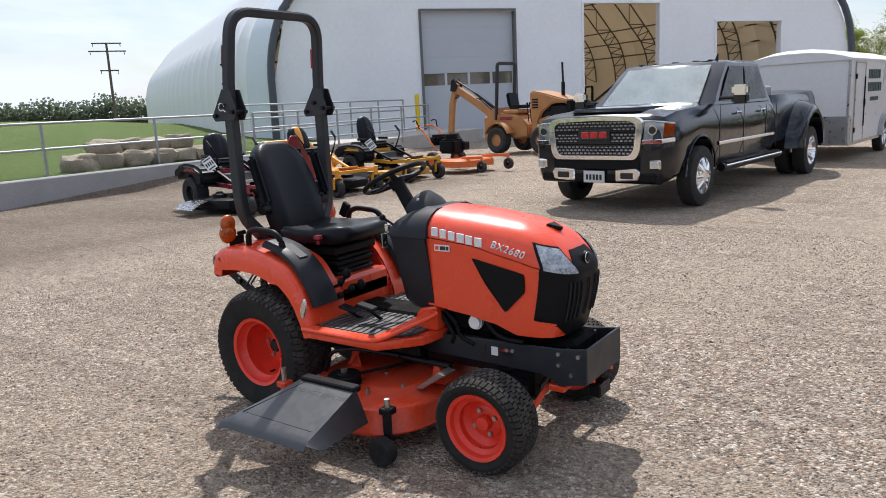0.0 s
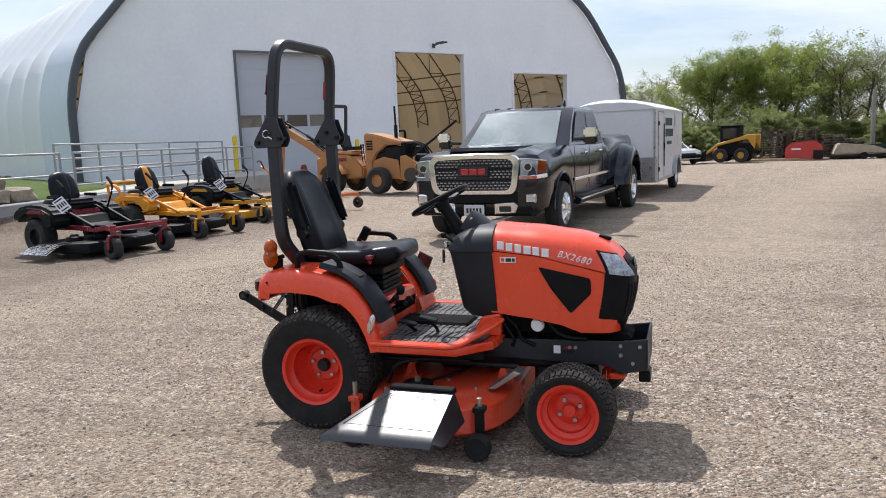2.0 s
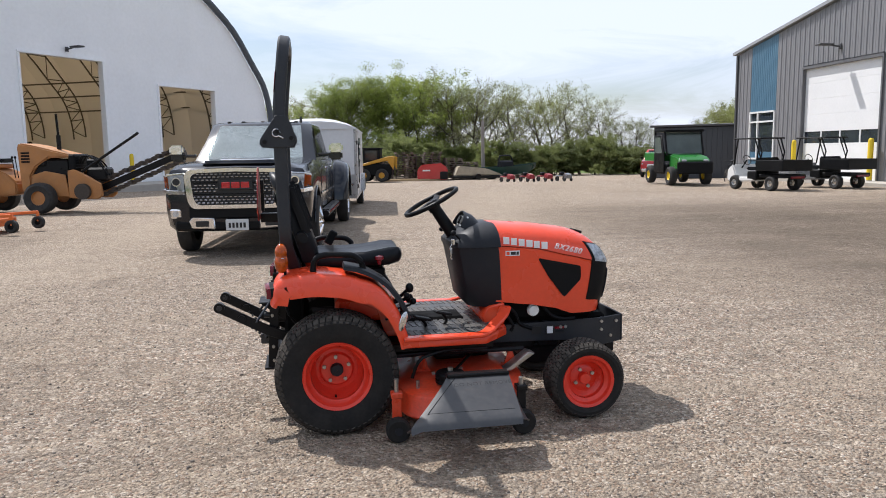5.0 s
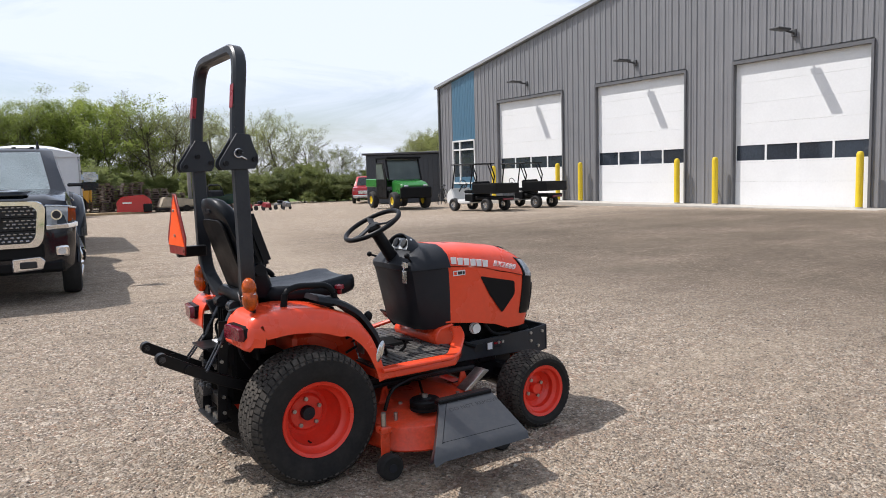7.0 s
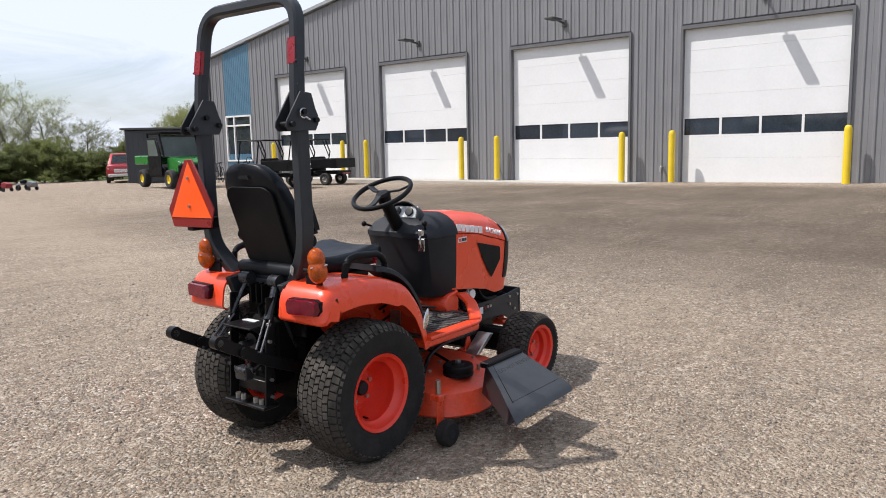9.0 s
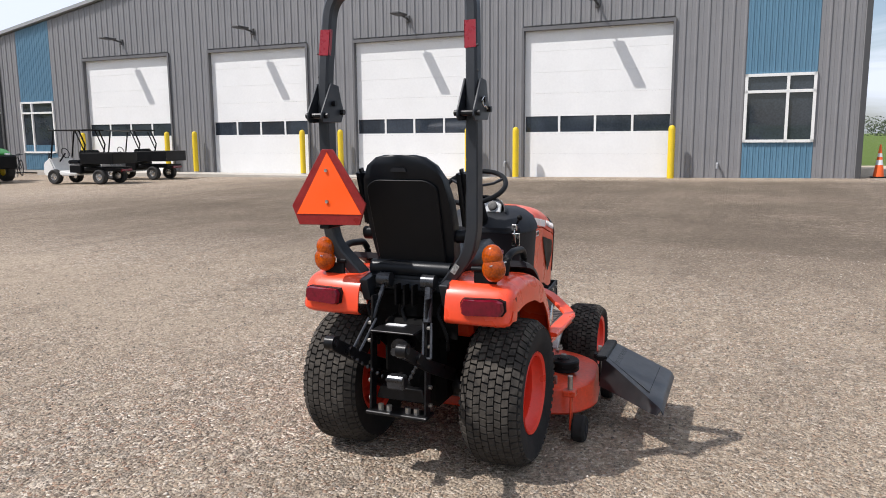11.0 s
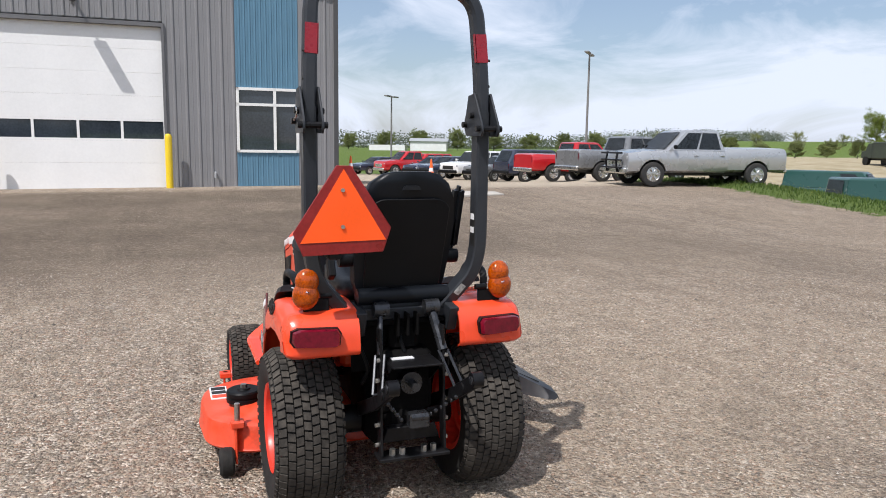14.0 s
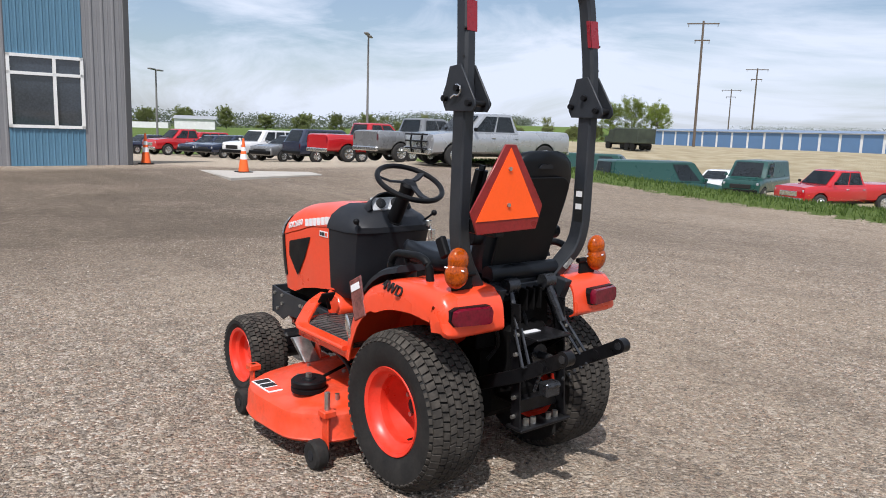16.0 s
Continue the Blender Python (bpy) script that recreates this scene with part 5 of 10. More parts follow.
fine = gmix(grange(lump, 0.46, 0.32, 0.0, 0.5), fine, (0.12, 0.098, 0.078))
ga = gnode("ShaderNodeAttribute")
ga.attribute_name = "grass"
ta = gnode("ShaderNodeAttribute")
ta.attribute_name = "tan"
gn1 = gnoise(0.5, 5.0, 0.6)
gn2 = gnoise(9.0, 5.0, 0.7)
grass_c = gmix(grange(gn2, 0.3, 0.7), (0.058, 0.10, 0.015), (0.135, 0.195, 0.038))
grass_c = gmix(grange(gn1, 0.35, 0.65, 0.0, 0.5), grass_c, (0.125, 0.165, 0.045))
tan_c = gmix(grange(gn1, 0.35, 0.65), (0.32, 0.26, 0.155), (0.45, 0.385, 0.26))
jag = gmath("MULTIPLY", gmath("SUBTRACT", gnoise(3.0, 5.0, 0.7), 0.5), 1.6)
gmask = grange(gmath("ADD", ga.outputs["Fac"], jag), -0.05, 0.12)
tmask = grange(gmath("ADD", ta.outputs["Fac"], gmath("MULTIPLY", gmath("SUBTRACT", gn1, 0.5), 8.0)), -0.4, 0.6)
green = gmix(tmask, grass_c, tan_c)
la = gnode("ShaderNodeAttribute")
la.attribute_name = "lot"
lmask = grange(gmath("ADD", la.outputs["Fac"], jag), -0.3, 0.5, 0.0, 0.85)
fine = gmix(lmask, fine, gmix(peb2.outputs[2], (0.36, 0.315, 0.25), (0.47, 0.42, 0.345)))
fine = gmix(gmath("MULTIPLY", da.outputs["Fac"], grange(gnoise(0.35, 4.0, 0.6), 0.38, 0.60, 0.20, 0.58)), fine, (0.095, 0.076, 0.058))
warm = gt.nodes.new("ShaderNodeMix")
warm.data_type, warm.blend_type = "RGBA", "MULTIPLY"
warm.inputs[0].default_value = 1.0
warm.inputs[7].default_value = (1.30, 1.235, 1.165, 1)
gl(fine, warm.inputs[6])
gl(gmix(gmask, warm.outputs[2], green), gb.inputs["Base Color"])
gb.inputs["Roughness"].default_value = 0.93
gb.inputs["Specular IOR Level"].default_value = 0.25
bump1 = gnode("ShaderNodeBump", Strength=1.0, Distance=0.022)
gl(gmath("ADD", gmath("MULTIPLY", v1.outputs["Distance"], -1.1), gmath("ADD", gmath("MULTIPLY", v2.outputs["Distance"], -0.35), gmath("ADD", gmath("MULTIPLY", gnoise(5.0, 6.0, 0.7), 1.2), gmath("MULTIPLY", grit, 0.9)))), bump1.inputs["Height"])
bump2 = gnode("ShaderNodeBump", Strength=0.55, Distance=0.07)
gl(gmath("ADD", gnoise(1.5, 3.0, 0.55), gmath("MULTIPLY", stn.outputs[0], 0.8)), bump2.inputs["Height"])
gl(bump1.outputs[0], bump2.inputs["Normal"])
gl(bump2.outputs[0], gb.inputs["Normal"])
gme.materials.append(gm)
ground = new("ground", gme)
tagged(ground, "grey-brown gravel yard with grass banks around it", "ground", kind="structure")

# loose stones close to the tractor
rng = np.random.default_rng(7)
N = 100000
ang, rad = rng.uniform(0, 2 * math.pi, N), 6.6 * np.sqrt(rng.uniform(0.0, 1, N))
px, py = 0.4 + rad * np.cos(ang), -0.6 + rad * np.sin(ang)
size = 0.0036 + 0.0062 * rng.random(N) ** 2.5 + (rng.random(N) > 0.992) * 0.007
octa = np.array([(1, 0, 0), (0, 1, 0), (-1, 0, 0), (0, -1, 0), (0, 0, 0.8), (0.2, 0.1, -0.6)])
ofac = np.array([(0, 1, 4), (1, 2, 4), (2, 3, 4), (3, 0, 4), (1, 0, 5), (2, 1, 5), (3, 2, 5), (0, 3, 5)])
ov = octa[None] * (size[:, None, None]) * rng.uniform(0.55, 1.4, (N, 6, 3))
rot = rng.uniform(0, 6.28, N)
cr, sr = np.cos(rot)[:, None], np.sin(rot)[:, None]
ox, oy = ov[:, :, 0] * cr - ov[:, :, 1] * sr, ov[:, :, 0] * sr + ov[:, :, 1] * cr
pz = np.array([ground_z(a, b) for a, b in zip(px, py)])
sv = np.stack([ox + px[:, None], oy + py[:, None], ov[:, :, 2] + pz[:, None] + size[:, None] * 0.2], -1).reshape(-1, 3)
sf = (ofac[None] + (6 * np.arange(N))[:, None, None]).reshape(-1)
sme = bpy.data.meshes.new("loose_stones")
sme.vertices.add(6 * N)
sme.vertices.foreach_set("co", sv.astype(np.float32).reshape(-1))
sme.loops.add(len(sf))
sme.loops.foreach_set("vertex_index", sf.astype(np.int32))
sme.polygons.add(8 * N)
sme.polygons.foreach_set("loop_start", np.arange(0, len(sf), 3, dtype=np.int32))
sme.polygons.foreach_set("loop_total", np.full(8 * N, 3, dtype=np.int32))
sme.update()
sm = mat("loose_stone", (0.27, 0.235, 0.195), rough=0.9, var=0.2, scale=3, fine=80, bump=0.0)
snt = sm.node_tree
geo_i = snt.nodes.new("ShaderNodeNewGeometry")
rampn = snt.nodes.new("ShaderNodeValToRGB")
rampn.color_ramp.elements[0].color = (0.12, 0.10, 0.085, 1)
rampn.color_ramp.elements[1].color = (0.60, 0.54, 0.46, 1)
el = rampn.color_ramp.elements.new(0.45)
el.color = (0.30, 0.255, 0.205, 1)
el = rampn.color_ramp.elements.new(0.8)
el.color = (0.37, 0.27, 0.20, 1)
snt.links.new(geo_i.outputs["Random Per Island"], rampn.inputs[0])
snt.links.new(rampn.outputs[0], snt.nodes["Principled BSDF"].inputs["Base Color"])
sme.materials.append(sm)
tagged(new("loose_stones", sme), "scattered loose grey and tan gravel stones", "gravel", kind="stuff")

# ---- grey workshop ----
SIDING = mat("grey_steel_siding", (0.205, 0.204, 0.21), rough=0.5, var=0.06, scale=1.5, fine=20, bump=0.05)
BLUEM = mat("blue_steel_siding", (0.095, 0.20, 0.285), rough=0.45, var=0.06, scale=1.5, fine=20, bump=0.05)
DOORW = mat("white_door_panel", (0.78, 0.78, 0.77), rough=0.45, var=0.03, scale=1.2, fine=15, bump=0.03)
DARKTRIM = mat("charcoal_trim", (0.06, 0.06, 0.062), rough=0.5, var=0.08, bump=0.05)
DOORTRIM = mat("grey_door_trim", (0.125, 0.125, 0.13), rough=0.5, var=0.08, bump=0.05)
WGLASS = glass_mat("window_glass", (0.03, 0.038, 0.05))
YELLOW = mat("yellow_sleeve", (0.78, 0.55, 0.015), rough=0.45, var=0.08, scale=3, bump=0.05, dust=0.1)
CONCRETE = mat("concrete", (0.42, 0.39, 0.345), rough=0.9, var=0.14, scale=2.5, fine=60, bump=0.3)
ROOFM = mat("grey_roof_steel", (0.30, 0.31, 0.32), rough=0.45, var=0.06, bump=0.05)
ZB = 0.12
WORK = pose(20.35, 0, ZB, 0, 0, -2.29)
shop = thing("workshop_building", WORK, "grey ribbed steel workshop with white overhead doors", "building")
Y0, Y1, EAVE, RIDGE, YM = -4.2, 30.8, 5.95, 8.8, 13.3
DOORS = [(0.80, 5.48), (7.18, 11.80), (13.80, 18.42), (20.48, 25.33)]
DTOP = 4.66


def roof_z(y):
    return EAVE + (RIDGE - EAVE) * (1 - abs(y - YM) / (Y1 - YM))


def siding(bm, y0, y1, z0, z1a, z1b, x=0.0, pitch=0.305, depth=0.032):
    """Ribbed sheet facing -x."""
    n = max(1, round((y1 - y0) / pitch))
    w = (y1 - y0) / n
    prof = []
    for i in range(n):
        a = y0 + i * w
        prof += [(a, 0), (a + w * 0.10, -depth), (a + w * 0.22, -depth), (a + w * 0.32, 0), (a + w * 0.62, 0), (a + w * 0.655, -0.008), (a + w * 0.69, 0)]
    prof.append((y1, 0))
    f = lambda y: z1a + (z1b - z1a) * (y - y0) / (y1 - y0)
    skin(bm, [[(x + d, y, z0) for y, d in prof], [(x + d, y, f(y)) for y, d in prof]], close=False)


def segs():
    cuts = [Y0, -3.05, -1.2] + [v for d in DOORS for v in d] + [27.35, 29.5, Y1]
    cuts = sorted(cuts + [YM])
    for a, b in zip(cuts, cuts[1:]):
        n = max(1, round((b - a) / 0.92))
        for i in range(n):
            yield a + (b - a) * i / n, a + (b - a) * (i + 1) / n


for a, b in segs():
    mdl = (a + b) / 2
    indoor = any(d0 < mdl < d1 for d0, d1 in DOORS)
    blue = -3.05 < mdl < -1.2 or 27.35 < mdl < 29.5
    spans = [(DTOP + 0.16, roof_z(a), roof_z(b))] if indoor else ([(0, 1.12, 1.12), (3.05, roof_z(a), roof_z(b))] if blue else [(0, roof_z(a), roof_z(b))])
    for z0, za, zb_ in spans:
        bm = bm_new()
        siding(bm, a, b, z0, za, zb_, pitch=0.15 if blue else 0.305, depth=0.018 if blue else 0.032)
        part("wall_panel", bm, BLUEM if blue else SIDING, shop, smooth=False)
# inner wall leaf with the openings, sides, roof
for a, b, z0, z1 in [(Y0, -3.05, 0, EAVE), (-3.05, -1.2, 0, 1.12), (-3.05, -1.2, 3.05, EAVE), (-1.2, 0.80, 0, EAVE), (5.48, 7.18, 0, EAVE), (11.80, 13.80, 0, EAVE), (18.42, 20.48, 0, EAVE), (25.33, 27.35, 0, EAVE), (27.35, 29.5, 0, 0.75), (27.35, 29.5, 3.05, EAVE), (29.5, Y1, 0, EAVE)] + [(d0, d1, DTOP + 0.14, EAVE) for d0, d1 in DOORS]:
    bm = bm_new()
    box(bm, (0.10, (a + b) / 2, (z0 + z1) / 2), (0.16, b - a, z1 - z0))
    part("wall_core", bm, SIDING, shop, smooth=False)
bm = bm_new()
plate(bm, [(Y0, EAVE), (Y1, EAVE), (YM, RIDGE)], "x", 0.02, 0.18)
part("gable_core", bm, SIDING, shop, smooth=False)
for yy, sg in ((Y0, -1), (Y1, 1)):
    bm = bm_new()
    box(bm, (15, yy - sg * 0.05, EAVE / 2), (30, 0.1, EAVE))
    for i in range(40):
        box(bm, (0.4 + i * 0.75, yy + sg * 0.012, EAVE / 2), (0.06, 0.03, EAVE))
    part("side_wall", bm, SIDING, shop, smooth=False)
bm = bm_new()
box(bm, (30, (Y0 + Y1) / 2, EAVE / 2), (0.1, Y1 - Y0, EAVE))
part("rear_wall", bm, SIDING, shop, smooth=False)
bm = bm_new()
plate(bm, [(Y0 - 0.25, EAVE + 0.00), (YM, RIDGE + 0.05), (Y1 + 0.25, EAVE + 0.00), (Y1 + 0.25, EAVE + 0.14), (YM, RIDGE + 0.19), (Y0 - 0.25, EAVE + 0.14)], "x", -0.18, 30.2)
part("roof", bm, ROOFM, shop, smooth=False)
for yy in (Y0, Y1):
    bm = bm_new()
    box(bm, (-0.03, yy, EAVE / 2), (0.10, 0.14, EAVE), 0.01)
    part("corner_trim", bm, DARKTRIM, shop, smooth=False)
bm = bm_new()
box(bm, (15, (Y0 + Y1) / 2, -0.06), (30, Y1 - Y0 - 0.3, 0.10))
part("floor_slab", bm, CONCRETE, shop, smooth=False)
for d0, d1 in DOORS:
    dr = new("overhead_door")
    dr.parent = shop
    W = d1 - d0
    rows = [0.0, 0.78, 1.42, 2.04, 2.70, 3.36, 4.02, DTOP]
    for i, (za, zb_) in enumerate(zip(rows, rows[1:])):
        if i == 2:
            bm = bm_new()
            for zz in (za + 0.03, zb_ - 0.03):
                box(bm, (0.12, (d0 + d1) / 2, zz), (0.05, W, 0.06))
            for k in range(5):
                yy = d0 + 0.03 + (W - 0.06) * k / 4
                box(bm, (0.12, yy, (za + zb_) / 2), (0.05, 0.07, zb_ - za - 0.12))
            sec = part("door_section", bm, DOORW, dr, smooth=False)
            for k in range(4):
                bm = bm_new()
                box(bm, (0.125, d0 + 0.03 + (W - 0.06) * (k + 0.5) / 4, (za + zb_) / 2), (0.012, (W - 0.06) / 4 - 0.07, zb_ - za - 0.12))
                part("pane", bm, WGLASS, sec, smooth=False)
        else:
            bm = bm_new()
            box(bm, (0.12, (d0 + d1) / 2, (za + zb_) / 2), (0.05, W, zb_ - za - 0.003), 0.0015)
            part("door_section", bm, DOORW, dr, smooth=False)
    bm = bm_new()
    for yy in (d0, d1):
        box(bm, (0.035, yy, DTOP / 2), (0.21, 0.075, DTOP))
    box(bm, (0.035, (d0 + d1) / 2, DTOP + 0.055), (0.21, W + 0.075, 0.11))
    part("door_trim", bm, DOORTRIM, dr, smooth=False)
for w0, w1, zlo in ((-3.05, -1.2, 1.12), (27.35, 29.5, 0.75)):
    wi = new("shop_window")
    wi.parent = shop
    bm = bm_new()
    for zz in (zlo + 0.04, 2.55, 3.01):
        box(bm, (0.0, (w0 + w1) / 2, zz), (0.12, w1 - w0, 0.08))
    mull = w0 + (0.72 if w0 < 0 else 1.43)
    for yy in (w0 + 0.04, mull, w1 - 0.04):
        box(bm, (0.0, yy, (zlo + 3.05) / 2), (0.12, 0.08, 3.05 - zlo))
    part("window_frame", bm, WHITE, wi, smooth=False)
    for ya, yb in ((w0 + 0.08, mull - 0.04), (mull + 0.04, w1 - 0.08)):
        for za, zb_ in ((zlo + 0.08, 2.51), (2.59, 2.97)):
            bm = bm_new()
            box(bm, (0.02, (ya + yb) / 2, (za + zb_) / 2), (0.012, yb - ya, zb_ - za))
            part("pane", bm, WGLASS, wi, smooth=False)
# apron
bm = bm_new()
plate(bm, [(-1.15, Y0 + 3.2), (-1.15, Y1 - 3.5), (-0.04, Y1 - 3.5), (-0.04, Y0 + 3.2)], "z", -0.3, 0.012, 0.01)
ap = finish("concrete_apron", bm, CONCRETE, smooth=False)
ap.matrix_world = WORK
tagged(ap, "pale concrete apron in front of the workshop doors", "pavement", kind="structure")


def wall_lamp(m):
    r = thing("wall_lamp", m, "dark outreach floodlight on the grey siding", "lamp", "workshop wall lamps")
    bm = bm_new()
    box(bm, (-0.03, 0, 0), (0.06, 0.16, 0.22), 0.01)
    part("base_plate", bm, DARKTRIM, r)
    bm = bm_new()
    rod(bm, [(-0.05, 0, 0), (-0.45, 0, 0.05)], 0.035)
    part("arm", bm, DARKTRIM, r)
    bm = bm_new()
    box(bm, (-0.72, 0, 0.07), (0.62, 0.34, 0.07), 0.02)
    part("lamp_head", bm, DARKTRIM, r)
    return r


lamp0 = wall_lamp(WORK @ pose(-0.03, 3.1, 5.33))
for yy in (9.6, 16.2, 22.95):
    copy_thing(lamp0, WORK @ pose(-0.03, yy, 5.33))


def bollard(m):
    r = thing("bollard", m, "yellow plastic-sleeved safety bollard by the doors", "bollard", "bollards at the doors")
    bm = bm_new()
    lathe(bm, [(0.10, -0.3), (0.10, 1.50), (0.094, 1.56), (0.07, 1.61), (0.001, 1.63)], (0, 0, 0), axis="z", seg=20)
    part("sleeve", bm, YELLOW, r)
    bm = bm_new()
    lathe(bm, [(0.103, 0.0), (0.103, 0.04), (0.10, 0.045)], (0, 0, 0), axis="z", seg=20)
    part("base_ring", bm, CONCRETE, r)
    return r


def on_ground(x, y, rz=0.0, dz=0.0):
    return pose(x, y, ground_z(x, y) + dz, 0, 0, rz)


bol0 = bollard(pose(19.97, 0.745, ZB + 0.01))
for x, y in ((20.2, 5.57), (20.33, 7.26), (20.62, 12.26), (20.7, 13.92), (20.95, 19.1), (21.0, 20.55), (21.15, 25.3)):
    copy_thing(bol0, pose(x - 0.12, y, ZB + 0.01))
for y in (-0.55, 6.05, 12.4):
    bm = bm_new()
    rod(bm, fillet([(-0.02, y, 0.50), (-0.16, y, 0.52), (-0.17, y, 0.36)], 0.05, 4), 0.035)
    part("vent_hood", bm, ROOFM, shop)

# ---- white hoop building ----
TH = radians(54)
HOOP = Matrix.Translation((-14, 28.5, 0)) @ Matrix.Rotation(TH, 4, "Z")
MEMB = mat("white_membrane", (0.885, 0.89, 0.90), rough=0.6, var=0.04, scale=0.6, fine=6, bump=0.05)
fab = bpy.data.materials.new("hoop_fabric")
fab.use_nodes = True
ft = fab.node_tree
fb = ft.nodes["Principled BSDF"]
fb.inputs["Base Color"].default_value = (0.82, 0.85, 0.87, 1)
fb.inputs["Roughness"].default_value = 0.45
ftr = ft.nodes.new("ShaderNodeBsdfTranslucent")
ftr.inputs["Color"].default_value = (0.50, 0.36, 0.20, 1)
fno = ft.nodes.new("ShaderNodeTexNoise")
fno.inputs["Scale"].default_value = 0.7
fmr = ft.nodes.new("ShaderNodeMapRange")
fmr.inputs["To Min"].default_value, fmr.inputs["To Max"].default_value = 0.14, 0.24
ft.links.new(fno.outputs[0], fmr.inputs["Value"])
fmx = ft.nodes.new("ShaderNodeMixShader")
ft.links.new(fmr.outputs[0], fmx.inputs[0])
ft.links.new(fb.outputs[0], fmx.inputs[1])
ft.links.new(ftr.outputs[0], fmx.inputs[2])
ft.links.new(fmx.outputs[0], ft.nodes["Material Output"].inputs["Surface"])
STEELBAND = mat("blue_grey_band", (0.60, 0.65, 0.70), rough=0.5, var=0.05, bump=0.03)
RIMDARK = mat("dark_steel_rim", (0.075, 0.085, 0.10), rough=0.5, var=0.08, bump=0.05)
TRUSS = mat("galvanised_truss", (0.14, 0.13, 0.12), rough=0.5, metal=0.3, var=0.1, bump=0.05)
hoop = thing("hoop_building", HOOP, "white fabric hoop building with grey arch rim", "building")
SC = 4.1
HALF = [(15.6, -1.0), (15.6, 3.5), (15.35, 4.7), (14.95, 5.7), (14.2, 6.55), (12.5, 8.6), (10.5, 9.95), (8.0, 11.3), (4.5, 12.6), (0, 13.4)]
half = fillet([(a, z, 0) for a, z in HALF], 0.8, 2)
OUT = [(SC - p.x, p.y) for p in half] + [(SC + p.x, p.y) for p in reversed(half[:-1])]


def arch_z(s):
    d = abs(s - SC)
    for p, q in zip(half, half[1:]):
        if q.x <= d <= p.x and p.x > q.x:
            return p.y + (q.y - p.y) * (p.x - d) / (p.x - q.x)
    return 13.4


WD = [(-5.0, -0.42, 5.66), (3.12, 7.45, 5.98), (10.8, 15.0, 5.08)]
cuts = [-11.5, -8, -5.0, -0.42, 3.12, 7.45, 10.8, 15.0, 17.3, 19.65]
for a, b in zip(cuts, cuts[1:]):
    lo = next((zt for d0, d1, zt in WD if abs(a - d0) < 0.01), -1.0)
    n = 6
    bm = bm_new()
    pts = [(a, lo), (b, lo)] + [(b + (a - b) * i / n, arch_z(b + (a - b) * i / n)) for i in range(n + 1)]
    plate(bm, pts, "y", 0.0, 0.14)
    part("gable_panel", bm, MEMB, hoop, smooth=False)
nl = 18


def lean(y):
    """The long sides run slightly askew of the gable."""
    return -0.36 * y if y < 2.6 else -0.936 - 0.122 * (y - 2.6)


for k in range(nl):
    y0, y1 = 2.6 + k * 2.7, 2.6 + (k + 1) * 2.7
    bm = bm_new()
    rings = []
    for j in range(7):
        f = j / 6
        sag = 0.16 * math.sin(f * math.pi)
        rings.append([(lean(y0 + (y1 - y0) * f) + SC + (s - SC) * (1 - sag / 15), y0 + (y1 - y0) * f, z - sag * (1 if z > 2 else 0.2)) for s, z in OUT])
    skin(bm, rings, close=False)
    part("roof_fabric", bm, fab, hoop, angle=60)
bm = bm_new()
skin(bm, [[(s + lean(y), y, z) for s, z in OUT] for y in (0.05, 1.3, 2.6)], close=False)
part("end_band", bm, STEELBAND, hoop, angle=60)
bm = bm_new()
sweep(bm, [(SC + (s - SC) * 1.01, -0.12, z * 1.005 + 0.05) for s, z in OUT], rect(0.32, 0.30, 0.2), side=(0, 1, 0))
part("arch_rim", bm, RIMDARK, hoop, angle=50)
bm = bm_new()
plate(bm, [(s + lean(51), z) for s, z in OUT], "y", 51.1, 51.25)
part("rear_gable", bm, MEMB, hoop, smooth=False)
for k in range(10):
    y = 2.8 + k * 3.6
    bm = bm_new()
    o = [(lean(y) + SC + (s - SC) * 0.985, y, z - 0.12) for s, z in OUT if z > -0.5]
    i_ = [(lean(y) + SC + (s - SC) * 0.925, y, (z - 0.12) * 0.94) for s, z in OUT if z > -0.5]
    rod(bm, o, 0.05, 5)
    rod(bm, i_, 0.05, 5)
    for p, q in zip(o[::2], i_[1::2]):
        rod(bm, [p, q], 0.03, 4)
    for p, q in zip(i_[1::2], o[2::2]):
        rod(bm, [p, q], 0.03, 4)
    part("truss_arch", bm, TRUSS, hoop)
for i in range(3, len(OUT) - 3, 3):
    s, z = OUT[i]
    bm = bm_new()
    rod(bm, [(SC + (s - SC) * 0.95, 2.0, z * 0.96), (lean(34) + SC + (s - SC) * 0.95, 34, z * 0.96)], 0.045, 4)
    part("purlin", bm, TRUSS, hoop)
bm = bm_new()
box(bm, (SC, 23, -0.55), (31, 46, 1.0))
part("floor_slab", bm, CONCRETE, hoop, smooth=False)
# closed overhead door and frames of the open doorways
GREYDOOR = mat("pale_grey_door", (0.50, 0.52, 0.55), rough=0.5, var=0.03, scale=1, bump=0.03)
d0, d1, dt = WD[0]
dr = new("overhead_door")
dr.parent = hoop
for i in range(9):
    za, zb_ = -0.2 + i * 0.65, -0.2 + (i + 1) * 0.65
    if i == 4:
        continue
    bm = bm_new()
    box(bm, ((d0 + d1) / 2, 0.22, (za + zb_) / 2), (d1 - d0, 0.05, zb_ - za - 0.004))
    part("door_section", bm, GREYDOOR, dr, smooth=False)
za, zb_ = 2.4, 3.05
bm = bm_new()
for zz in (za + 0.03, zb_ - 0.03):
    box(bm, ((d0 + d1) / 2, 0.22, zz), (d1 - d0, 0.05, 0.06))
for k in range(5):
    box(bm, (d0 + 0.06 + (d1 - d0 - 0.12) * k / 4, 0.22, (za + zb_) / 2), (0.12, 0.05, 0.53))
sec = part("door_section", bm, GREYDOOR, dr, smooth=False)
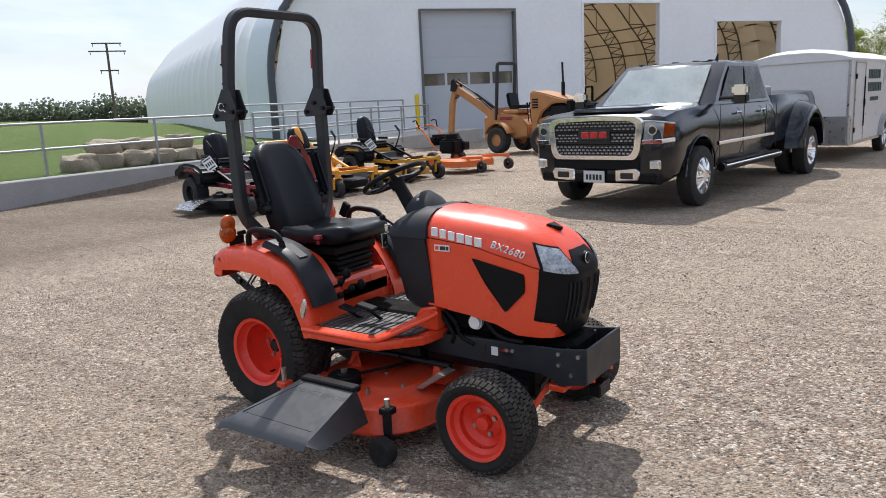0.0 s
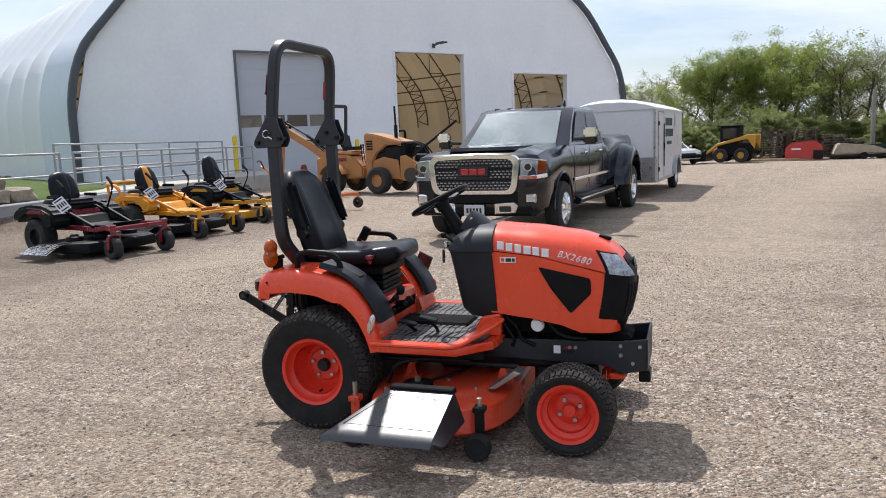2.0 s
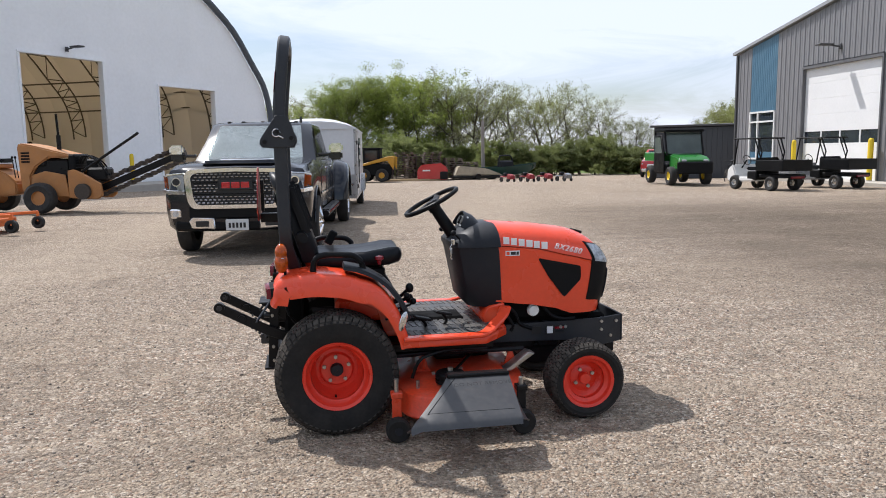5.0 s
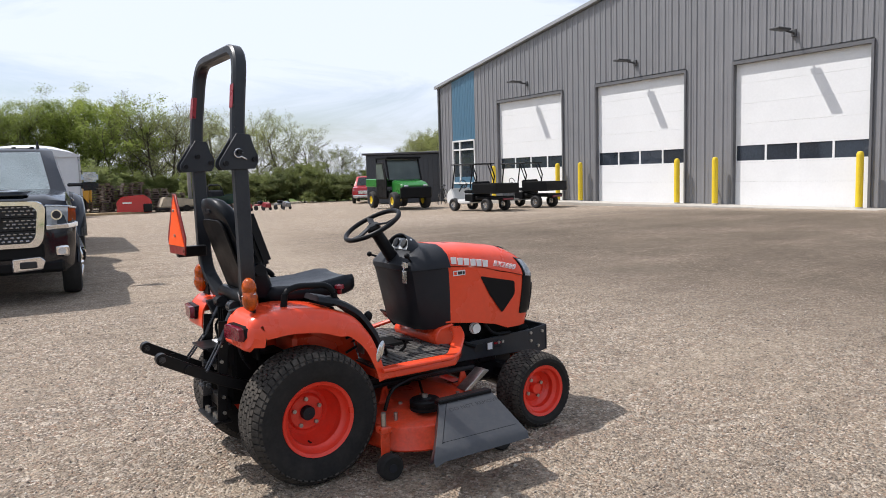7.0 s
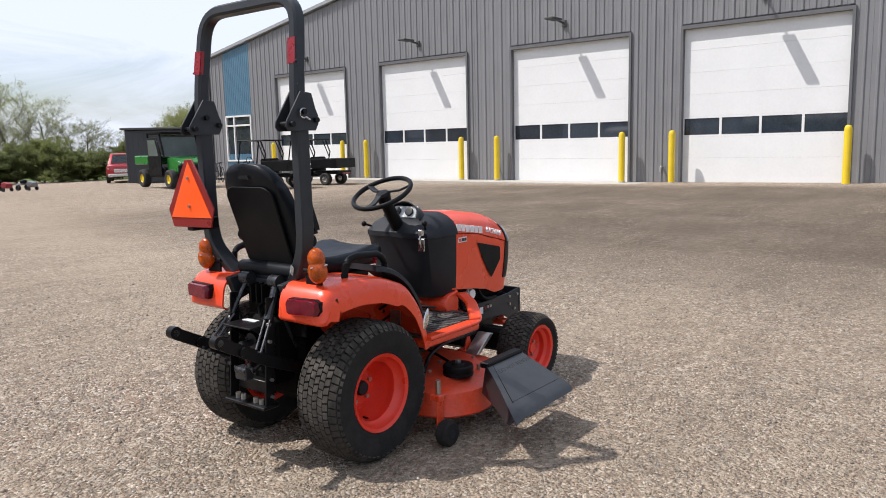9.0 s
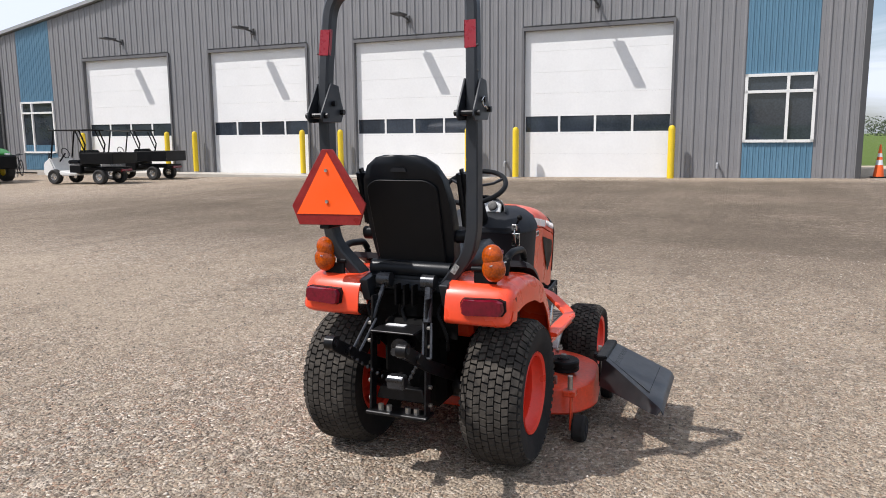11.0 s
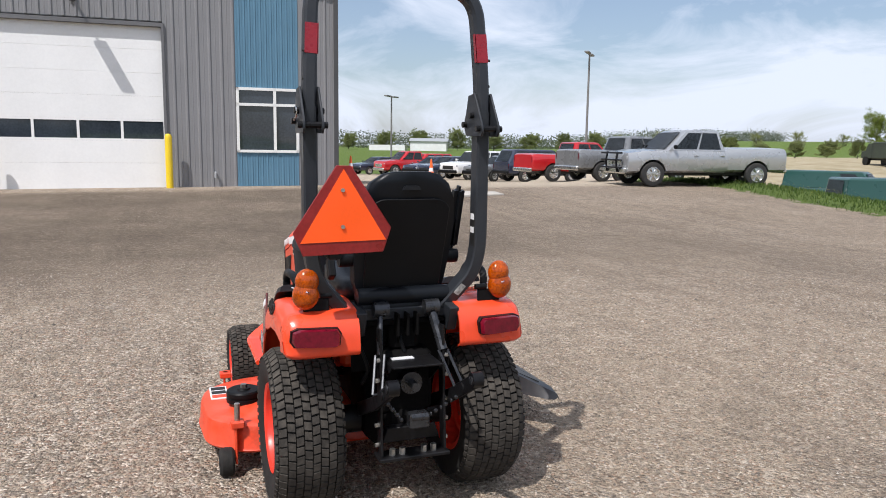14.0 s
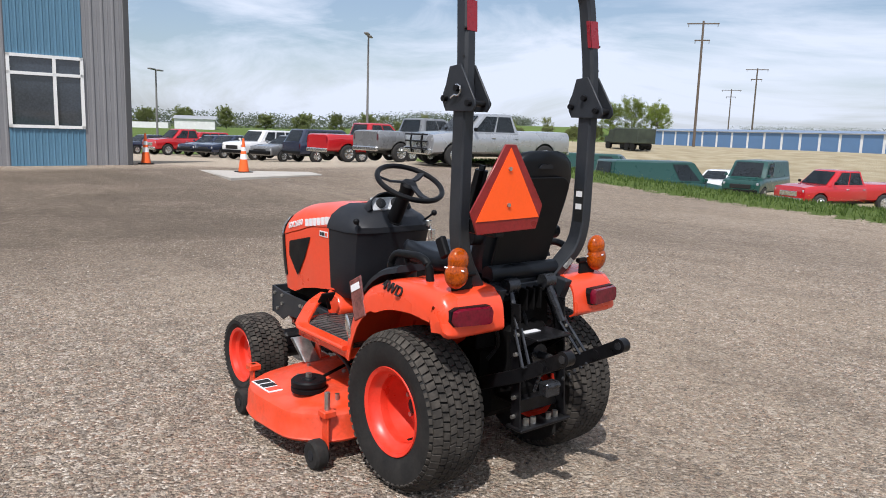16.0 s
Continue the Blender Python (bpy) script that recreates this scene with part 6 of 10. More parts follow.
TANG = glass_mat("tan_window", (0.10, 0.085, 0.06))
for k in range(4):
    bm = bm_new()
    box(bm, (d0 + 0.06 + (d1 - d0 - 0.12) * (k + 0.5) / 4, 0.225, (za + zb_) / 2), ((d1 - d0 - 0.12) / 4 - 0.12, 0.012, 0.53))
    part("pane", bm, TANG, sec, smooth=False)
for d0, d1, dt in WD:
    bm = bm_new()
    for ss in (d0, d1):
        box(bm, (ss, 0.10, dt / 2 - 0.3), (0.10, 0.34, dt + 0.6))
    box(bm, ((d0 + d1) / 2, 0.10, dt + 0.06), (d1 - d0 + 0.1, 0.34, 0.10))
    part("door_frame", bm, DOORTRIM if d0 < 0 else MEMB, hoop, smooth=False)
hl_ = wall_lamp(HOOP @ pose(5.5, -0.05, 6.35, 0, 0, 90))
hl_["label"] = "dark outreach floodlight over the open doorway"
for s in (-5.6, 0.3, 2.6, 8.0):
    p = HOOP @ Vector((s, -0.9, 0))
    copy_thing(bol0, pose(p.x, p.y, ground_z(p.x, p.y) + (0.35 if s < 0 else 0.2)))
bm = bm_new()
plate(bm, [(-12, -0.1), (21, -0.1), (21, -3.2), (-9, -3.2)], "z", -0.4, 0.15, 0.01)
sl = finish("concrete_slab", bm, CONCRETE, smooth=False)
sl.matrix_world = HOOP
tagged(sl, "pale concrete strip along the hoop building", "pavement", kind="structure")

# ---- retaining wall, railing, boulders ----
bm = bm_new()
rings = []
for i in range(40):
    y = -26 + i * 1.0
    x = wall_x(y)
    zt = 0.52
    rings.append([(x + 0.02, y, -0.3), (x + 0.02, y, zt - 0.02), (x, y, zt), (x - 0.30, y, zt), (x - 0.32, y, -0.3)])
skin(bm, rings, caps=True)
bmesh.ops.recalc_face_normals(bm, faces=bm.faces[:])
rw = finish("retaining_wall", bm, mat("grey_concrete", (0.33, 0.325, 0.32), rough=0.9, var=0.15, scale=1.5, fine=40, bump=0.3), smooth=False)
tagged(rw, "low grey poured concrete retaining wall", "wall", kind="structure")
RAILM = mat("galvanised_rail", (0.36, 0.37, 0.37), rough=0.45, metal=0.7, var=0.1, bump=0.05)


def railing(pts, n_rails, base, top, label):
    r = thing("metal_railing", Matrix(), label, "railing", "railings")
    for p in pts:
        bm = bm_new()
        cyl(bm, (p[0], p[1], p[2] + base), (p[0], p[1], p[2] + top), 0.032, seg=10)
        part("post", bm, RAILM, r)
    for k in range(n_rails):
        bm = bm_new()
        zz = top - 0.02 - k * (top - base) / n_rails * 0.95
        rod(bm, [(p[0], p[1], p[2] + zz) for p in pts], 0.026, 8)
        part("rail", bm, RAILM, r)
    return r


railing([(wall_x(y) - 0.5, y, 0.5) for y in (-9, -6.2, -3.4, -0.6, 2.2, 5.0, 7.8, 10.6)], 2, 0.0, 1.12, "galvanised two-rail fence behind the low concrete wall")
railing([(wall_x(y) - 0.25, y, 0.35) for y in (10.8, 12.6, 14.4, 16.2, 18, 19.8)], 3, 0.0, 1.28, "galvanised handrail along the concrete ramp")
railing([(-14.6 - 0.25 * k, 12.0 + 1.9 * k, 0.6) for k in range(6)], 3, 0.0, 1.28, "galvanised handrail on the ramp's far side")
bm = bm_new()
plate(bm, [(-12.9, 11.2), (-14.4, 11.2), (-16.5, 24), (-13.6, 24)], "z", -0.3, 0.55, 0.02)
tagged(finish("concrete_ramp", bm, CONCRETE, smooth=False), "pale concrete ramp beside the hoop building", "ramp", kind="structure")
ROCK = mat("tan_boulder", (0.30, 0.255, 0.185), rough=0.9, var=0.3, scale=3, fine=30, bump=0.6, bump_dist=0.02)
rr_ = random.Random(5)


def boulder(x, y, z, s):
    bm = bm_new()
    bmesh.ops.create_icosphere(bm, subdivisions=3, radius=1.0)
    sx, sy, sz = s * rr_.uniform(0.8, 1.0), s * rr_.uniform(1.0, 1.5), s * rr_.uniform(0.55, 0.75)
    off = Vector((rr_.uniform(0, 50), 0, 0))
    for v in bm.verts:
        p = v.co.copy()
        q = Vector([math.copysign(abs(c) ** 0.5, c) for c in p])
        k = 1 + 0.30 * noise.noise(p * 1.6 + off) + 0.10 * noise.noise(p * 5.0 + off)
        v.co = Vector((q.x * sx * k, q.y * sy * k, q.z * sz * k))
    o = finish("boulder", bm, ROCK, angle=60)
    o.matrix_world = pose(x, y, z, 0, rr_.uniform(-8, 8), rr_.uniform(-25, 25))
    return tagged(o, "rough tan landscaping boulder behind the wall", "boulder", "landscaping boulders")


for i in range(6):
    boulder(wall_x(6) - 0.85 - 0.08 * (i % 2), 6.0 + i * 0.66, 0.66, 0.30)
for i in range(4):
    boulder(wall_x(6) - 1.05 - 0.06 * (i % 3), 6.7 + i * 0.68, 0.98 + 0.03 * (i % 2), 0.25)

# ---- vehicles ----
CARBLACK = mat("black_car_paint", (0.004, 0.0055, 0.010), rough=0.16, var=0.1, scale=2, bump=0.0, coat=0.3, dust=0.0, rvar=0.03, spec=0.4)
CARRED = mat("red_car_paint", (0.45, 0.012, 0.016), rough=0.22, var=0.06, scale=2, bump=0.0, coat=0.7, rvar=0.05)
CARSILVER = mat("silver_car_paint", (0.40, 0.41, 0.42), rough=0.28, metal=0.5, var=0.05, scale=2, bump=0.0, coat=0.6, rvar=0.05)
CARWHITE = mat("white_car_paint", (0.72, 0.72, 0.72), rough=0.25, var=0.04, scale=2, bump=0.0, coat=0.6, rvar=0.05)
CARGREY = mat("grey_car_paint", (0.20, 0.205, 0.21), rough=0.28, metal=0.3, var=0.05, scale=2, bump=0.0, coat=0.6, rvar=0.05)
CARBLUE = mat("dark_blue_car_paint", (0.018, 0.025, 0.05), rough=0.2, var=0.05, scale=2, bump=0.0, coat=0.7, rvar=0.05)
CARGREEN = mat("dark_green_car_paint", (0.008, 0.055, 0.045), rough=0.3, var=0.06, scale=2, bump=0.0, coat=0.5, rvar=0.05)
CARGLASS = glass_mat("car_glass", (0.025, 0.032, 0.036), rough=0.04)
WSHIELD = mat("windscreen_glass", (0.56, 0.61, 0.60), rough=0.05, metal=0.85, var=0.06, scale=0.8, fine=3, bump=0.0, coat=0.6, spec=1.0, rvar=0.02)
GRILLEC = mat("smoked_chrome", (0.34, 0.34, 0.36), rough=0.18, metal=1.0, var=0.06, scale=10, bump=0.0, rvar=0.05)
CHROMEB = mat("chrome", (0.78, 0.78, 0.78), rough=0.10, metal=1.0, var=0.06, scale=10, bump=0.0, rvar=0.05)
HEADL = mat("headlamp", (0.50, 0.52, 0.54), rough=0.1, metal=0.4, var=0.3, scale=18, bump=0.1, coat=0.7)
PLATEM = mat("number_plate", (0.55, 0.56, 0.55), rough=0.5, var=0.06, bump=0.05)
TYREF = mat("car_tyre", (0.018, 0.018, 0.018), rough=0.85, var=0.2, scale=8, bump=0.3, dust=0.25, dust_color=(0.2, 0.18, 0.15))


def road_wheel(parent, c, r, w, sgn, rim_mat=CHROMEB, proud=0.0, spokes=8):
    wh = new("wheel")
    wh.parent = parent
    bm = bm_new()
    h = w / 2
    lathe(bm, [(r * 0.60, -h), (r * 0.86, -h), (r * 0.97, -h * 0.85), (r, -h * 0.5), (r, h * 0.5), (r * 0.97, h * 0.85), (r * 0.86, h), (r * 0.60, h * 0.96)], c, seg=32)
    part("tyre", bm, TYREF, wh)
    bm = bm_new()
    lathe(bm, [(r * 0.62, h * 0.95), (r * 0.58, h * 0.98), (r * 0.54, h * 0.5), (r * 0.30, h * 0.55 + proud), (r * 0.20, h * 0.6 + proud), (0.001, h * 0.6 + proud)], c, seg=32, sgn=sgn)
    for i in range(spokes):
        a = 2 * math.pi * i / spokes
        p = (c[0] + r * 0.22 * math.cos(a), c[1] + sgn * (h * 0.62 + proud), c[2] + r * 0.22 * math.sin(a))
        q = (c[0] + r * 0.56 * math.cos(a), c[1] + sgn * (h * 0.82), c[2] + r * 0.56 * math.sin(a))
        rod(bm, [p, q], r * 0.055, 6)
    part("rim", bm, rim_mat, wh)
    return wh


def body_loft(stations, crown=0.03, arches=()):
    """Stations (x, half width, z bottom, z top); a rounded hull with round notches (x, radius, z) for the wheels."""
    xs = {round(s[0], 3) for s in stations}
    for xa, ra, za in arches:
        xs |= {round(xa + ra * math.cos(math.pi * i / 16), 3) for i in range(17)}
        xs |= {round(xa + ra + 0.012, 3), round(xa - ra - 0.012, 3)}
    xs = sorted((x for x in xs if stations[-1][0] <= x <= stations[0][0]), reverse=True)
    bm = bm_new()
    rings = []
    for x in xs:
        for p, q in zip(stations, stations[1:]):
            if q[0] <= x <= p[0]:
                f = (p[0] - x) / (p[0] - q[0])
                w, zb, zt = (p[i] + (q[i] - p[i]) * f for i in (1, 2, 3))
                break
        lift = max([za + math.sqrt(max(0.0, ra * ra - (x - xa) ** 2)) for xa, ra, za in arches if abs(x - xa) <= ra + 0.002] or [-9])
        h = zt - zb
        ring = [(0, zb), (w * 0.86, zb), (w * 0.965, zb + h * 0.10), (w * 0.992, zb + h * 0.30), (w, zb + h * 0.56), (w * 0.994, zb + h * 0.70), (w * 0.965, zb + h * 0.88), (w * 0.915, zt - h * 0.01), (w * 0.7, zt + crown * 0.6), (0, zt + crown)]
        ring = [(y, max(z, lift)) for y, z in ring]
        rings.append([(x, 0, ring[0][1])] + [(x, y, z) for y, z in ring[1:]] + [(x, -y, z) for y, z in reversed(ring[1:-1])])
    skin(bm, rings, caps=True)
    bmesh.ops.recalc_face_normals(bm, faces=bm.faces[:])
    return bm


def quad_plate(pts, thick=0.012):
    bm = bm_new()
    vs = [bm.verts.new(p) for p in pts]
    bm.faces.new(vs)
    bmesh.ops.solidify(bm, geom=bm.faces[:], thickness=thick)
    return bm


def cabin(parent, paint, xb0, xt0, xt1, xb1, zb, zt, wb, wt, n_side=2, ws_mat=None, span=0.90):
    """A glasshouse: roof, pillars and panes. x runs from the windscreen foot back to the rear foot."""
    bm = bm_new()
    rings = []
    for f, ins in ((0, 0), (0.5, 0.012), (0.93, 0.0), (1.0, 0.06)):
        z = zb + (zt - zb) * f
        x0, x1 = xb0 + (xt0 - xb0) * f - ins, xb1 + (xt1 - xb1) * f + ins
        w = wb + (wt - wb) * f - ins
        rings.append([(x0 - 0.10, w, z), (x0, w * 0.75, z), (x0 + 0.03, 0, z), (x0, -w * 0.75, z), (x0 - 0.10, -w, z), (x1 + 0.06, -w, z), (x1, -w * 0.8, z), (x1, w * 0.8, z), (x1 + 0.06, w, z)])
    skin(bm, rings, caps=True)
    bmesh.ops.recalc_face_normals(bm, faces=bm.faces[:])
    cab = part("cab", bm, paint, parent, angle=40)

    def pt(f, g, s):
        z = zb + (zt - zb) * f
        x0, x1 = xb0 + (xt0 - xb0) * f - 0.10, xb1 + (xt1 - xb1) * f + 0.06
        w = wb + (wt - wb) * f + 0.012
        return (x0 + (x1 - x0) * g, s * w, z)
    for s in (-1, 1):
        for k in range(n_side):
            g0, g1 = 0.05 + span * k / n_side + 0.02, 0.05 + span * (k + 1) / n_side - 0.02
            bm = quad_plate([pt(0.08, g0, s), pt(0.08, g1, s), pt(0.86, g1, s), pt(0.86, g0 + (0.03 if k == 0 else 0), s)])
            part("side_window", bm, CARGLASS, cab, smooth=False)

    def fr(f, u, front):
        z = zb + (zt - zb) * f
        x = (xb0 + (xt0 - xb0) * f) if front else (xb1 + (xt1 - xb1) * f)
        w = (wb + (wt - wb) * f)
        return (x + (0.045 - 0.02 * abs(u) if front else -0.015), u * w * (0.80 if front else 0.74), z)
    for front in (True, False):
        bm = bm_new()
        rows = [[fr(f, u, front) for u in (-1, -0.5, 0, 0.5, 1)] for f in (0.07, 0.9)]
        skin(bm, rows, close=False)
        bmesh.ops.solidify(bm, geom=bm.faces[:], thickness=0.01)
        part("windscreen" if front else "rear_window", bm, ws_mat if (front and ws_mat) else CARGLASS, cab)
    return cab


def build_duty_truck(m):
    t = thing("pickup_truck", m, "black dual-rear-wheel pickup truck with chrome grille", "truck")
    st = [(1.06, 0.70, 0.50, 0.92), (1.03, 0.90, 0.42, 1.12), (0.93, 0.985, 0.38, 1.24), (0.6, 1.0, 0.42, 1.30), (0.0, 1.005, 0.62, 1.335), (-0.62, 1.01, 0.50, 1.36), (-1.6, 1.012, 0.46, 1.34), (-2.95, 1.012, 0.48, 1.34), (-3.02, 1.0, 0.55, 1.36), (-3.06, 1.0, 0.55, 1.42), (-4.2, 1.0, 0.6, 1.43), (-5.35, 1.0, 0.55, 1.45), (-5.45, 0.97, 0.55, 1.40)]
    part("body", body_loft(st, arches=((0.0, 0.50, 0.44), (-4.40, 0.53, 0.46))), CARBLACK, t, angle=40)
    bm = bm_new()
    box(bm, (-2.2, 0, 0.66), (6.2, 1.30, 0.56), 0.05)
    part("underbody", bm, INK, t)
    cabin(t, CARBLACK, -0.45, -1.28, -2.72, -2.98, 1.33, 1.96, 0.945, 0.80, 2, WSHIELD)
    bm = bm_new()
    for x, y in ((-1.42, 0), (-1.42, 0.32), (-1.42, -0.32), (-1.42, 0.55), (-1.42, -0.55)):
        box(bm, (x, y, 1.965), (0.14, 0.06, 0.03), 0.008)
    box(bm, (-1.42, 0.1, 1.955), (0.2, 0.9, 0.015), 0.004)
    part("roof_marker_lamps", bm, BLACKPL, t)
    # hood with centre bulge and scoop
    bm = bm_new()
    plate(bm, [(0.85, 0.50), (-0.40, 0.62), (-0.40, -0.62), (0.85, -0.50)], "z", 1.27, 1.358, 0.04, 3)
    part("hood_bulge", bm, CARBLACK, t, angle=50)
    bm = bm_new()
    plate(bm, [(0.52, 0.30), (0.16, 0.40), (0.16, -0.40), (0.52, -0.30)], "z", 1.345, 1.374, 0.012)
    sc = part("hood_scoop", bm, CHROMEB, t)
    bm = bm_new()
    plate(bm, [(0.47, 0.24), (0.24, 0.32), (0.24, -0.32), (0.47, -0.24)], "z", 1.35, 1.379, 0.004)
    part("scoop_mouth", bm, INK, sc)
    # grille
    g = new("grille")
    g.parent = t
    bm = bm_new()
    ring = fillet([(0.0, 0.70), (0.60, 0.70), (0.66, 0.80), (0.70, 1.18), (0.62, 1.245), (0.0, 1.265)], 0.06, 4)
    o = [(p.x, p.y) for p in [Vector((q[0], q[1])) for q in ring]]
    loop = [(-y, z) for y, z in o] + [(y, z) for y, z in reversed(o)]
    cz = 0.985
    outer = [(1.05, y, z) for y, z in loop]
    outer2 = [(1.105, y * 0.985, cz + (z - cz) * 0.98) for y, z in loop]
    inner2 = [(1.105, y * 0.86, cz + (z - cz) * 0.80) for y, z in loop]
    inner = [(1.06, y * 0.85, cz + (z - cz) * 0.78) for y, z in loop]
    skin(bm, [outer, outer2, inner2, inner])
    bmesh.ops.recalc_face_normals(bm, faces=bm.faces[:])
    part("grille_surround", bm, CHROMEB, g, "chrome grille surround", angle=40)
    bm = bm_new()
    plate(bm, [(y * 0.86, cz + (z - cz) * 0.8) for y, z in loop], "x", 1.055, 1.066)
    part("grille_backing", bm, INK, g, smooth=False)
    for row_k, z in enumerate((0.785, 0.826, 0.867, 0.942, 0.983, 1.024, 1.095, 1.136, 1.177)):
        for k in range(19):
            y = -0.565 + k * 0.0615 + (0.031 if row_k % 2 else 0)
            if abs(y) < 0.25 and 0.94 < z < 1.12:
                continue
            if abs(y) > 0.58:
                continue
            bm = bm_new()
            box(bm, (1.078, y, z), (0.02, 0.047, 0.024), 0.007)
            part("grille_bar", bm, GRILLEC, g)
    for z in (0.905, 1.060):
        bm = bm_new()
        box(bm, (1.076, 0, z), (0.02, 1.14, 0.014))
        part("grille_bar", bm, BLACKPL, g, smooth=False)
    bm = bm_new()
    box(bm, (1.088, 0, 1.025), (0.02, 0.46, 0.14), 0.01)
    bd = part("badge_plate", bm, INK, g)
    for k in range(3):
        bm = bm_new()
        box(bm, (1.10, -0.13 + k * 0.13, 1.025), (0.016, 0.115, 0.085), 0.012)
        part("badge_block", bm, CARRED, bd)
    for s in (-1, 1):
        hl = new("headlight")
        hl.parent = t
        bm = quad_plate([(1.075, s * 0.69, 0.955), (1.005, s * 0.915, 0.965), (0.995, s * 0.93, 1.16), (1.06, s * 0.70, 1.185)], 0.03)
        part("headlight_lens", bm, HEADL, hl, smooth=False)
        bm = quad_plate([(1.006, s * 0.917, 0.985), (0.885, s * 1.005, 0.995), (0.875, s * 1.01, 1.135), (0.998, s * 0.93, 1.15)], 0.025)
        part("turn_signal", bm, AMBER, hl, smooth=False)
        bm = bm_new()
        sweep(bm, [(1.09, s * 0.68, 0.93), (1.02, s * 0.91, 0.935), (0.88, s * 1.012, 0.95)], rect(0.055, 0.03, 0.2), side=(0, 0, 1))
        sweep(bm, [(1.07, s * 0.69, 1.19), (1.0, s * 0.93, 1.17), (0.875, s * 1.01, 1.145)], rect(0.02, 0.025, 0.2), side=(0, 0, 1))
        part("headlight_trim", bm, CHROMEB, hl)
        for yy, rr, mt in ((0.80, 0.062, CHROMEB), (0.80, 0.046, INK)):
            bm = bm_new()
            xx = 1.055 if mt is CHROMEB else 1.066
            cyl(bm, (xx - 0.02, s * yy, 1.075), (xx + 0.004, s * yy, 1.075), rr, seg=18)
            part("projector", bm, mt, hl)
        bm = bm_new()
        box(bm, (1.035, s * 0.83, 0.64), (0.05, 0.16, 0.13), 0.02)
        fg = part("fog_lamp", bm, CHROMEB, t)
        bm = bm_new()
        cyl(bm, (1.05, s * 0.83, 0.64), (1.067, s * 0.83, 0.64), 0.042, seg=18)
        part("fog_lens", bm, HEADL, fg)
        bm = bm_new()
        plate(bm, [(s * 0.30, 0.42), (s * 0.62, 0.44), (s * 0.66, 0.54), (s * 0.60, 0.60), (s * 0.30, 0.58)], "x", 1.03, 1.10, 0.015)
        bc = part("bumper_bar", bm, CHROMEB, t)
        bm = bm_new()
        box(bm, (1.10, s * 0.47, 0.50), (0.02, 0.18, 0.08), 0.01)
        hk = part("tow_hook_recess", bm, INK, bc)
        # mirror
        mr_ = new("mirror")
        mr_.parent = t
        bm = bm_new()
        box(bm, (-0.72, s * 1.08, 1.42), (0.10, 0.24, 0.05), 0.015)
        box(bm, (-0.72, s * 1.24, 1.40), (0.12, 0.22, 0.14), 0.03, None, 2)
        part("mirror_base", bm, CARBLACK, mr_)
        bm = bm_new()
        box(bm, (-0.70, s * 1.25, 1.52), (0.13, 0.22, 0.14), 0.03, None, 2)
        part("mirror_cap", bm, CHROMEB, mr_)
        # doors: handles, shut lines, trim
        for x in (-1.32, -2.35):
            bm = bm_new()
            box(bm, (x, s * 1.02, 1.20), (0.19, 0.03, 0.035), 0.012)
            part("door_handle", bm, CHROMEB, t)
        for x in (-0.62, -1.55, -2.55, -3.04):
            bm = bm_new()
            box(bm, (x, s * 1.012, 0.95), (0.010, 0.006, 0.72))
            part("shut_line", bm, INK, t, smooth=False)
        bm = bm_new()
        box(bm, (-1.75, s * 1.018, 0.80), (2.35, 0.02, 0.05), 0.008)
        part("door_moulding", bm, CHROMEB, t)
        bm = bm_new()
        rod(bm, [(-0.55, s * 1.06, 0.47), (-3.05, s * 1.06, 0.47)], 0.06, 10, )
        box(bm, (-1.8, s * 1.05, 0.53), (2.3, 0.12, 0.015), 0.004)
        part("running_board", bm, STEELBLK, t)
        bm = bm_new()
        rod(bm, [(-0.6, s * 1.112, 0.49), (-3.0, s * 1.112, 0.49)], 0.02, 8)
        part("step_trim", bm, CHROMEB, t)
        # arch lip and wheels
        bm = bm_new()
        rod(bm, [(0.505 * math.cos(a), s * 1.004, 0.44 + 0.505 * math.sin(a)) for a in [math.pi * i / 20 for i in range(21)]], 0.016, 6)
        part("arch_lip", bm, CARBLACK, t)
        road_wheel(t, (0.0, s * 0.925, 0.405), 0.405, 0.23, s, CHROMEB, 0.06)
        road_wheel(t, (-4.40, s * 0.80, 0.42), 0.42, 0.23, s, CHROMEB)
        road_wheel(t, (-4.40, s * 1.10, 0.42), 0.42, 0.23, s, CHROMEB, -0.06)
        # dual-wheel flare
        bm = bm_new()
        rings = []
        for i in range(17):
            a = math.pi * (i / 16)
            ca, sa = math.cos(a), math.sin(a)
            rings.append([(-4.40 + ca * q, s * yy, 0.50 + sa * q * 1.02) for q, yy in ((0.78, 0.98), (0.76, 1.10), (0.70, 1.21), (0.62, 1.255), (0.55, 1.255), (0.55, 0.98))])
        skin(bm, rings)
        bmesh.ops.recalc_face_normals(bm, faces=bm.faces[:])
        part("fender_flare", bm, CARBLACK, t, angle=50)
    bm = bm_new()
    box(bm, (1.055, 0, 0.66), (0.05, 1.30, 0.20), 0.03)
    box(bm, (1.04, 0, 0.47), (0.06, 1.7, 0.14), 0.03)
    part("lower_fascia", bm, BLACKPL, t)
    bm = bm_new()
    box(bm, (1.10, 0, 0.48), (0.012, 0.31, 0.155), 0.004)
    pl = part("number_plate", bm, PLATEM, t)
    for k in range(5):
        bm = bm_new()
        box(bm, (1.108, -0.10 + k * 0.05, 0.475), (0.006, 0.030, 0.07))
        part("plate_bar", bm, INK, pl, smooth=False)
    bm = bm_new()
    box(bm, (-3.35, 0, 1.48), (0.5, 1.5, 0.18), 0.03)
    part("bed_toolbox", bm, ROOFM, t)
    bm = bm_new()
    cyl(bm, (-1.45, 0.62, 1.95), (-1.5, 0.62, 2.06), 0.03, 0.01, 8)
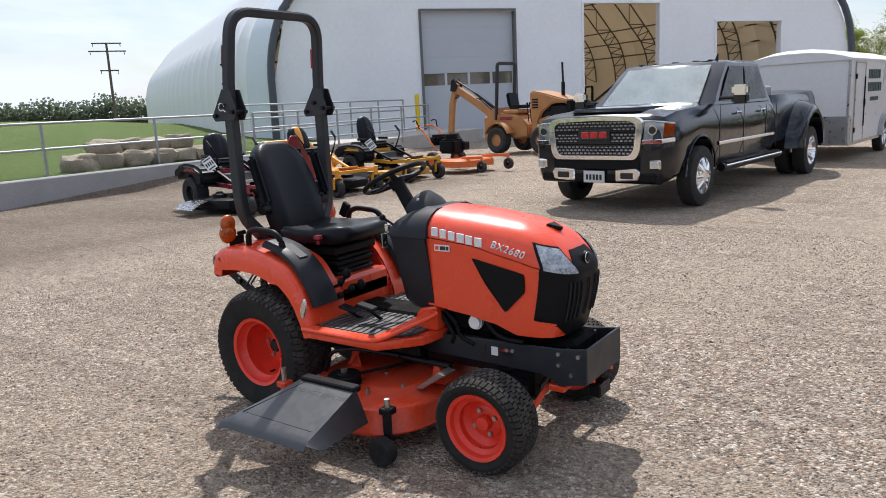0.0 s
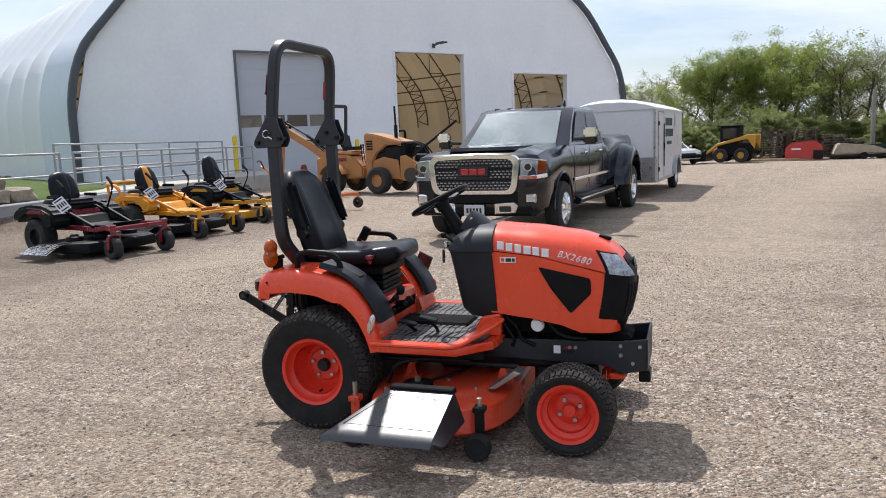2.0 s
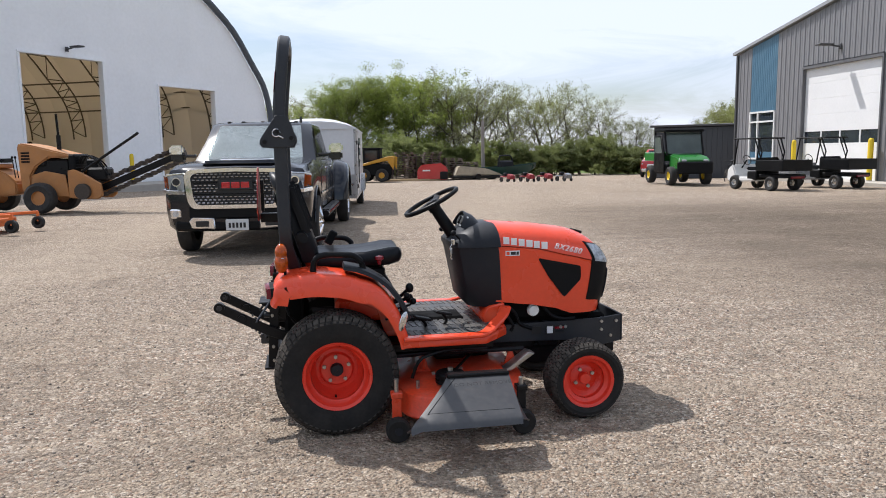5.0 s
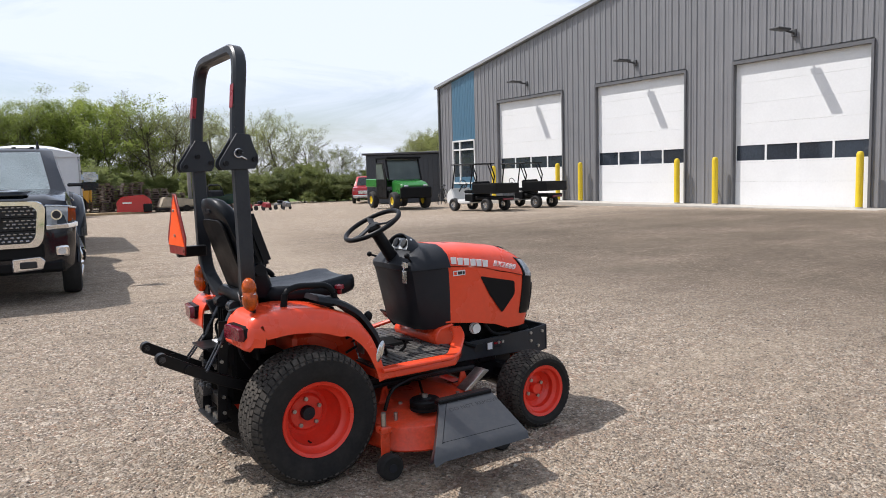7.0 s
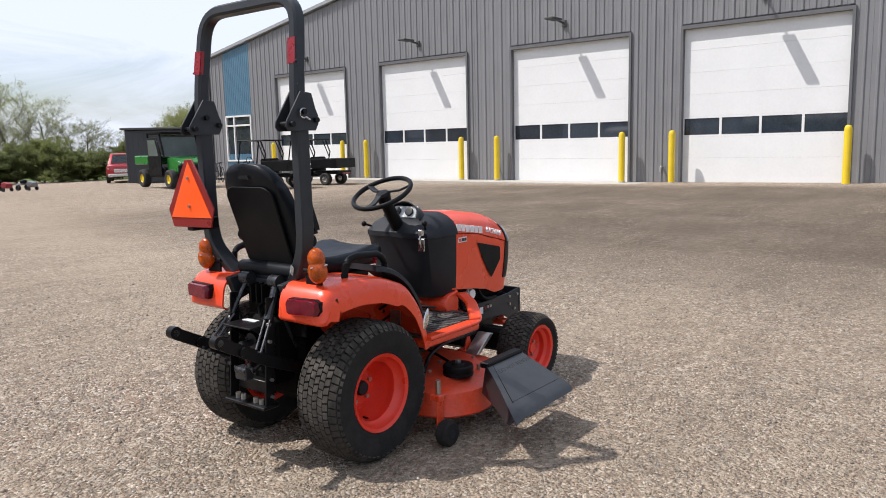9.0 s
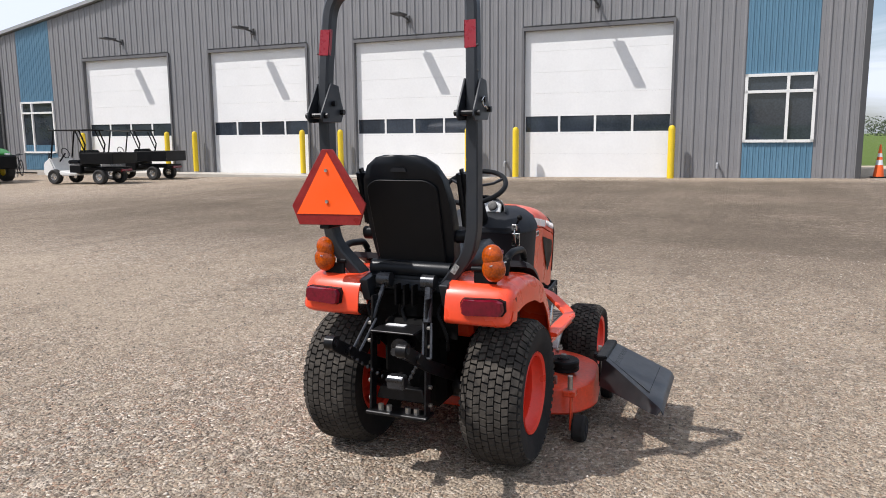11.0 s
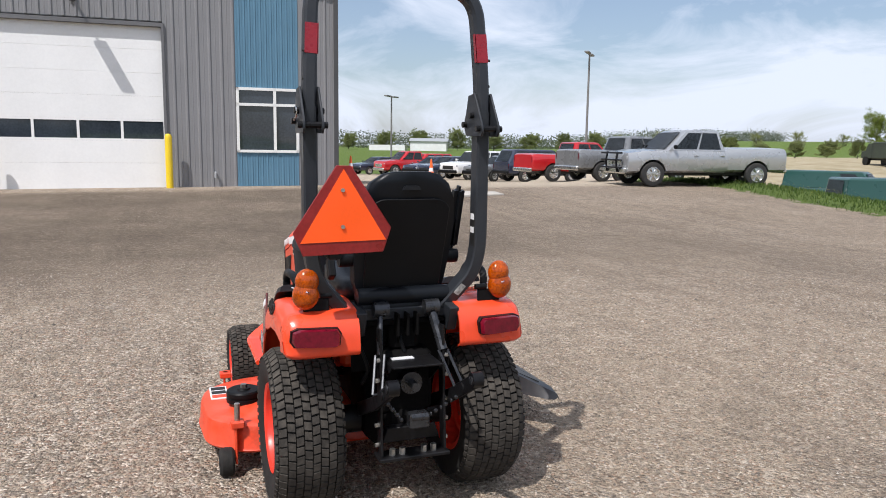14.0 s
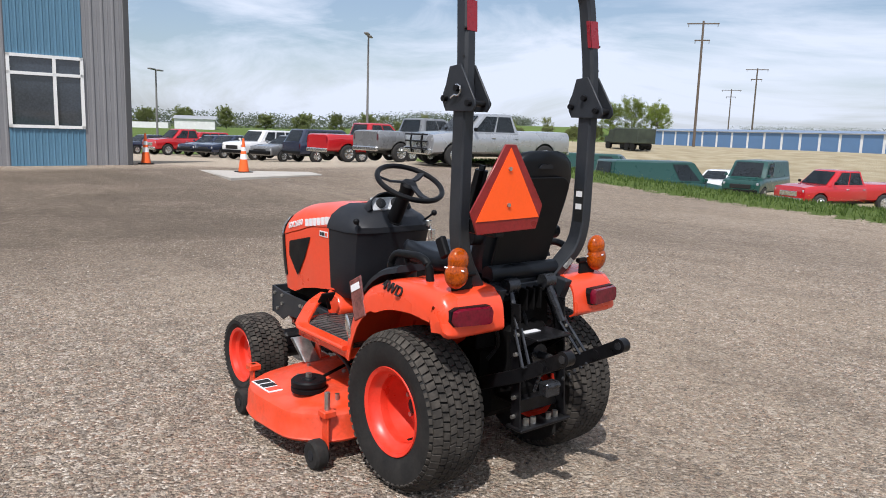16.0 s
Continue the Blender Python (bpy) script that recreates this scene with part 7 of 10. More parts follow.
    part("roof_antenna", bm, BLACKPL, t)
    bm = bm_new()
    box(bm, (-5.48, 0, 0.62), (0.10, 1.9, 0.18), 0.03)
    part("rear_bumper", bm, CHROMEB, t)
    return t


FW = math.degrees(math.atan2(-0.994, -0.11))
build_duty_truck(pose(-1.0, 7.72, 0.0, 0, 0, FW) @ Matrix.Scale(1.045, 4))


def build_trailer(m):
    t = thing("cargo_trailer", m, "white enclosed cargo trailer hitched behind the truck", "trailer")
    TW = mat("trailer_white", (0.66, 0.66, 0.66), rough=0.35, var=0.04, scale=1.5, fine=12, bump=0.03, dust=0.1)
    bm = bm_new()
    box(bm, (-2.4, 0, 1.24), (4.8, 2.1, 1.76), 0.03)
    part("body", bm, TW, t, smooth=False)
    bm = bm_new()
    rings = []
    for x, zc in ((0.03, 0.16), (-0.3, 0.24), (-4.5, 0.24), (-4.82, 0.16)):
        rings.append([(x, 1.07 * u, 2.12 + zc * (1 - abs(u) ** 2.6)) for u in (-1, -0.8, -0.5, -0.2, 0.2, 0.5, 0.8, 1)] + [(x, 1.07, 2.08), (x, -1.07, 2.08)])
    skin(bm, rings, caps=True)
    bmesh.ops.recalc_face_normals(bm, faces=bm.faces[:])
    part("roof", bm, TW, t)
    AL = mat("tread_plate", (0.42, 0.42, 0.42), rough=0.35, metal=0.8, var=0.1, scale=10, fine=60, bump=0.4)
    bm = bm_new()
    box(bm, (0.012, 0, 0.66), (0.03, 2.08, 0.6), 0.005)
    for s in (-1, 1):
        box(bm, (-0.12, s * 1.055, 0.66), (0.26, 0.012, 0.6))
        box(bm, (0.0, s * 1.045, 1.25), (0.05, 0.05, 1.7), 0.01)
        box(bm, (-2.4, s * 1.058, 0.38), (4.75, 0.02, 0.07))
    part("stone_guard", bm, AL, t)
    for s in (-1, 1):
        road_wheel(t, (-3.35, s * 1.0, 0.36), 0.36, 0.2, s, CHROMEB)
        bm = bm_new()
        rings = [[(-3.35 + q * math.cos(a), s * yy, 0.40 + q * math.sin(a)) for q, yy in ((0.5, 1.05), (0.5, 1.16), (0.44, 1.16), (0.44, 1.05))] for a in [math.pi * i / 12 for i in range(13)]]
        skin(bm, rings)
        bmesh.ops.recalc_face_normals(bm, faces=bm.faces[:])
        part("wheel_fender", bm, AL, t)
    dr = new("side_door")
    dr.parent = t
    bm = bm_new()
    box(bm, (-0.85, 1.058, 1.22), (0.80, 0.02, 1.62), 0.01)
    part("door_panel", bm, TW, dr)
    bm = bm_new()
    for x in (-0.44, -1.26):
        box(bm, (x, 1.066, 1.22), (0.025, 0.02, 1.66))
    for z in (0.41, 2.03):
        box(bm, (-0.85, 1.066, z), (0.84, 0.02, 0.025))
    part("door_frame", bm, AL, dr)
    bm = bm_new()
    rod(bm, [(-1.2, 1.085, 0.7), (-1.2, 1.085, 1.75)], 0.014, 6)
    box(bm, (-1.2, 1.09, 1.2), (0.05, 0.03, 0.14))
    for z in (0.65, 1.75):
        box(bm, (-0.44, 1.08, z), (0.06, 0.03, 0.1))
    part("latch_bar", bm, BLACKPL, dr)
    GREENINK = mat("dark_green_ink", (0.03, 0.06, 0.055), rough=0.5, bump=0.0)
    for z, x0, hh, words in ((1.80, -1.62, 0.20, (0.16, 0.12, 0.15, 0.13, 0.16, 0.12, 0.15)), (1.52, -1.62, 0.20, (0.13, 0.16, 0.14, 0.12, 0.15, 0.13, 0.16, 0.12)), (1.26, -1.85, 0.09, (0.10, 0.08, 0.09, 0.10, 0.08, 0.09, 0.10))):
        x = x0
        for wd in words:
            bm = bm_new()
            box(bm, (x - wd / 2, 1.056, z), (wd * 0.82, 0.012, hh), 0.02)
            part("lettering_bar", bm, GREENINK, t, smooth=False)
            x -= wd + 0.03
    bm = bm_new()
    for s in (-1, 1):
        sweep(bm, [(0.0, s * 0.55, 0.42), (1.15, 0.0, 0.46)], rect(0.08, 0.10, 0.1))
    cyl(bm, (1.0, 0, 0.30), (1.0, 0, 0.95), 0.035)
    part("tongue", bm, STEELBLK, t)
    return t


build_trailer(pose(0.04, 14.45, 0.0, 0, 0, FW))


def generic_vehicle(kind, paint, m, label, category, name, bars=False, ws=None):
    """pickup, suv, sedan or van. Origin under the front axle, x forward."""
    t = thing(name, m, label, category, "parked vehicles")
    P = {
        "pickup": dict(L=3.75, st=[(0.92, 0.72, 0.50, 0.92), (0.86, 0.93, 0.42, 1.08), (0.3, 0.98, 0.45, 1.16), (-0.55, 0.985, 0.45, 1.20), (-2.6, 0.985, 0.45, 1.20), (-2.64, 0.97, 0.48, 1.22), (-2.7, 0.97, 0.48, 1.26), (-4.75, 0.97, 0.5, 1.28), (-4.85, 0.93, 0.5, 1.22)], cab=(-0.45, -1.15, -2.4, -2.62, 1.18, 1.86, 0.92, 0.75), r=0.40),
        "suv": dict(L=2.9, st=[(0.88, 0.70, 0.45, 0.88), (0.80, 0.90, 0.38, 1.00), (0.2, 0.95, 0.40, 1.06), (-0.5, 0.96, 0.40, 1.08), (-3.7, 0.96, 0.42, 1.10), (-3.85, 0.90, 0.45, 1.05)], cab=(-0.40, -1.0, -3.45, -3.82, 1.06, 1.74, 0.90, 0.74), r=0.36),
        "sedan": dict(L=2.75, st=[(0.90, 0.66, 0.42, 0.72), (0.82, 0.86, 0.34, 0.82), (0.2, 0.90, 0.34, 0.92), (-0.6, 0.91, 0.34, 0.95), (-3.2, 0.91, 0.36, 0.96), (-3.65, 0.84, 0.40, 0.93), (-3.75, 0.7, 0.45, 0.85)], cab=(-0.35, -1.15, -2.45, -3.2, 0.93, 1.43, 0.84, 0.64), r=0.32),
        "van": dict(L=3.4, st=[(0.80, 0.72, 0.45, 0.90), (0.72, 0.96, 0.40, 1.05), (0.1, 1.0, 0.42, 1.15), (-0.3, 1.0, 0.42, 1.2), (-4.5, 1.0, 0.45, 1.22), (-4.6, 0.97, 0.45, 1.2)], cab=(0.05, -0.65, -4.45, -4.58, 1.18, 2.05, 0.96, 0.84), r=0.36),
    }[kind]
    part("body", body_loft(P["st"], arches=[(x, P["r"] * 1.17, P["r"] * 1.02) for x in (0.0, -P["L"])]), paint, t, angle=40)
    bm = bm_new()
    box(bm, (-P["L"] / 2, 0, 0.56), (P["L"] + 1.1, 1.25, 0.42), 0.04)
    part("underbody", bm, INK, t)
    cabin(t, paint, *P["cab"], n_side={"suv": 3, "van": 1}.get(kind, 2), ws_mat=ws, span=0.26 if kind == "van" else 0.90)
    wmax = max(s[1] for s in P["st"])
    x_front = P["st"][0][0]
    for s in (-1, 1):
        for x in (0.0, -P["L"]):
            road_wheel(t, (x, s * (wmax - 0.09), P["r"]), P["r"], 0.22, s, CHROME, 0, 6)
        bm = bm_new()
        zz = P["st"][1][3] - 0.16
        box(bm, (x_front - 0.10, s * wmax * 0.76, zz), (0.14, 0.26, 0.15), 0.03)
        part("headlight", bm, HEADL, t)
        bm = bm_new()
        xr = P["st"][-1][0]
        box(bm, (xr + 0.05, s * wmax * 0.86, P["st"][-1][3] - 0.2), (0.10, 0.12, 0.28), 0.02)
        part("tail_lamp", bm, REDLENS, t)
        bm = bm_new()
        box(bm, (P["cab"][0] - 0.25, s * (wmax + 0.08), P["cab"][4] + 0.12), (0.10, 0.16, 0.13), 0.03)
        part("mirror", bm, paint if kind != "pickup" else BLACKPL, t)
        for k in range(2):
            bm = bm_new()
            box(bm, (P["cab"][0] - 1.05 - k * 0.95, s * (wmax + 0.008), P["cab"][4] - 0.16), (0.16, 0.025, 0.03), 0.008)
            part("door_handle", bm, CHROME, t)
    bm = bm_new()
    box(bm, (x_front - 0.02, 0, P["st"][0][3] - 0.14), (0.08, wmax * 1.05, 0.22), 0.02)
    part("grille", bm, CHROME if kind == "pickup" else INK, t)
    bm = bm_new()
    box(bm, (x_front + 0.02, 0, 0.50), (0.12, wmax * 1.75, 0.20), 0.04)
    part("front_bumper", bm, CHROME if kind == "pickup" else BLACKPL, t)
    bm = bm_new()
    box(bm, (P["st"][-1][0] - 0.03, 0, 0.55), (0.12, wmax * 1.8, 0.18), 0.04)
    part("rear_bumper", bm, CHROME if kind == "pickup" else BLACKPL, t)
    if bars:
        bm = bm_new()
        for y in (-0.42, 0.42):
            rod(bm, fillet([(x_front + 0.10, y, 0.45), (x_front + 0.16, y, 0.8), (x_front + 0.10, y, 1.12)], 0.1, 3), 0.035, 8)
        for z in (0.6, 0.85, 1.08):
            rod(bm, [(x_front + 0.14, -0.85, z), (x_front + 0.15, 0.85, z)], 0.03, 8)
        part("brush_guard", bm, BLACKPL, t)
    return t


def park(kind, paint, x, y, rz, label, category, name, **kw):
    size = kw.pop("size", 1.0)
    return generic_vehicle(kind, paint, pose(x, y, ground_z(x, y), 0, 0, rz) @ Matrix.Scale(size, 4), label, category, name, **kw)


# car lot beyond the workshop corner
park("pickup", CARSILVER, 18.0, -14.0, 80, "silver crew-cab pickup with black brush guard", "truck", "pickup_truck", bars=True, size=0.98)
park("pickup", CARSILVER, 20.0, -15.3, 80, "silver pickup truck with chrome bumper parked nose-out", "truck", "pickup_truck")
park("pickup", CARGREY, 24.0, -19.4, -88, "grey older pickup truck parked tail-out", "truck", "pickup_truck")
park("pickup", CARRED, 28.8, -19.8, -88, "red pickup truck parked with tail toward the yard", "truck", "pickup_truck")
park("suv", CARBLUE, 33.3, -19.7, -86, "black sport utility vehicle in the car lot", "car", "sport_utility_car")
park("sedan", CARGREY, 35.6, -16.0, 108, "dark grey sedan in the car lot", "car", "sedan_car")
park("suv", CARWHITE, 39.4, -16.0, 108, "white crossover car in the car lot", "car", "crossover_car")
park("sedan", CARBLUE, 43.6, -15.9, 108, "dark blue sedan in the car lot", "car", "sedan_car")
park("sedan", CARBLUE, 47.0, -16.0, 108, "black sedan in the car lot", "car", "sedan_car")
park("pickup", CARRED, 51.8, -15.2, 102, "red pickup truck with matching topper", "truck", "pickup_truck")
park("suv", CARRED, 55.2, -18.0, 100, "bright red wagon behind the sedans", "car", "wagon_car")
park("sedan", CARBLUE, 56.2, -14.3, 110, "black car at the far end of the lot", "car", "sedan_car")
# lower yard beyond the grass bank
park("pickup", CARRED, 13.9, -31.9, 70, "red service pickup with utility box in lower yard", "truck", "service_truck")
park("van", CARGREEN, 18.1, -34.2, 102, "dark green panel van in the lower yard", "van", "panel_van")
park("sedan", CARWHITE, 20.1, -34.2, 104, "white hatchback in the lower yard", "car", "hatchback_car")
park("van", CARGREEN, 16.5, -27.2, -114, "dark green panel van below the grass bank", "van", "panel_van")
park("van", CARGREEN, 24.8, -33.4, -150, "long dark green panel van below the bank", "van", "panel_van")
# red machine beyond the utility vehicle
park("pickup", CARRED, 22.9, 42.2, -122, "red pickup truck parked behind the utility vehicle", "truck", "pickup_truck")
# pale car behind the skid steer
park("sedan", CARWHITE, 1.2, 42.8, -60, "pale dusty car beside the skid steer", "car", "sedan_car")


# ---- mowers ----
MOWRED = mat("mower_red", (0.20, 0.008, 0.022), rough=0.3, var=0.08, bump=0.05, coat=0.3, dust=0.1)
MOWYEL = mat("mower_yellow", (0.74, 0.29, 0.006), rough=0.35, var=0.08, bump=0.05, coat=0.2, dust=0.1)
MOWYEL2 = mat("mower_mustard", (0.56, 0.27, 0.008), rough=0.4, var=0.1, bump=0.05, dust=0.15)
MOWORG = mat("mower_orange", (0.72, 0.16, 0.03), rough=0.45, var=0.1, bump=0.05, dust=0.2)
SMALLW = mat("small_tyre", (0.018, 0.018, 0.018), rough=0.8, var=0.2, bump=0.3, dust=0.15)


def fat_wheel(parent, c, r, w, paint, name="wheel"):
    wh = new(name)
    wh.parent = parent
    bm = bm_new()
    h = w / 2
    lathe(bm, [(r * 0.45, -h * 0.8), (r * 0.8, -h), (r * 0.96, -h * 0.75), (r, 0), (r * 0.96, h * 0.75), (r * 0.8, h), (r * 0.45, h * 0.8)], c, seg=24)
    part("tyre", bm, SMALLW, wh)
    for s in (-1, 1):
        bm = bm_new()
        lathe(bm, [(r * 0.47, h * 0.8), (r * 0.40, h * 0.45), (r * 0.15, h * 0.5), (0.001, h * 0.55)], c, seg=20, sgn=s)
        part("rim", bm, paint, wh)


def zero_turn(m, paint, pods, seat_mat, guard, tall, chute, label):
    """Rear wheels at x = 0, casters at x = 1.72."""
    t = thing("riding_mower", m, label, "mower", "mowers in a row")
    for s in (-1, 1):
        fat_wheel(t, (0, s * 0.50, 0.29), 0.29, 0.27, BLACKPL, "drive_wheel")
        fat_wheel(t, (1.74, s * 0.46, 0.165), 0.165, 0.14, BLACKPL, "caster_wheel")
        bm = bm_new()
        sweep(bm, fillet([(1.74, s * 0.46 - 0.09, 0.15), (1.76, s * 0.46 - 0.09, 0.36), (1.76, s * 0.46 + 0.09, 0.36), (1.74, s * 0.46 + 0.09, 0.15)], 0.05, 4), rect(0.055, 0.025, 0.1))
        cyl(bm, (1.76, s * 0.46, 0.36), (1.76, s * 0.46, 0.50), 0.038)
        cyl(bm, (1.76, s * 0.46, 0.50), (1.76, s * 0.46, 0.515), 0.05, 0.03)
        part("caster_fork", bm, paint, t)
        bm = bm_new()
        sweep(bm, fillet([(-0.25, s * 0.25, 0.40), (0.62, s * 0.27, 0.42), (1.15, s * 0.30, 0.40), (1.45, s * 0.34, 0.45), (1.76, s * 0.46, 0.445)], 0.15, 4), rect(0.06, 0.075, 0.1))
        part("frame_rail", bm, paint, t)
        # diagonal strut from the seat base to the front arm
        bm = bm_new()
        sweep(bm, fillet([(0.42, s * 0.36, 0.70), (0.66, s * 0.34, 0.62), (1.12, s * 0.33, 0.45)], 0.1, 3), rect(0.05, 0.045, 0.15))
        part("side_strut", bm, BLACKPL if pods else paint, t)
        # control lever
        bm = bm_new()
        rod(bm, fillet([(0.50, s * 0.33, 0.60), (0.66, s * 0.36, 0.92), (0.62, s * 0.42, 1.04), (0.48, s * 0.44, 1.16)], 0.06, 4), 0.015, 8)
        lever = part("control_lever", bm, BLACKPL, t)
        bm = bm_new()
        rod(bm, [(0.60, s * 0.425, 1.06), (0.47, s * 0.441, 1.17)], 0.024, 10)
        part("lever_grip", bm, VINYL, lever)
        bm = bm_new()
        box(bm, (0.16, s * 0.32, 0.90), (0.34, 0.075, 0.05), 0.022, None, 2)
        part("armrest", bm, VINYL, t)
        bm = bm_new()
        plate(bm, [(-0.50, 0.52), (-0.50, 0.66), (-0.42, 0.74), (-0.10, 0.80), (0.30, 0.78), (0.52, 0.70), (0.58, 0.60), (0.56, 0.44), (0.36, 0.40), (0.30, 0.52), (0.16, 0.615), (-0.16, 0.615), (-0.30, 0.52)], "y", s * 0.30, s * (0.64 if pods else 0.50), 0.05, 3)
        pod = part("fender_pod", bm, BLACKPL if pods else paint, t, "" if pods else "yellow side panel")
        bm = bm_new()
        ball(bm, (0.30, s * 0.45, 0.775), 0.05, (1.3, 1.0, 0.4), 14, 8)
        part("fuel_cap", bm, VINYL, pod)
        if pods:
            bm = bm_new()
            plate(bm, [(-0.10, 0.67), (0.02, 0.73), (0.34, 0.71), (0.40, 0.66)], "y", s * 0.638, s * 0.644)
            part("side_badge", bm, paint, pod, smooth=False)
    bm = bm_new()
    rings = []
    base = [(0.34, -0.62), (0.48, -0.74), (1.02, -0.76), (1.34, -0.58), (1.42, -0.2), (1.42, 0.2), (1.34, 0.58), (1.02, 0.76), (0.48, 0.74), (0.34, 0.62), (0.28, 0.2), (0.28, -0.2)]
    for z, k in ((0.09, 1.0), (0.10, 1.012), (0.21, 1.012), (0.235, 0.99), (0.245, 0.94), (0.25, 0.8)):
        rings.append([(0.85 + (x - 0.85) * k, y * k, z) for x, y in base])
    skin(bm, rings, caps=True)
    bmesh.ops.recalc_face_normals(bm, faces=bm.faces[:])
    dk = part("mower_deck", bm, paint if tall else BLACKPL, t)
    for y in (-0.48, 0, 0.48):
        bm = bm_new()
        lathe(bm, [(0.001, 0.10), (0.05, 0.10), (0.07, 0.07), (0.12, 0.06), (0.13, 0.0)], (0.84, y, 0.248), axis="z", seg=20)
        part("pulley_cover", bm, BLACKPL, dk)
    bm = bm_new()
    rows = [[(0.46 + 0.56 * i / 6 - 0.06 * f * (1 - i / 3), -0.76 - 0.34 * f, 0.235 - 0.03 * f - 0.09 * f * f) for i in range(7)] for f in (0, 0.25, 0.5, 0.75, 1.0)]
    skin(bm, rows, close=False)
    bmesh.ops.solidify(bm, geom=bm.faces[:], thickness=0.015)
    part("discharge_chute", bm, chute, t)
    bm = bm_new()
    box(bm, (-0.38, 0, 0.50), (0.50, 0.52, 0.30), 0.05, None, 2)
    for s in (-1, 1):
        box(bm, (-0.44, s * 0.17, 0.68), (0.26, 0.16, 0.16), 0.03, pose(0, 0, 0, -18 * s, 0, 0), 2)
    cyl(bm, (-0.40, 0, 0.64), (-0.40, 0, 0.78), 0.17, 0.15)
    eng = part("engine", bm, GRIMESHADE, t)
    bm = bm_new()
    cyl(bm, (-0.40, 0, 0.78), (-0.40, 0, 0.83), 0.16, 0.12)
    part("engine_cover", bm, BLACKPL, eng)
    bm = bm_new()
    hgt = 0.98 if guard else 0.62
    rod(bm, fillet([(-0.15, -0.46, 0.56), (-0.30, -0.47, hgt - 0.05), (-0.72, -0.40, hgt), (-0.80, 0, hgt), (-0.72, 0.40, hgt), (-0.30, 0.47, hgt - 0.05), (-0.15, 0.46, 0.56)], 0.12, 5), 0.032 if guard else 0.022, 10)
    if guard:
        rod(bm, fillet([(-0.25, -0.40, 0.42), (-0.66, -0.40, 0.58), (-0.78, 0, 0.60), (-0.66, 0.40, 0.58), (-0.25, 0.40, 0.42)], 0.1, 4), 0.028, 10)
        for y in (-0.36, 0.36):
            rod(bm, [(-0.68, y, 0.58), (-0.735, y, hgt)], 0.026, 8)
    part("engine_guard", bm, paint if guard else BLACKPL, t)
    st = new("seat")
    st.parent = t
    up = 0.12 if tall else 0.0
    bm = bm_new()
    box(bm, (0.22, 0, 0.79), (0.50, 0.48, 0.12), 0.055, None, 3)
    part("seat_cushion", bm, VINYL, st)
    bm = bm_new()
    rings = []
    for f, w, d in ((0, 0.20, 0.05), (0.15, 0.25, 0.07), (0.45, 0.25, 0.075), (0.75, 0.22, 0.065), (0.93, 0.16, 0.05), (1.0, 0.08, 0.03)):
        z, x = 0.82 + (0.46 + up) * f, 0.0 - 0.14 * f
        rings.append([(x + d * math.cos(q), w * math.copysign(abs(math.sin(q)) ** 0.7, math.sin(q)), z) for q in [2 * math.pi * i / 16 for i in range(16)]])
    skin(bm, rings, caps=True)
    bmesh.ops.recalc_face_normals(bm, faces=bm.faces[:])
    back = part("seat_back", bm, VINYL, st, angle=60)
    bm = bm_new()
    rings = []
    for f, w, d in ((0.10, 0.10, 0.078), (0.45, 0.135, 0.090), (0.75, 0.125, 0.080), (0.95, 0.10, 0.058), (1.015, 0.06, 0.035)):
        z, x = 0.82 + (0.46 + up) * f, 0.0 - 0.14 * f
        rings.append([(x + d * math.cos(q), w * math.sin(q), z) for q in [2 * math.pi * i / 14 for i in range(14)]])
    skin(bm, rings, caps=True)
    bmesh.ops.recalc_face_normals(bm, faces=bm.faces[:])
    part("seat_panel", bm, seat_mat, back, angle=60)
    bm = bm_new()
    plate(bm, [(0.50, 0.44), (0.54, 0.62), (0.66, 0.60), (0.74, 0.475), (1.38, 0.465), (1.50, 0.52), (1.53, 0.51), (1.42, 0.44)], "y", -0.25, 0.25, 0.012)
    part("foot_platform", bm, BLACKPL if not guard else paint, t)
    bm = bm_new()
    box(bm, (0.46, 0, 0.64), (0.10, 0.50, 0.10), 0.03, None, 2)
    part("seat_base", bm, paint, t)
    bm = bm_new()
    sweep(bm, fillet([(1.76, -0.46, 0.445), (1.60, -0.30, 0.43), (1.60, 0.30, 0.43), (1.76, 0.46, 0.445)], 0.12, 4), rect(0.07, 0.06, 0.1))
    part("front_cross_bar", bm, paint, t)
    m2 = pose(0.64, -0.50, 0.80, 34, -20, -40)
    bm = bm_new()
    box(bm, (0, 0, 0), (0.004, 0.17, 0.23), 0, m2)
    tag = part("price_tag", bm, DECAL, t, "white card tag with dark printing", smooth=False)
    for dy, z, w, h in ((0, 0.085, 0.13, 0.02), (-0.055, 0.0, 0.022, 0.07), (-0.018, 0.0, 0.022, 0.07), (0.018, 0.0, 0.022, 0.07), (0.055, 0.0, 0.022, 0.07), (0, -0.08, 0.12, 0.018)):
        bm = bm_new()
        box(bm, (0.004, dy, z), (0.004, w, h), 0, m2)
        part("tag_bar", bm, INK, tag, smooth=False)
    return t


zero_turn(pose(-7.75, 5.55, 0.0, 0, 0, -12), MOWRED, True, VINYL, False, False, CHROME, "red and glossy black zero-turn riding mower on gravel")
zero_turn(pose(-7.95, 7.75, 0.0, 0, 0, -10), MOWYEL, False, MOWYEL, True, False, BLACKPL, "yellow zero-turn riding mower with tubular rear guard on gravel")
zero_turn(pose(-8.2, 10.15, 0.0, 0, 0, -8), MOWYEL2, True, VINYL, False, True, BLACKPL, "mustard zero-turn riding mower with tall black seat on gravel")


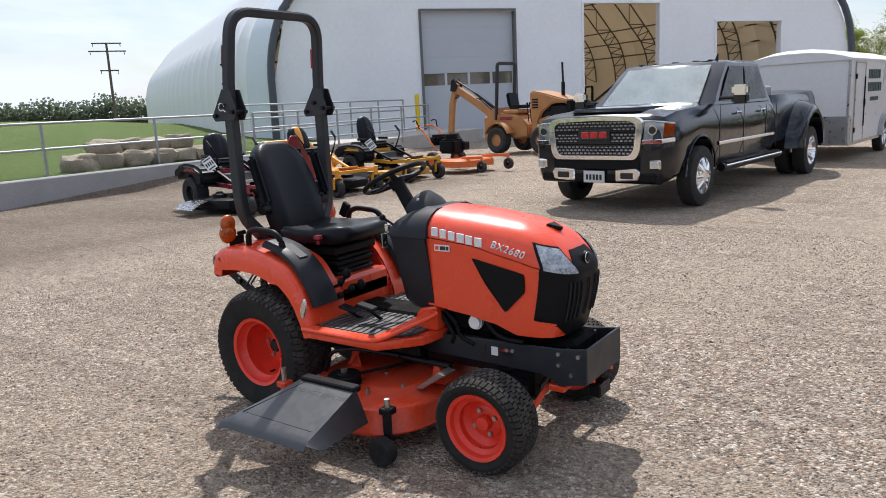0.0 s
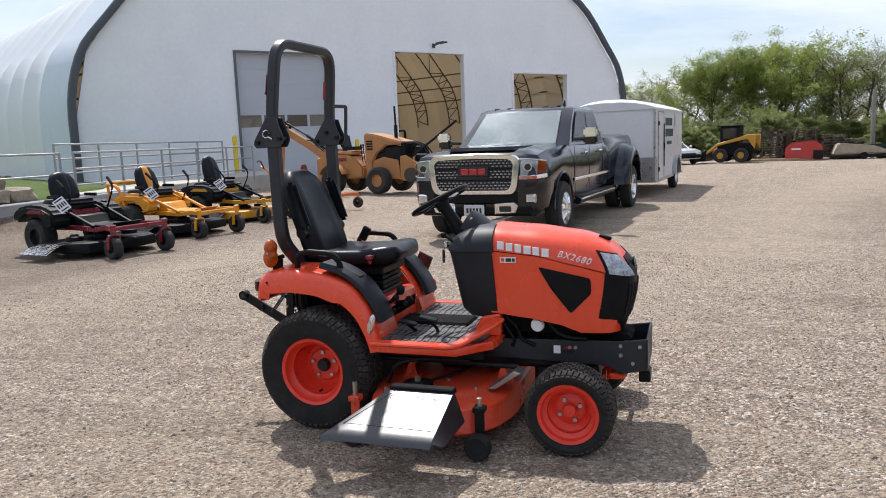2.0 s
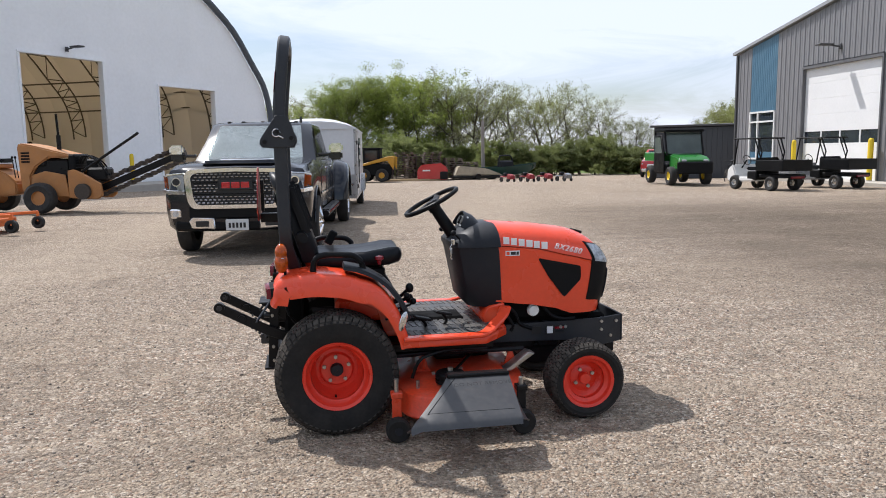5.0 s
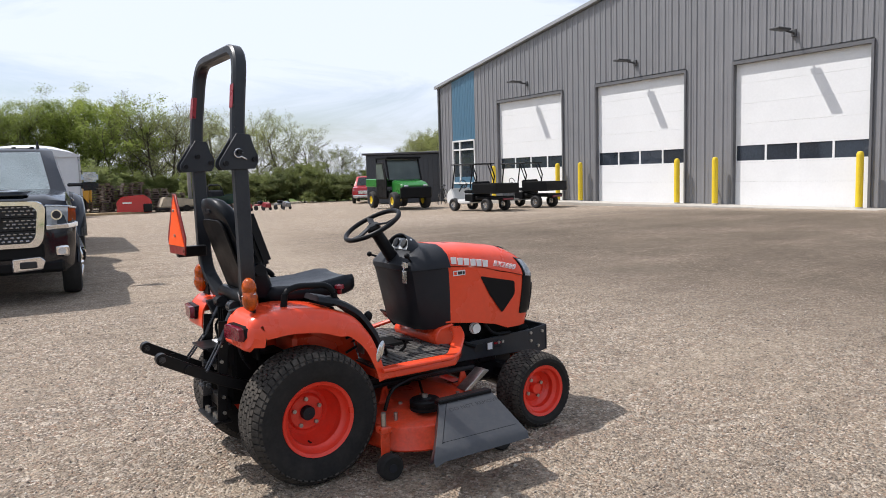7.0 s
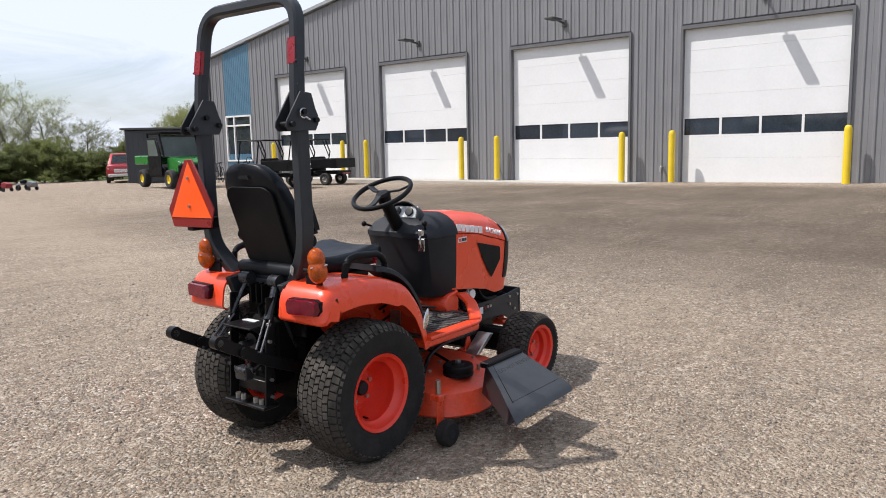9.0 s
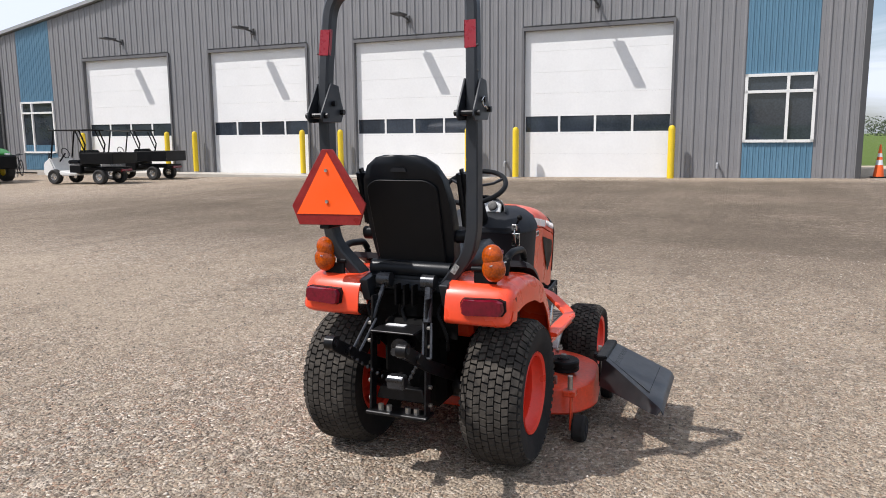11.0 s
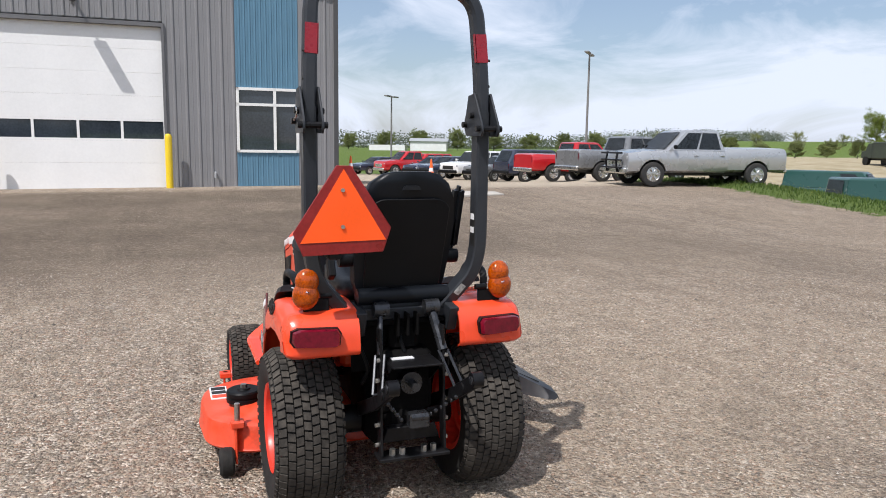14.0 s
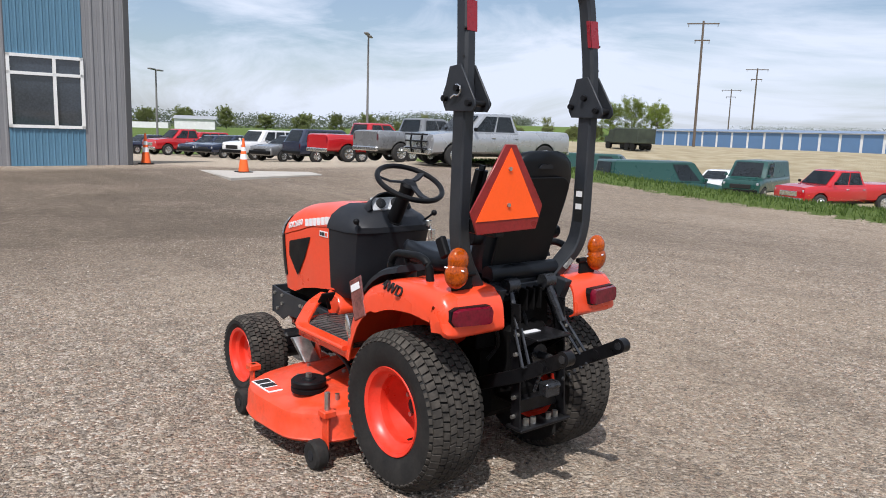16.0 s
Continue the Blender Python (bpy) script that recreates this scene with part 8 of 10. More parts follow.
def walk_behind(m):
    t = thing("walk_behind_mower", m, "orange walk-behind commercial mower with black engine", "mower", "mowers in a row")
    bm = bm_new()
    rings = []
    base = [(0.35, -0.62), (0.95, -0.66), (1.2, -0.4), (1.2, 0.4), (0.95, 0.66), (0.35, 0.62)]
    for z, k in ((0.10, 1.0), (0.24, 1.0), (0.28, 0.92)):
        rings.append([(0.75 + (x - 0.75) * k, y * k, z) for x, y in base])
    skin(bm, rings, caps=True)
    part("mower_deck", bm, MOWORG, t)
    for s in (-1, 1):
        fat_wheel(t, (0, s * 0.42, 0.22), 0.22, 0.18, MOWORG, "drive_wheel")
        fat_wheel(t, (1.62, s * 0.45, 0.13), 0.13, 0.10, BLACKPL, "caster_wheel")
        bm = bm_new()
        sweep(bm, [(0.9, s * 0.35, 0.30), (1.62, s * 0.45, 0.34)], rect(0.05, 0.06))
        cyl(bm, (1.62, s * 0.45, 0.15), (1.62, s * 0.45, 0.36), 0.03)
        part("caster_arm", bm, MOWORG, t)
        bm = bm_new()
        rod(bm, fillet([(-0.05, s * 0.25, 0.45), (-0.55, s * 0.27, 0.98), (-0.75, s * 0.28, 1.05), (-0.78, s * 0.1, 1.06)], 0.08, 3), 0.022, 8)
        part("handle_bar", bm, MOWORG, t)
        bm = bm_new()
        rod(bm, fillet([(-0.58, s * 0.30, 0.98), (-0.66, s * 0.33, 1.20), (-0.80, s * 0.30, 1.16)], 0.05, 3), 0.016, 8)
        part("grip", bm, BLACKPL, t)
    bm = bm_new()
    box(bm, (0.22, 0, 0.55), (0.52, 0.42, 0.34), 0.05, None, 2)
    cyl(bm, (0.22, 0, 0.72), (0.22, 0, 0.84), 0.16)
    box(bm, (0.45, 0.2, 0.55), (0.2, 0.2, 0.2), 0.03)
    part("engine", bm, BLACKPL, t)
    bm = bm_new()
    box(bm, (-0.22, 0, 0.70), (0.26, 0.44, 0.26), 0.06, None, 2)
    part("fuel_tank", bm, BLACKPL, t)
    return t


walk_behind(pose(-7.25, 11.9, 0.05, 0, 0, -12))


def trencher(m):
    """Ride-on trencher: backhoe arm to the rear, chain boom at the front."""
    t = thing("ride_on_trencher", m, "worn orange ride-on trencher with backhoe arm", "trencher")
    TO = mat("worn_orange", (0.40, 0.175, 0.052), rough=0.55, var=0.2, scale=3, bump=0.12, dust=0.22)
    RUST = mat("rusty_chain", (0.075, 0.062, 0.052), rough=0.75, metal=0.4, var=0.3, scale=20, bump=0.4)
    bm = bm_new()
    plate(bm, [(-1.5, 0.62), (-1.55, 1.05), (-1.35, 1.32), (-1.1, 1.36), (-1.05, 1.18), (-0.45, 1.16), (-0.1, 1.02), (0.12, 0.80), (0.12, 0.50), (-0.35, 0.42)], "y", -0.40, 0.40, 0.04, 2)
    rb_ = part("rear_body", bm, TO, t)
    for s in (-1, 1):
        bm = bm_new()
        box(bm, (-0.72, s * 0.405, 1.03), (0.50, 0.012, 0.10))
        part("warning_label", bm, MOWRED, rb_, smooth=False)
        bm = bm_new()
        rings = [[(-0.85 + q * math.cos(a), s * yy, 0.42 + q * math.sin(a)) for q, yy in ((0.50, 0.40), (0.50, 0.74), (0.47, 0.74), (0.47, 0.40))] for a in [math.pi * (0.12 + 0.76 * i / 12) for i in range(13)]]
        skin(bm, rings, caps=True)
        bmesh.ops.recalc_face_normals(bm, faces=bm.faces[:])
        part("mudguard", bm, TO, t)
    bm = bm_new()
    box(bm, (-0.62, 0, 1.22), (0.62, 0.62, 0.12), 0.03)
    part("seat_pedestal", bm, TO, t)
    bm = bm_new()
    plate(bm, [(0.26, 0.55), (0.20, 1.72), (0.27, 1.80), (0.62, 1.74), (1.56, 1.50), (1.60, 1.42), (1.02, 1.42), (0.66, 1.18), (0.52, 0.95), (0.52, 0.55)], "y", -0.40, 0.40, 0.035, 2)
    eh = part("engine_hood", bm, TO, t)
    bm = bm_new()
    box(bm, (1.0, 0, 1.02), (1.0, 0.62, 0.72), 0.04)
    box(bm, (0.75, 0, 1.3), (0.3, 0.72, 0.2), 0.03)
    part("engine_block", bm, STEELBLK, t)
    for s in (-1, 1):
        bm = bm_new()
        plate(bm, [(0.5, 0.42), (0.56, 0.98), (0.9, 1.08), (1.42, 0.98), (1.5, 0.42)], "y", s * 0.36, s * 0.41, 0.012)
        part("chassis_side", bm, TO, t)
        for k in range(4):
            bm = bm_new()
            box(bm, (0.42, s * 0.405, 1.32 + k * 0.075), (0.22, 0.016, 0.045), 0.004)
            part("louvre", bm, BLACKPL, eh)
        bm = bm_new()
        plate(bm, [(1.5, 0.38), (1.5, 1.08), (1.66, 1.12), (2.05, 0.92), (2.34, 0.74), (2.38, 0.45), (2.25, 0.34)], "y", s * 0.34, s * 0.44, 0.02)
        part("boom_mount", bm, TO, t)
    bm = bm_new()
    box(bm, (1.60, 0, 1.30), (0.16, 0.80, 0.40), 0.03)
    rad_ = part("radiator_grille", bm, BLACKPL, t)
    for k in range(5):
        bm = bm_new()
        box(bm, (1.69, 0, 1.16 + k * 0.07), (0.02, 0.7, 0.02))
        part("grille_bar", bm, GREYPL, rad_, smooth=False)
    for x in (-0.85, 0.85):
        for s in (-1, 1):
            fat_wheel(t, (x, s * 0.60, 0.40), 0.40, 0.32, TO, "wheel")
    bm = bm_new()
    sweep(bm, fillet([(-1.12, -0.40, 1.0), (-1.0, -0.40, 2.66), (-1.0, 0.40, 2.66), (-1.12, 0.40, 1.0)], 0.08, 4), rect(0.075, 0.10))
    part("roll_bar", bm, ROPSM, t)
    st_ = new("seat")
    st_.parent = t
    bm = bm_new()
    box(bm, (-0.52, 0, 1.36), (0.50, 0.50, 0.11), 0.04, None, 2)
    part("seat_cushion", bm, VINYL, st_)
    bm = bm_new()
    box(bm, (0, 0, 0.2), (0.11, 0.48, 0.42), 0.04, pose(-0.74, 0, 1.38, 0, -12, 0), 2)
    part("seat_back", bm, VINYL, st_)
    bm = bm_new()
    cyl(bm, (1.05, 0.1, 1.5), (1.05, 0.1, 2.0), 0.055)
    cyl(bm, (1.05, 0.1, 2.0), (1.03, 0.1, 2.55), 0.03)
    part("exhaust_pipe", bm, STEELBLK, t)
    for y, x in ((-0.2, 0.0), (-0.12, 0.03), (0.1, 0.02)):
        bm = bm_new()
        rod(bm, [(x, y, 0.9), (x - 0.05, y, 1.42)], 0.014, 6)
        ball(bm, (x - 0.05, y, 1.44), 0.03, (1, 1, 1.3), 8, 6)
        part("control_lever", bm, BLACKPL, t)
    arm = new("backhoe_arm")
    arm.parent = t
    bm = bm_new()
    sweep(bm, [(-1.35, 0.05, 0.95), (-2.3, 0.05, 1.52), (-3.3, 0.05, 2.05)], rect(0.16, 0.22, 0.1), side=(0, 1, 0))
    part("boom", bm, TO, arm)
    bm = bm_new()
    sweep(bm, [(-3.22, 0.05, 2.18), (-3.46, 0.05, 1.5), (-3.58, 0.05, 0.55)], rect(0.14, 0.19, 0.1), side=(0, 1, 0))
    part("dipper", bm, TO, arm)
    bm = bm_new()
    for y in (-0.06, 0.16):
        plate(bm, [(-3.42, 1.95), (-3.36, 2.28), (-3.22, 2.34), (-3.08, 2.1), (-3.2, 1.92)], "y", y - 0.015, y + 0.015, 0.004)
    part("elbow_plate", bm, STEELBLK, arm)
    bm = bm_new()
    rod(bm, [(-1.5, 0.05, 1.32), (-2.35, 0.05, 1.82)], 0.05, 8)
    rod(bm, [(-2.35, 0.05, 1.82), (-3.2, 0.05, 2.26)], 0.028, 8)
    part("hydraulic_ram", bm, STEELBLK, arm)
    for y in (0.0, 0.1):
        bm = bm_new()
        rod(bm, fillet([(-1.6, y, 1.25), (-2.2, y, 1.68), (-2.6, y, 1.62), (-3.05, y, 1.85), (-3.3, y, 1.7)], 0.12, 3), 0.016, 6)
        part("hose", bm, BLACKPL, arm)
    bm = bm_new()
    plate(bm, [(-3.80, 0.08), (-3.40, 0.04), (-3.22, 0.28), (-3.42, 0.60), (-3.66, 0.56)], "y", -0.15, 0.25, 0.02)
    part("bucket", bm, STEELBLK, arm)
    bm = bm_new()
    box(bm, (-1.62, 0, 0.72), (0.22, 0.62, 0.75), 0.03)
    part("swing_post", bm, TO, arm)
    cb = new("chain_boom")
    cb.parent = t
    d = Vector((2.15, 0, 0.86)).normalized()
    up = Vector((-d.z, 0, d.x))
    o = Vector((2.1, 0, 0.58))
    bm = bm_new()
    sweep(bm, [o, o + d * 2.25], rect(0.12, 0.16, 0.1), side=(0, 1, 0))
    part("boom_bar", bm, STEELBLK, cb)
    n = 30
    for dz in (0.17, -0.17):
        for k in range(n):
            bm = bm_new()
            p = o + d * (2.4 * k / n) + up * dz
            box(bm, (0, 0, 0), (0.085, 0.10 + 0.12 * (k % 3), 0.05 + 0.05 * (k % 2)), 0, Matrix.Translation(p) @ Matrix.Rotation(-math.atan2(d.z, d.x), 4, "Y"))
            part("chain_link", bm, RUST, cb, smooth=False)
    bm = bm_new()
    cyl(bm, o + d * 2.35 + Vector((0, -0.07, 0)), o + d * 2.35 + Vector((0, 0.07, 0)), 0.17, seg=14)
    part("end_sprocket", bm, RUST, cb)
    bm = bm_new()
    rod(bm, [(1.8, -0.28, 1.05), (3.35, -0.30, 2.02)], 0.035, 8)
    part("lift_ram", bm, STEELBLK, cb)
    bm = bm_new()
    box(bm, (2.15, 0, 0.98), (0.55, 0.42, 0.34), 0.05)
    box(bm, (1.95, 0.1, 1.25), (0.3, 0.3, 0.25), 0.04)
    part("boom_gearbox", bm, STEELBLK, cb)
    for y in (-0.2, -0.1, 0.05):
        bm = bm_new()
        rod(bm, fillet([(1.62, y, 1.15), (1.8, y, 1.5), (2.2, y - 0.05, 1.35), (2.45, y, 0.95)], 0.15, 3), 0.02, 6)
        part("hose", bm, BLACKPL, cb)
    bm = bm_new()
    cyl(bm, (1.9, -0.30, 0.55), (1.9, -0.55, 0.55), 0.2, seg=20)
    part("auger", bm, RUST, cb)
    return t


trencher(pose(-7.69, 17.3, 0.03, 0, 0, -12) @ Matrix.Scale(1.02, 4))


# ---- machines in the distance ----
GATG = mat("utility_green", (0.02, 0.17, 0.025), rough=0.35, var=0.06, bump=0.05, coat=0.3)
RIMY = mat("rim_yellow", (0.72, 0.52, 0.02), rough=0.4, var=0.06, bump=0.05)


CABGLASS = mat("pale_cab_glass", (0.16, 0.19, 0.18), rough=0.08, metal=0.3, var=0.25, scale=2, bump=0.0)


def utility_vehicle(m):
    t = thing("utility_vehicle", m, "green side-by-side utility vehicle with black cab", "utility vehicle")
    for s in (-1, 1):
        for x in (0, -2.1):
            fat_wheel(t, (x, s * 0.62, 0.33), 0.33, 0.26, RIMY, "wheel")
        bm = bm_new()
        plate(bm, [(-0.45, 0.45), (-0.45, 1.15), (-0.75, 1.75), (-1.45, 1.75), (-1.45, 0.45)], "y", s * 0.70, s * 0.74, 0.01)
        dr = part("cab_door", bm, BLACKPL, t)
        bm = bm_new()
        plate(bm, [(-0.62, 1.12), (-0.82, 1.68), (-1.38, 1.68), (-1.38, 1.12)], "y", s * 0.735, s * 0.75)
        part("side_window", bm, CABGLASS, dr, smooth=False)
    bm = bm_new()
    plate(bm, [(0.55, 0.55), (0.55, 0.85), (0.40, 0.98), (-0.40, 1.10), (-0.45, 0.5)], "y", -0.55, 0.55, 0.05, 2)
    part("hood", bm, GATG, t)
    bm = bm_new()
    box(bm, (0.58, 0, 0.62), (0.14, 1.25, 0.42), 0.04)
    box(bm, (-0.95, 0, 0.55), (1.2, 1.35, 0.35), 0.03)
    part("front_guard", bm, BLACKPL, t)
    bm = bm_new()
    box(bm, (-1.0, 0, 1.90), (1.15, 1.45, 0.08), 0.03, None, 2)
    for s in (-1, 1):
        rod(bm, [(-0.35, s * 0.66, 1.05), (-0.62, s * 0.66, 1.88)], 0.035, 8)
        rod(bm, [(-1.5, s * 0.68, 0.7), (-1.5, s * 0.68, 1.88)], 0.035, 8)
    part("cab_frame", bm, BLACKPL, t)
    bm = quad_plate([(-0.36, -0.62, 1.10), (-0.36, 0.62, 1.10), (-0.60, 0.62, 1.84), (-0.60, -0.62, 1.84)])
    part("windscreen", bm, CABGLASS, t, smooth=False)
    bm = bm_new()
    box(bm, (-2.1, 0, 0.98), (1.15, 1.40, 0.32), 0.03)
    part("cargo_box", bm, GATG, t)
    for s in (-1, 1):
        bm = bm_new()
        box(bm, (0.56, s * 0.38, 0.86), (0.05, 0.18, 0.08), 0.02)
        part("headlight", bm, HEADL, t)
    return t


utility_vehicle(pose(14.9, 23.2, ground_z(14.9, 23.2) + 0.02, 0, 0, -97) @ Matrix.Scale(1.14, 4))


def utility_cart(m, label, bodym):
    t = thing("utility_cart", m, label, "cart", "golf utility carts")
    for s in (-1, 1):
        for x in (0, -1.75):
            fat_wheel(t, (x, s * 0.48, 0.25), 0.25, 0.22, CHROME, "wheel")
    bm = bm_new()
    plate(bm, [(0.45, 0.35), (0.42, 0.70), (0.15, 0.90), (-0.05, 0.45), (-0.9, 0.42), (-0.9, 0.30), (0.3, 0.25)], "y", -0.52, 0.52, 0.04, 2)
    part("body", bm, bodym, t)
    bm = bm_new()
    box(bm, (-0.80, 0, 0.50), (0.45, 1.0, 0.30), 0.03)
    box(bm, (-1.7, 0, 0.5), (1.2, 0.9, 0.12), 0.02)
    part("chassis", bm, BLACKPL, t)
    bm = bm_new()
    box(bm, (-0.75, 0, 0.74), (0.46, 1.0, 0.12), 0.04, None, 2)
    box(bm, (-1.0, 0, 0.98), (0.10, 0.95, 0.28), 0.04, None, 2)
    part("seat", bm, VINYL, t)
    bm = bm_new()
    for sgn, y in ((1, 0.60), (-1, -0.60)):
        box(bm, (-1.75, y, 0.86), (1.25, 0.05, 0.36), 0.01)
    for x in (-1.15, -2.36):
        box(bm, (x, 0, 0.86), (0.05, 1.24, 0.36), 0.01)
    box(bm, (-1.75, 0, 0.70), (1.22, 1.2, 0.05), 0.01)
    part("cargo_bed", bm, BLACKPL, t)
    bm = bm_new()
    box(bm, (-0.55, 0, 1.78), (1.35, 1.05, 0.05), 0.02)
    part("canopy", bm, BLACKPL, t)
    for s in (-1, 1):
        for pts, r in (([(0.12, s * 0.48, 0.85), (-0.05, s * 0.48, 1.76)], 0.025), ([(-1.1, s * 0.48, 0.72), (-1.25, s * 0.48, 1.3), (-1.05, s * 0.48, 1.76)], 0.025), ([(-1.2, s * 0.48, 1.1), (-0.9, s * 0.48, 1.76)], 0.02)):
            bm = bm_new()
            rod(bm, pts, r, 8)
            part("canopy_post", bm, BLACKPL, t)
    bm = bm_new()
    cyl(bm, (-0.02, 0.25, 0.75), (-0.25, 0.25, 1.02), 0.025)
    rod(bm, [(-0.26 + 0.05 * math.cos(a), 0.25 + 0.17 * math.sin(a), 1.03 + 0.16 * math.cos(a)) for a in [i * math.pi / 8 for i in range(17)]], 0.014, 6)
    part("steering_wheel", bm, BLACKPL, t)
    bm = bm_new()
    box(bm, (-2.40, 0, 0.46), (0.06, 0.55, 0.08), 0.02)
    part("tail_bar", bm, REDLENS, t)
    return t


utility_cart(pose(15.5, 20.1, 0.0, 0, 0, 98), "white utility cart with black cargo bed and canopy", WHITE)
utility_cart(pose(18.1, 20.3, 0.0, 0, 0, 98), "grey utility cart with black cargo bed and canopy", CARGREY)


def bicycle(m):
    t = thing("bicycle", m, "dark bicycle leaning by the workshop corner", "bicycle", "bicycles")
    for x in (0, 1.05):
        w = new("wheel")
        w.parent = t
        bm = bm_new()
        rod(bm, [(x + 0.33 * math.cos(a), 0, 0.34 + 0.33 * math.sin(a)) for a in [i * math.pi / 12 for i in range(25)]], 0.02, 6)
        part("tyre", bm, SMALLW, w)
        bm = bm_new()
        for k in range(6):
            a = k * math.pi / 6
            rod(bm, [(x - 0.32 * math.cos(a), 0, 0.34 - 0.32 * math.sin(a)), (x + 0.32 * math.cos(a), 0, 0.34 + 0.32 * math.sin(a))], 0.003, 4)
        part("spokes", bm, CHROME, w)
    bm = bm_new()
    for p, q in (((0, 0, 0.34), (0.35, 0, 0.85)), ((0, 0, 0.34), (0.42, 0, 0.32)), ((0.42, 0, 0.32), (0.32, 0, 0.92)), ((0.42, 0, 0.32), (0.9, 0, 0.82)), ((0.35, 0, 0.84), (0.9, 0, 0.82)), ((1.05, 0, 0.34), (0.86, 0, 1.0))):
        rod(bm, [p, q], 0.018, 6)
    rod(bm, [(0.84, -0.3, 1.03), (0.86, 0, 1.0), (0.84, 0.3, 1.03)], 0.014, 6)
    box(bm, (0.31, 0, 0.95), (0.24, 0.14, 0.05), 0.02)
    part("frame", bm, GREYPL, t)
    return t


b1_ = bicycle(pose(19.3, 27.0, -0.02, 0, 8, -140))
copy_thing(b1_, pose(20.0, 26.1, -0.02, 0, 6, -135))
# dark shed behind the utility vehicle
SHED = mat("dark_shed_siding", (0.045, 0.05, 0.058), rough=0.5, var=0.1, scale=1.5, bump=0.05)
sh = thing("dark_shed", pose(22.0, 37.0, -0.25, 0, 0, -40), "dark charcoal box shed behind the utility vehicle", "shed")
bm = bm_new()
box(bm, (2.2, 0, 1.45), (6.8, 4.2, 2.9), 0.03)
part("shed_wall", bm, SHED, sh, smooth=False)
for k in range(24):
    bm = bm_new()
    box(bm, (-1.1 + k * 0.28, -2.11, 1.45), (0.05, 0.03, 2.8))
    part("wall_rib", bm, SHED, sh, smooth=False)
bm = bm_new()
box(bm, (2.2, 0, 2.97), (7.2, 4.6, 0.12), 0.02)
part("shed_roof", bm, DARKTRIM, sh, smooth=False)
bm = bm_new()
box(bm, (2.6, 0.3, 3.06), (0.9, 0.5, 0.1), 0.02)
cyl(bm, (4.6, 0, 3.0), (4.6, 0, 3.6), 0.10)
part("roof_vent", bm, ROOFM, sh)


def skid_steer(m):
    t = thing("skid_steer_loader", m, "yellow and black skid steer loader", "loader")
    CY = mat("machine_yellow", (0.48, 0.24, 0.012), rough=0.4, var=0.08, bump=0.05, dust=0.15)
    for s in (-1, 1):
        for x in (0, -1.15):
            fat_wheel(t, (x, s * 0.72, 0.42), 0.42, 0.30, CY, "wheel")
        bm = bm_new()
        plate(bm, [(-1.9, 0.75), (-1.95, 1.55), (-1.6, 1.62), (0.2, 1.12), (0.9, 0.55), (0.75, 0.5), (0.1, 1.0), (-1.5, 1.35)], "y", s * 0.62, s * 0.80, 0.03)
        part("lift_arm", bm, CY, t)
    bm = bm_new()
    box(bm, (-0.75, 0, 0.75), (2.0, 1.1, 0.75), 0.06)
    part("body", bm, BLACKPL, t)
    bm = bm_new()
    box(bm, (-0.45, 0, 1.62), (1.1, 1.0, 0.95), 0.05)
    cab = part("cab", bm, BLACKPL, t)
    bm = bm_new()
    box(bm, (-0.45, 0, 2.12), (1.25, 1.1, 0.07), 0.02)
    part("cab_roof", bm, BLACKPL, cab)
    for s in (-1, 1):
        bm = bm_new()
        box(bm, (-0.45, s * 0.505, 1.68), (0.75, 0.012, 0.6))
        part("side_window", bm, CARGLASS, cab, smooth=False)
    bm = bm_new()
    plate(bm, [(0.8, 0.1), (1.5, 0.08), (1.5, 0.14), (0.9, 0.75), (0.8, 0.75)], "y", -0.9, 0.9, 0.02)
    part("bucket", bm, STEELBLK, t)
    return t


skid_steer(pose(3.6, 43.6, ground_z(3.6, 43.6) + 0.05, 0, 0, 165))
PALLET = mat("grey_pallet_wood", (0.135, 0.108, 0.085), rough=0.9, var=0.3, scale=6, bump=0.3)


def build_pallet(m):
    t = thing("pallet", m, "weathered wooden pallet in a stack", "pallet", "stacked pallets")
    first = {}
    for nm, size, spots in (("deck_board", (1.2, 0.12, 0.022), [(0, -0.5 + k * 0.2, 0.135) for k in range(6)] + [(0, y, 0.012) for y in (-0.48, 0, 0.48)]), ("stringer", (0.07, 1.1, 0.09), [(x, 0, 0.075) for x in (-0.55, 0, 0.55)])):
        for p in spots:
            if nm not in first:
                bm = bm_new()
                box(bm, (0, 0, 0), size)
                o = part(nm, bm, PALLET, t, smooth=False)
                first[nm] = o.data
            else:
                o = new(nm, first[nm])
                o.parent = t
            o.location = p
    return t


pal = None
pr = random.Random(11)
for sx, sy, n in ((5.0, 46.2, 9), (6.4, 46.0, 13), (8.4, 46.6, 13), (9.8, 46.2, 10), (7.4, 47.6, 12), (11.0, 46.6, 8)):
    for k in range(n):
        m = pose(sx + pr.uniform(-0.08, 0.08), sy + pr.uniform(-0.08, 0.08), ground_z(sx, sy) + k * 0.148, 0, pr.uniform(-1, 1), pr.uniform(-6, 6))
        if pal is None:
            pal = build_pallet(m)
        else:
            copy_thing(pal, m)
timber = thing("timber_pile", pose(6.75, 44.67, ground_z(6, 45), 0, 0, -5.4), "flat pile of pale sawn timber boards", "timber")
PALETIMBER = mat("pale_timber", (0.42, 0.31, 0.18), rough=0.85, var=0.25, scale=5, bump=0.2)
for k in range(2):
    for i in range(6):
        bm = bm_new()
        box(bm, (pr.uniform(-0.08, 0.08), -0.40 + 0.16 * i, 0.035 + 0.07 * k), (4.1 + pr.uniform(-0.1, 0.1), 0.15, 0.066), 0.004)
        part("board", bm, PALETIMBER, timber, smooth=False)
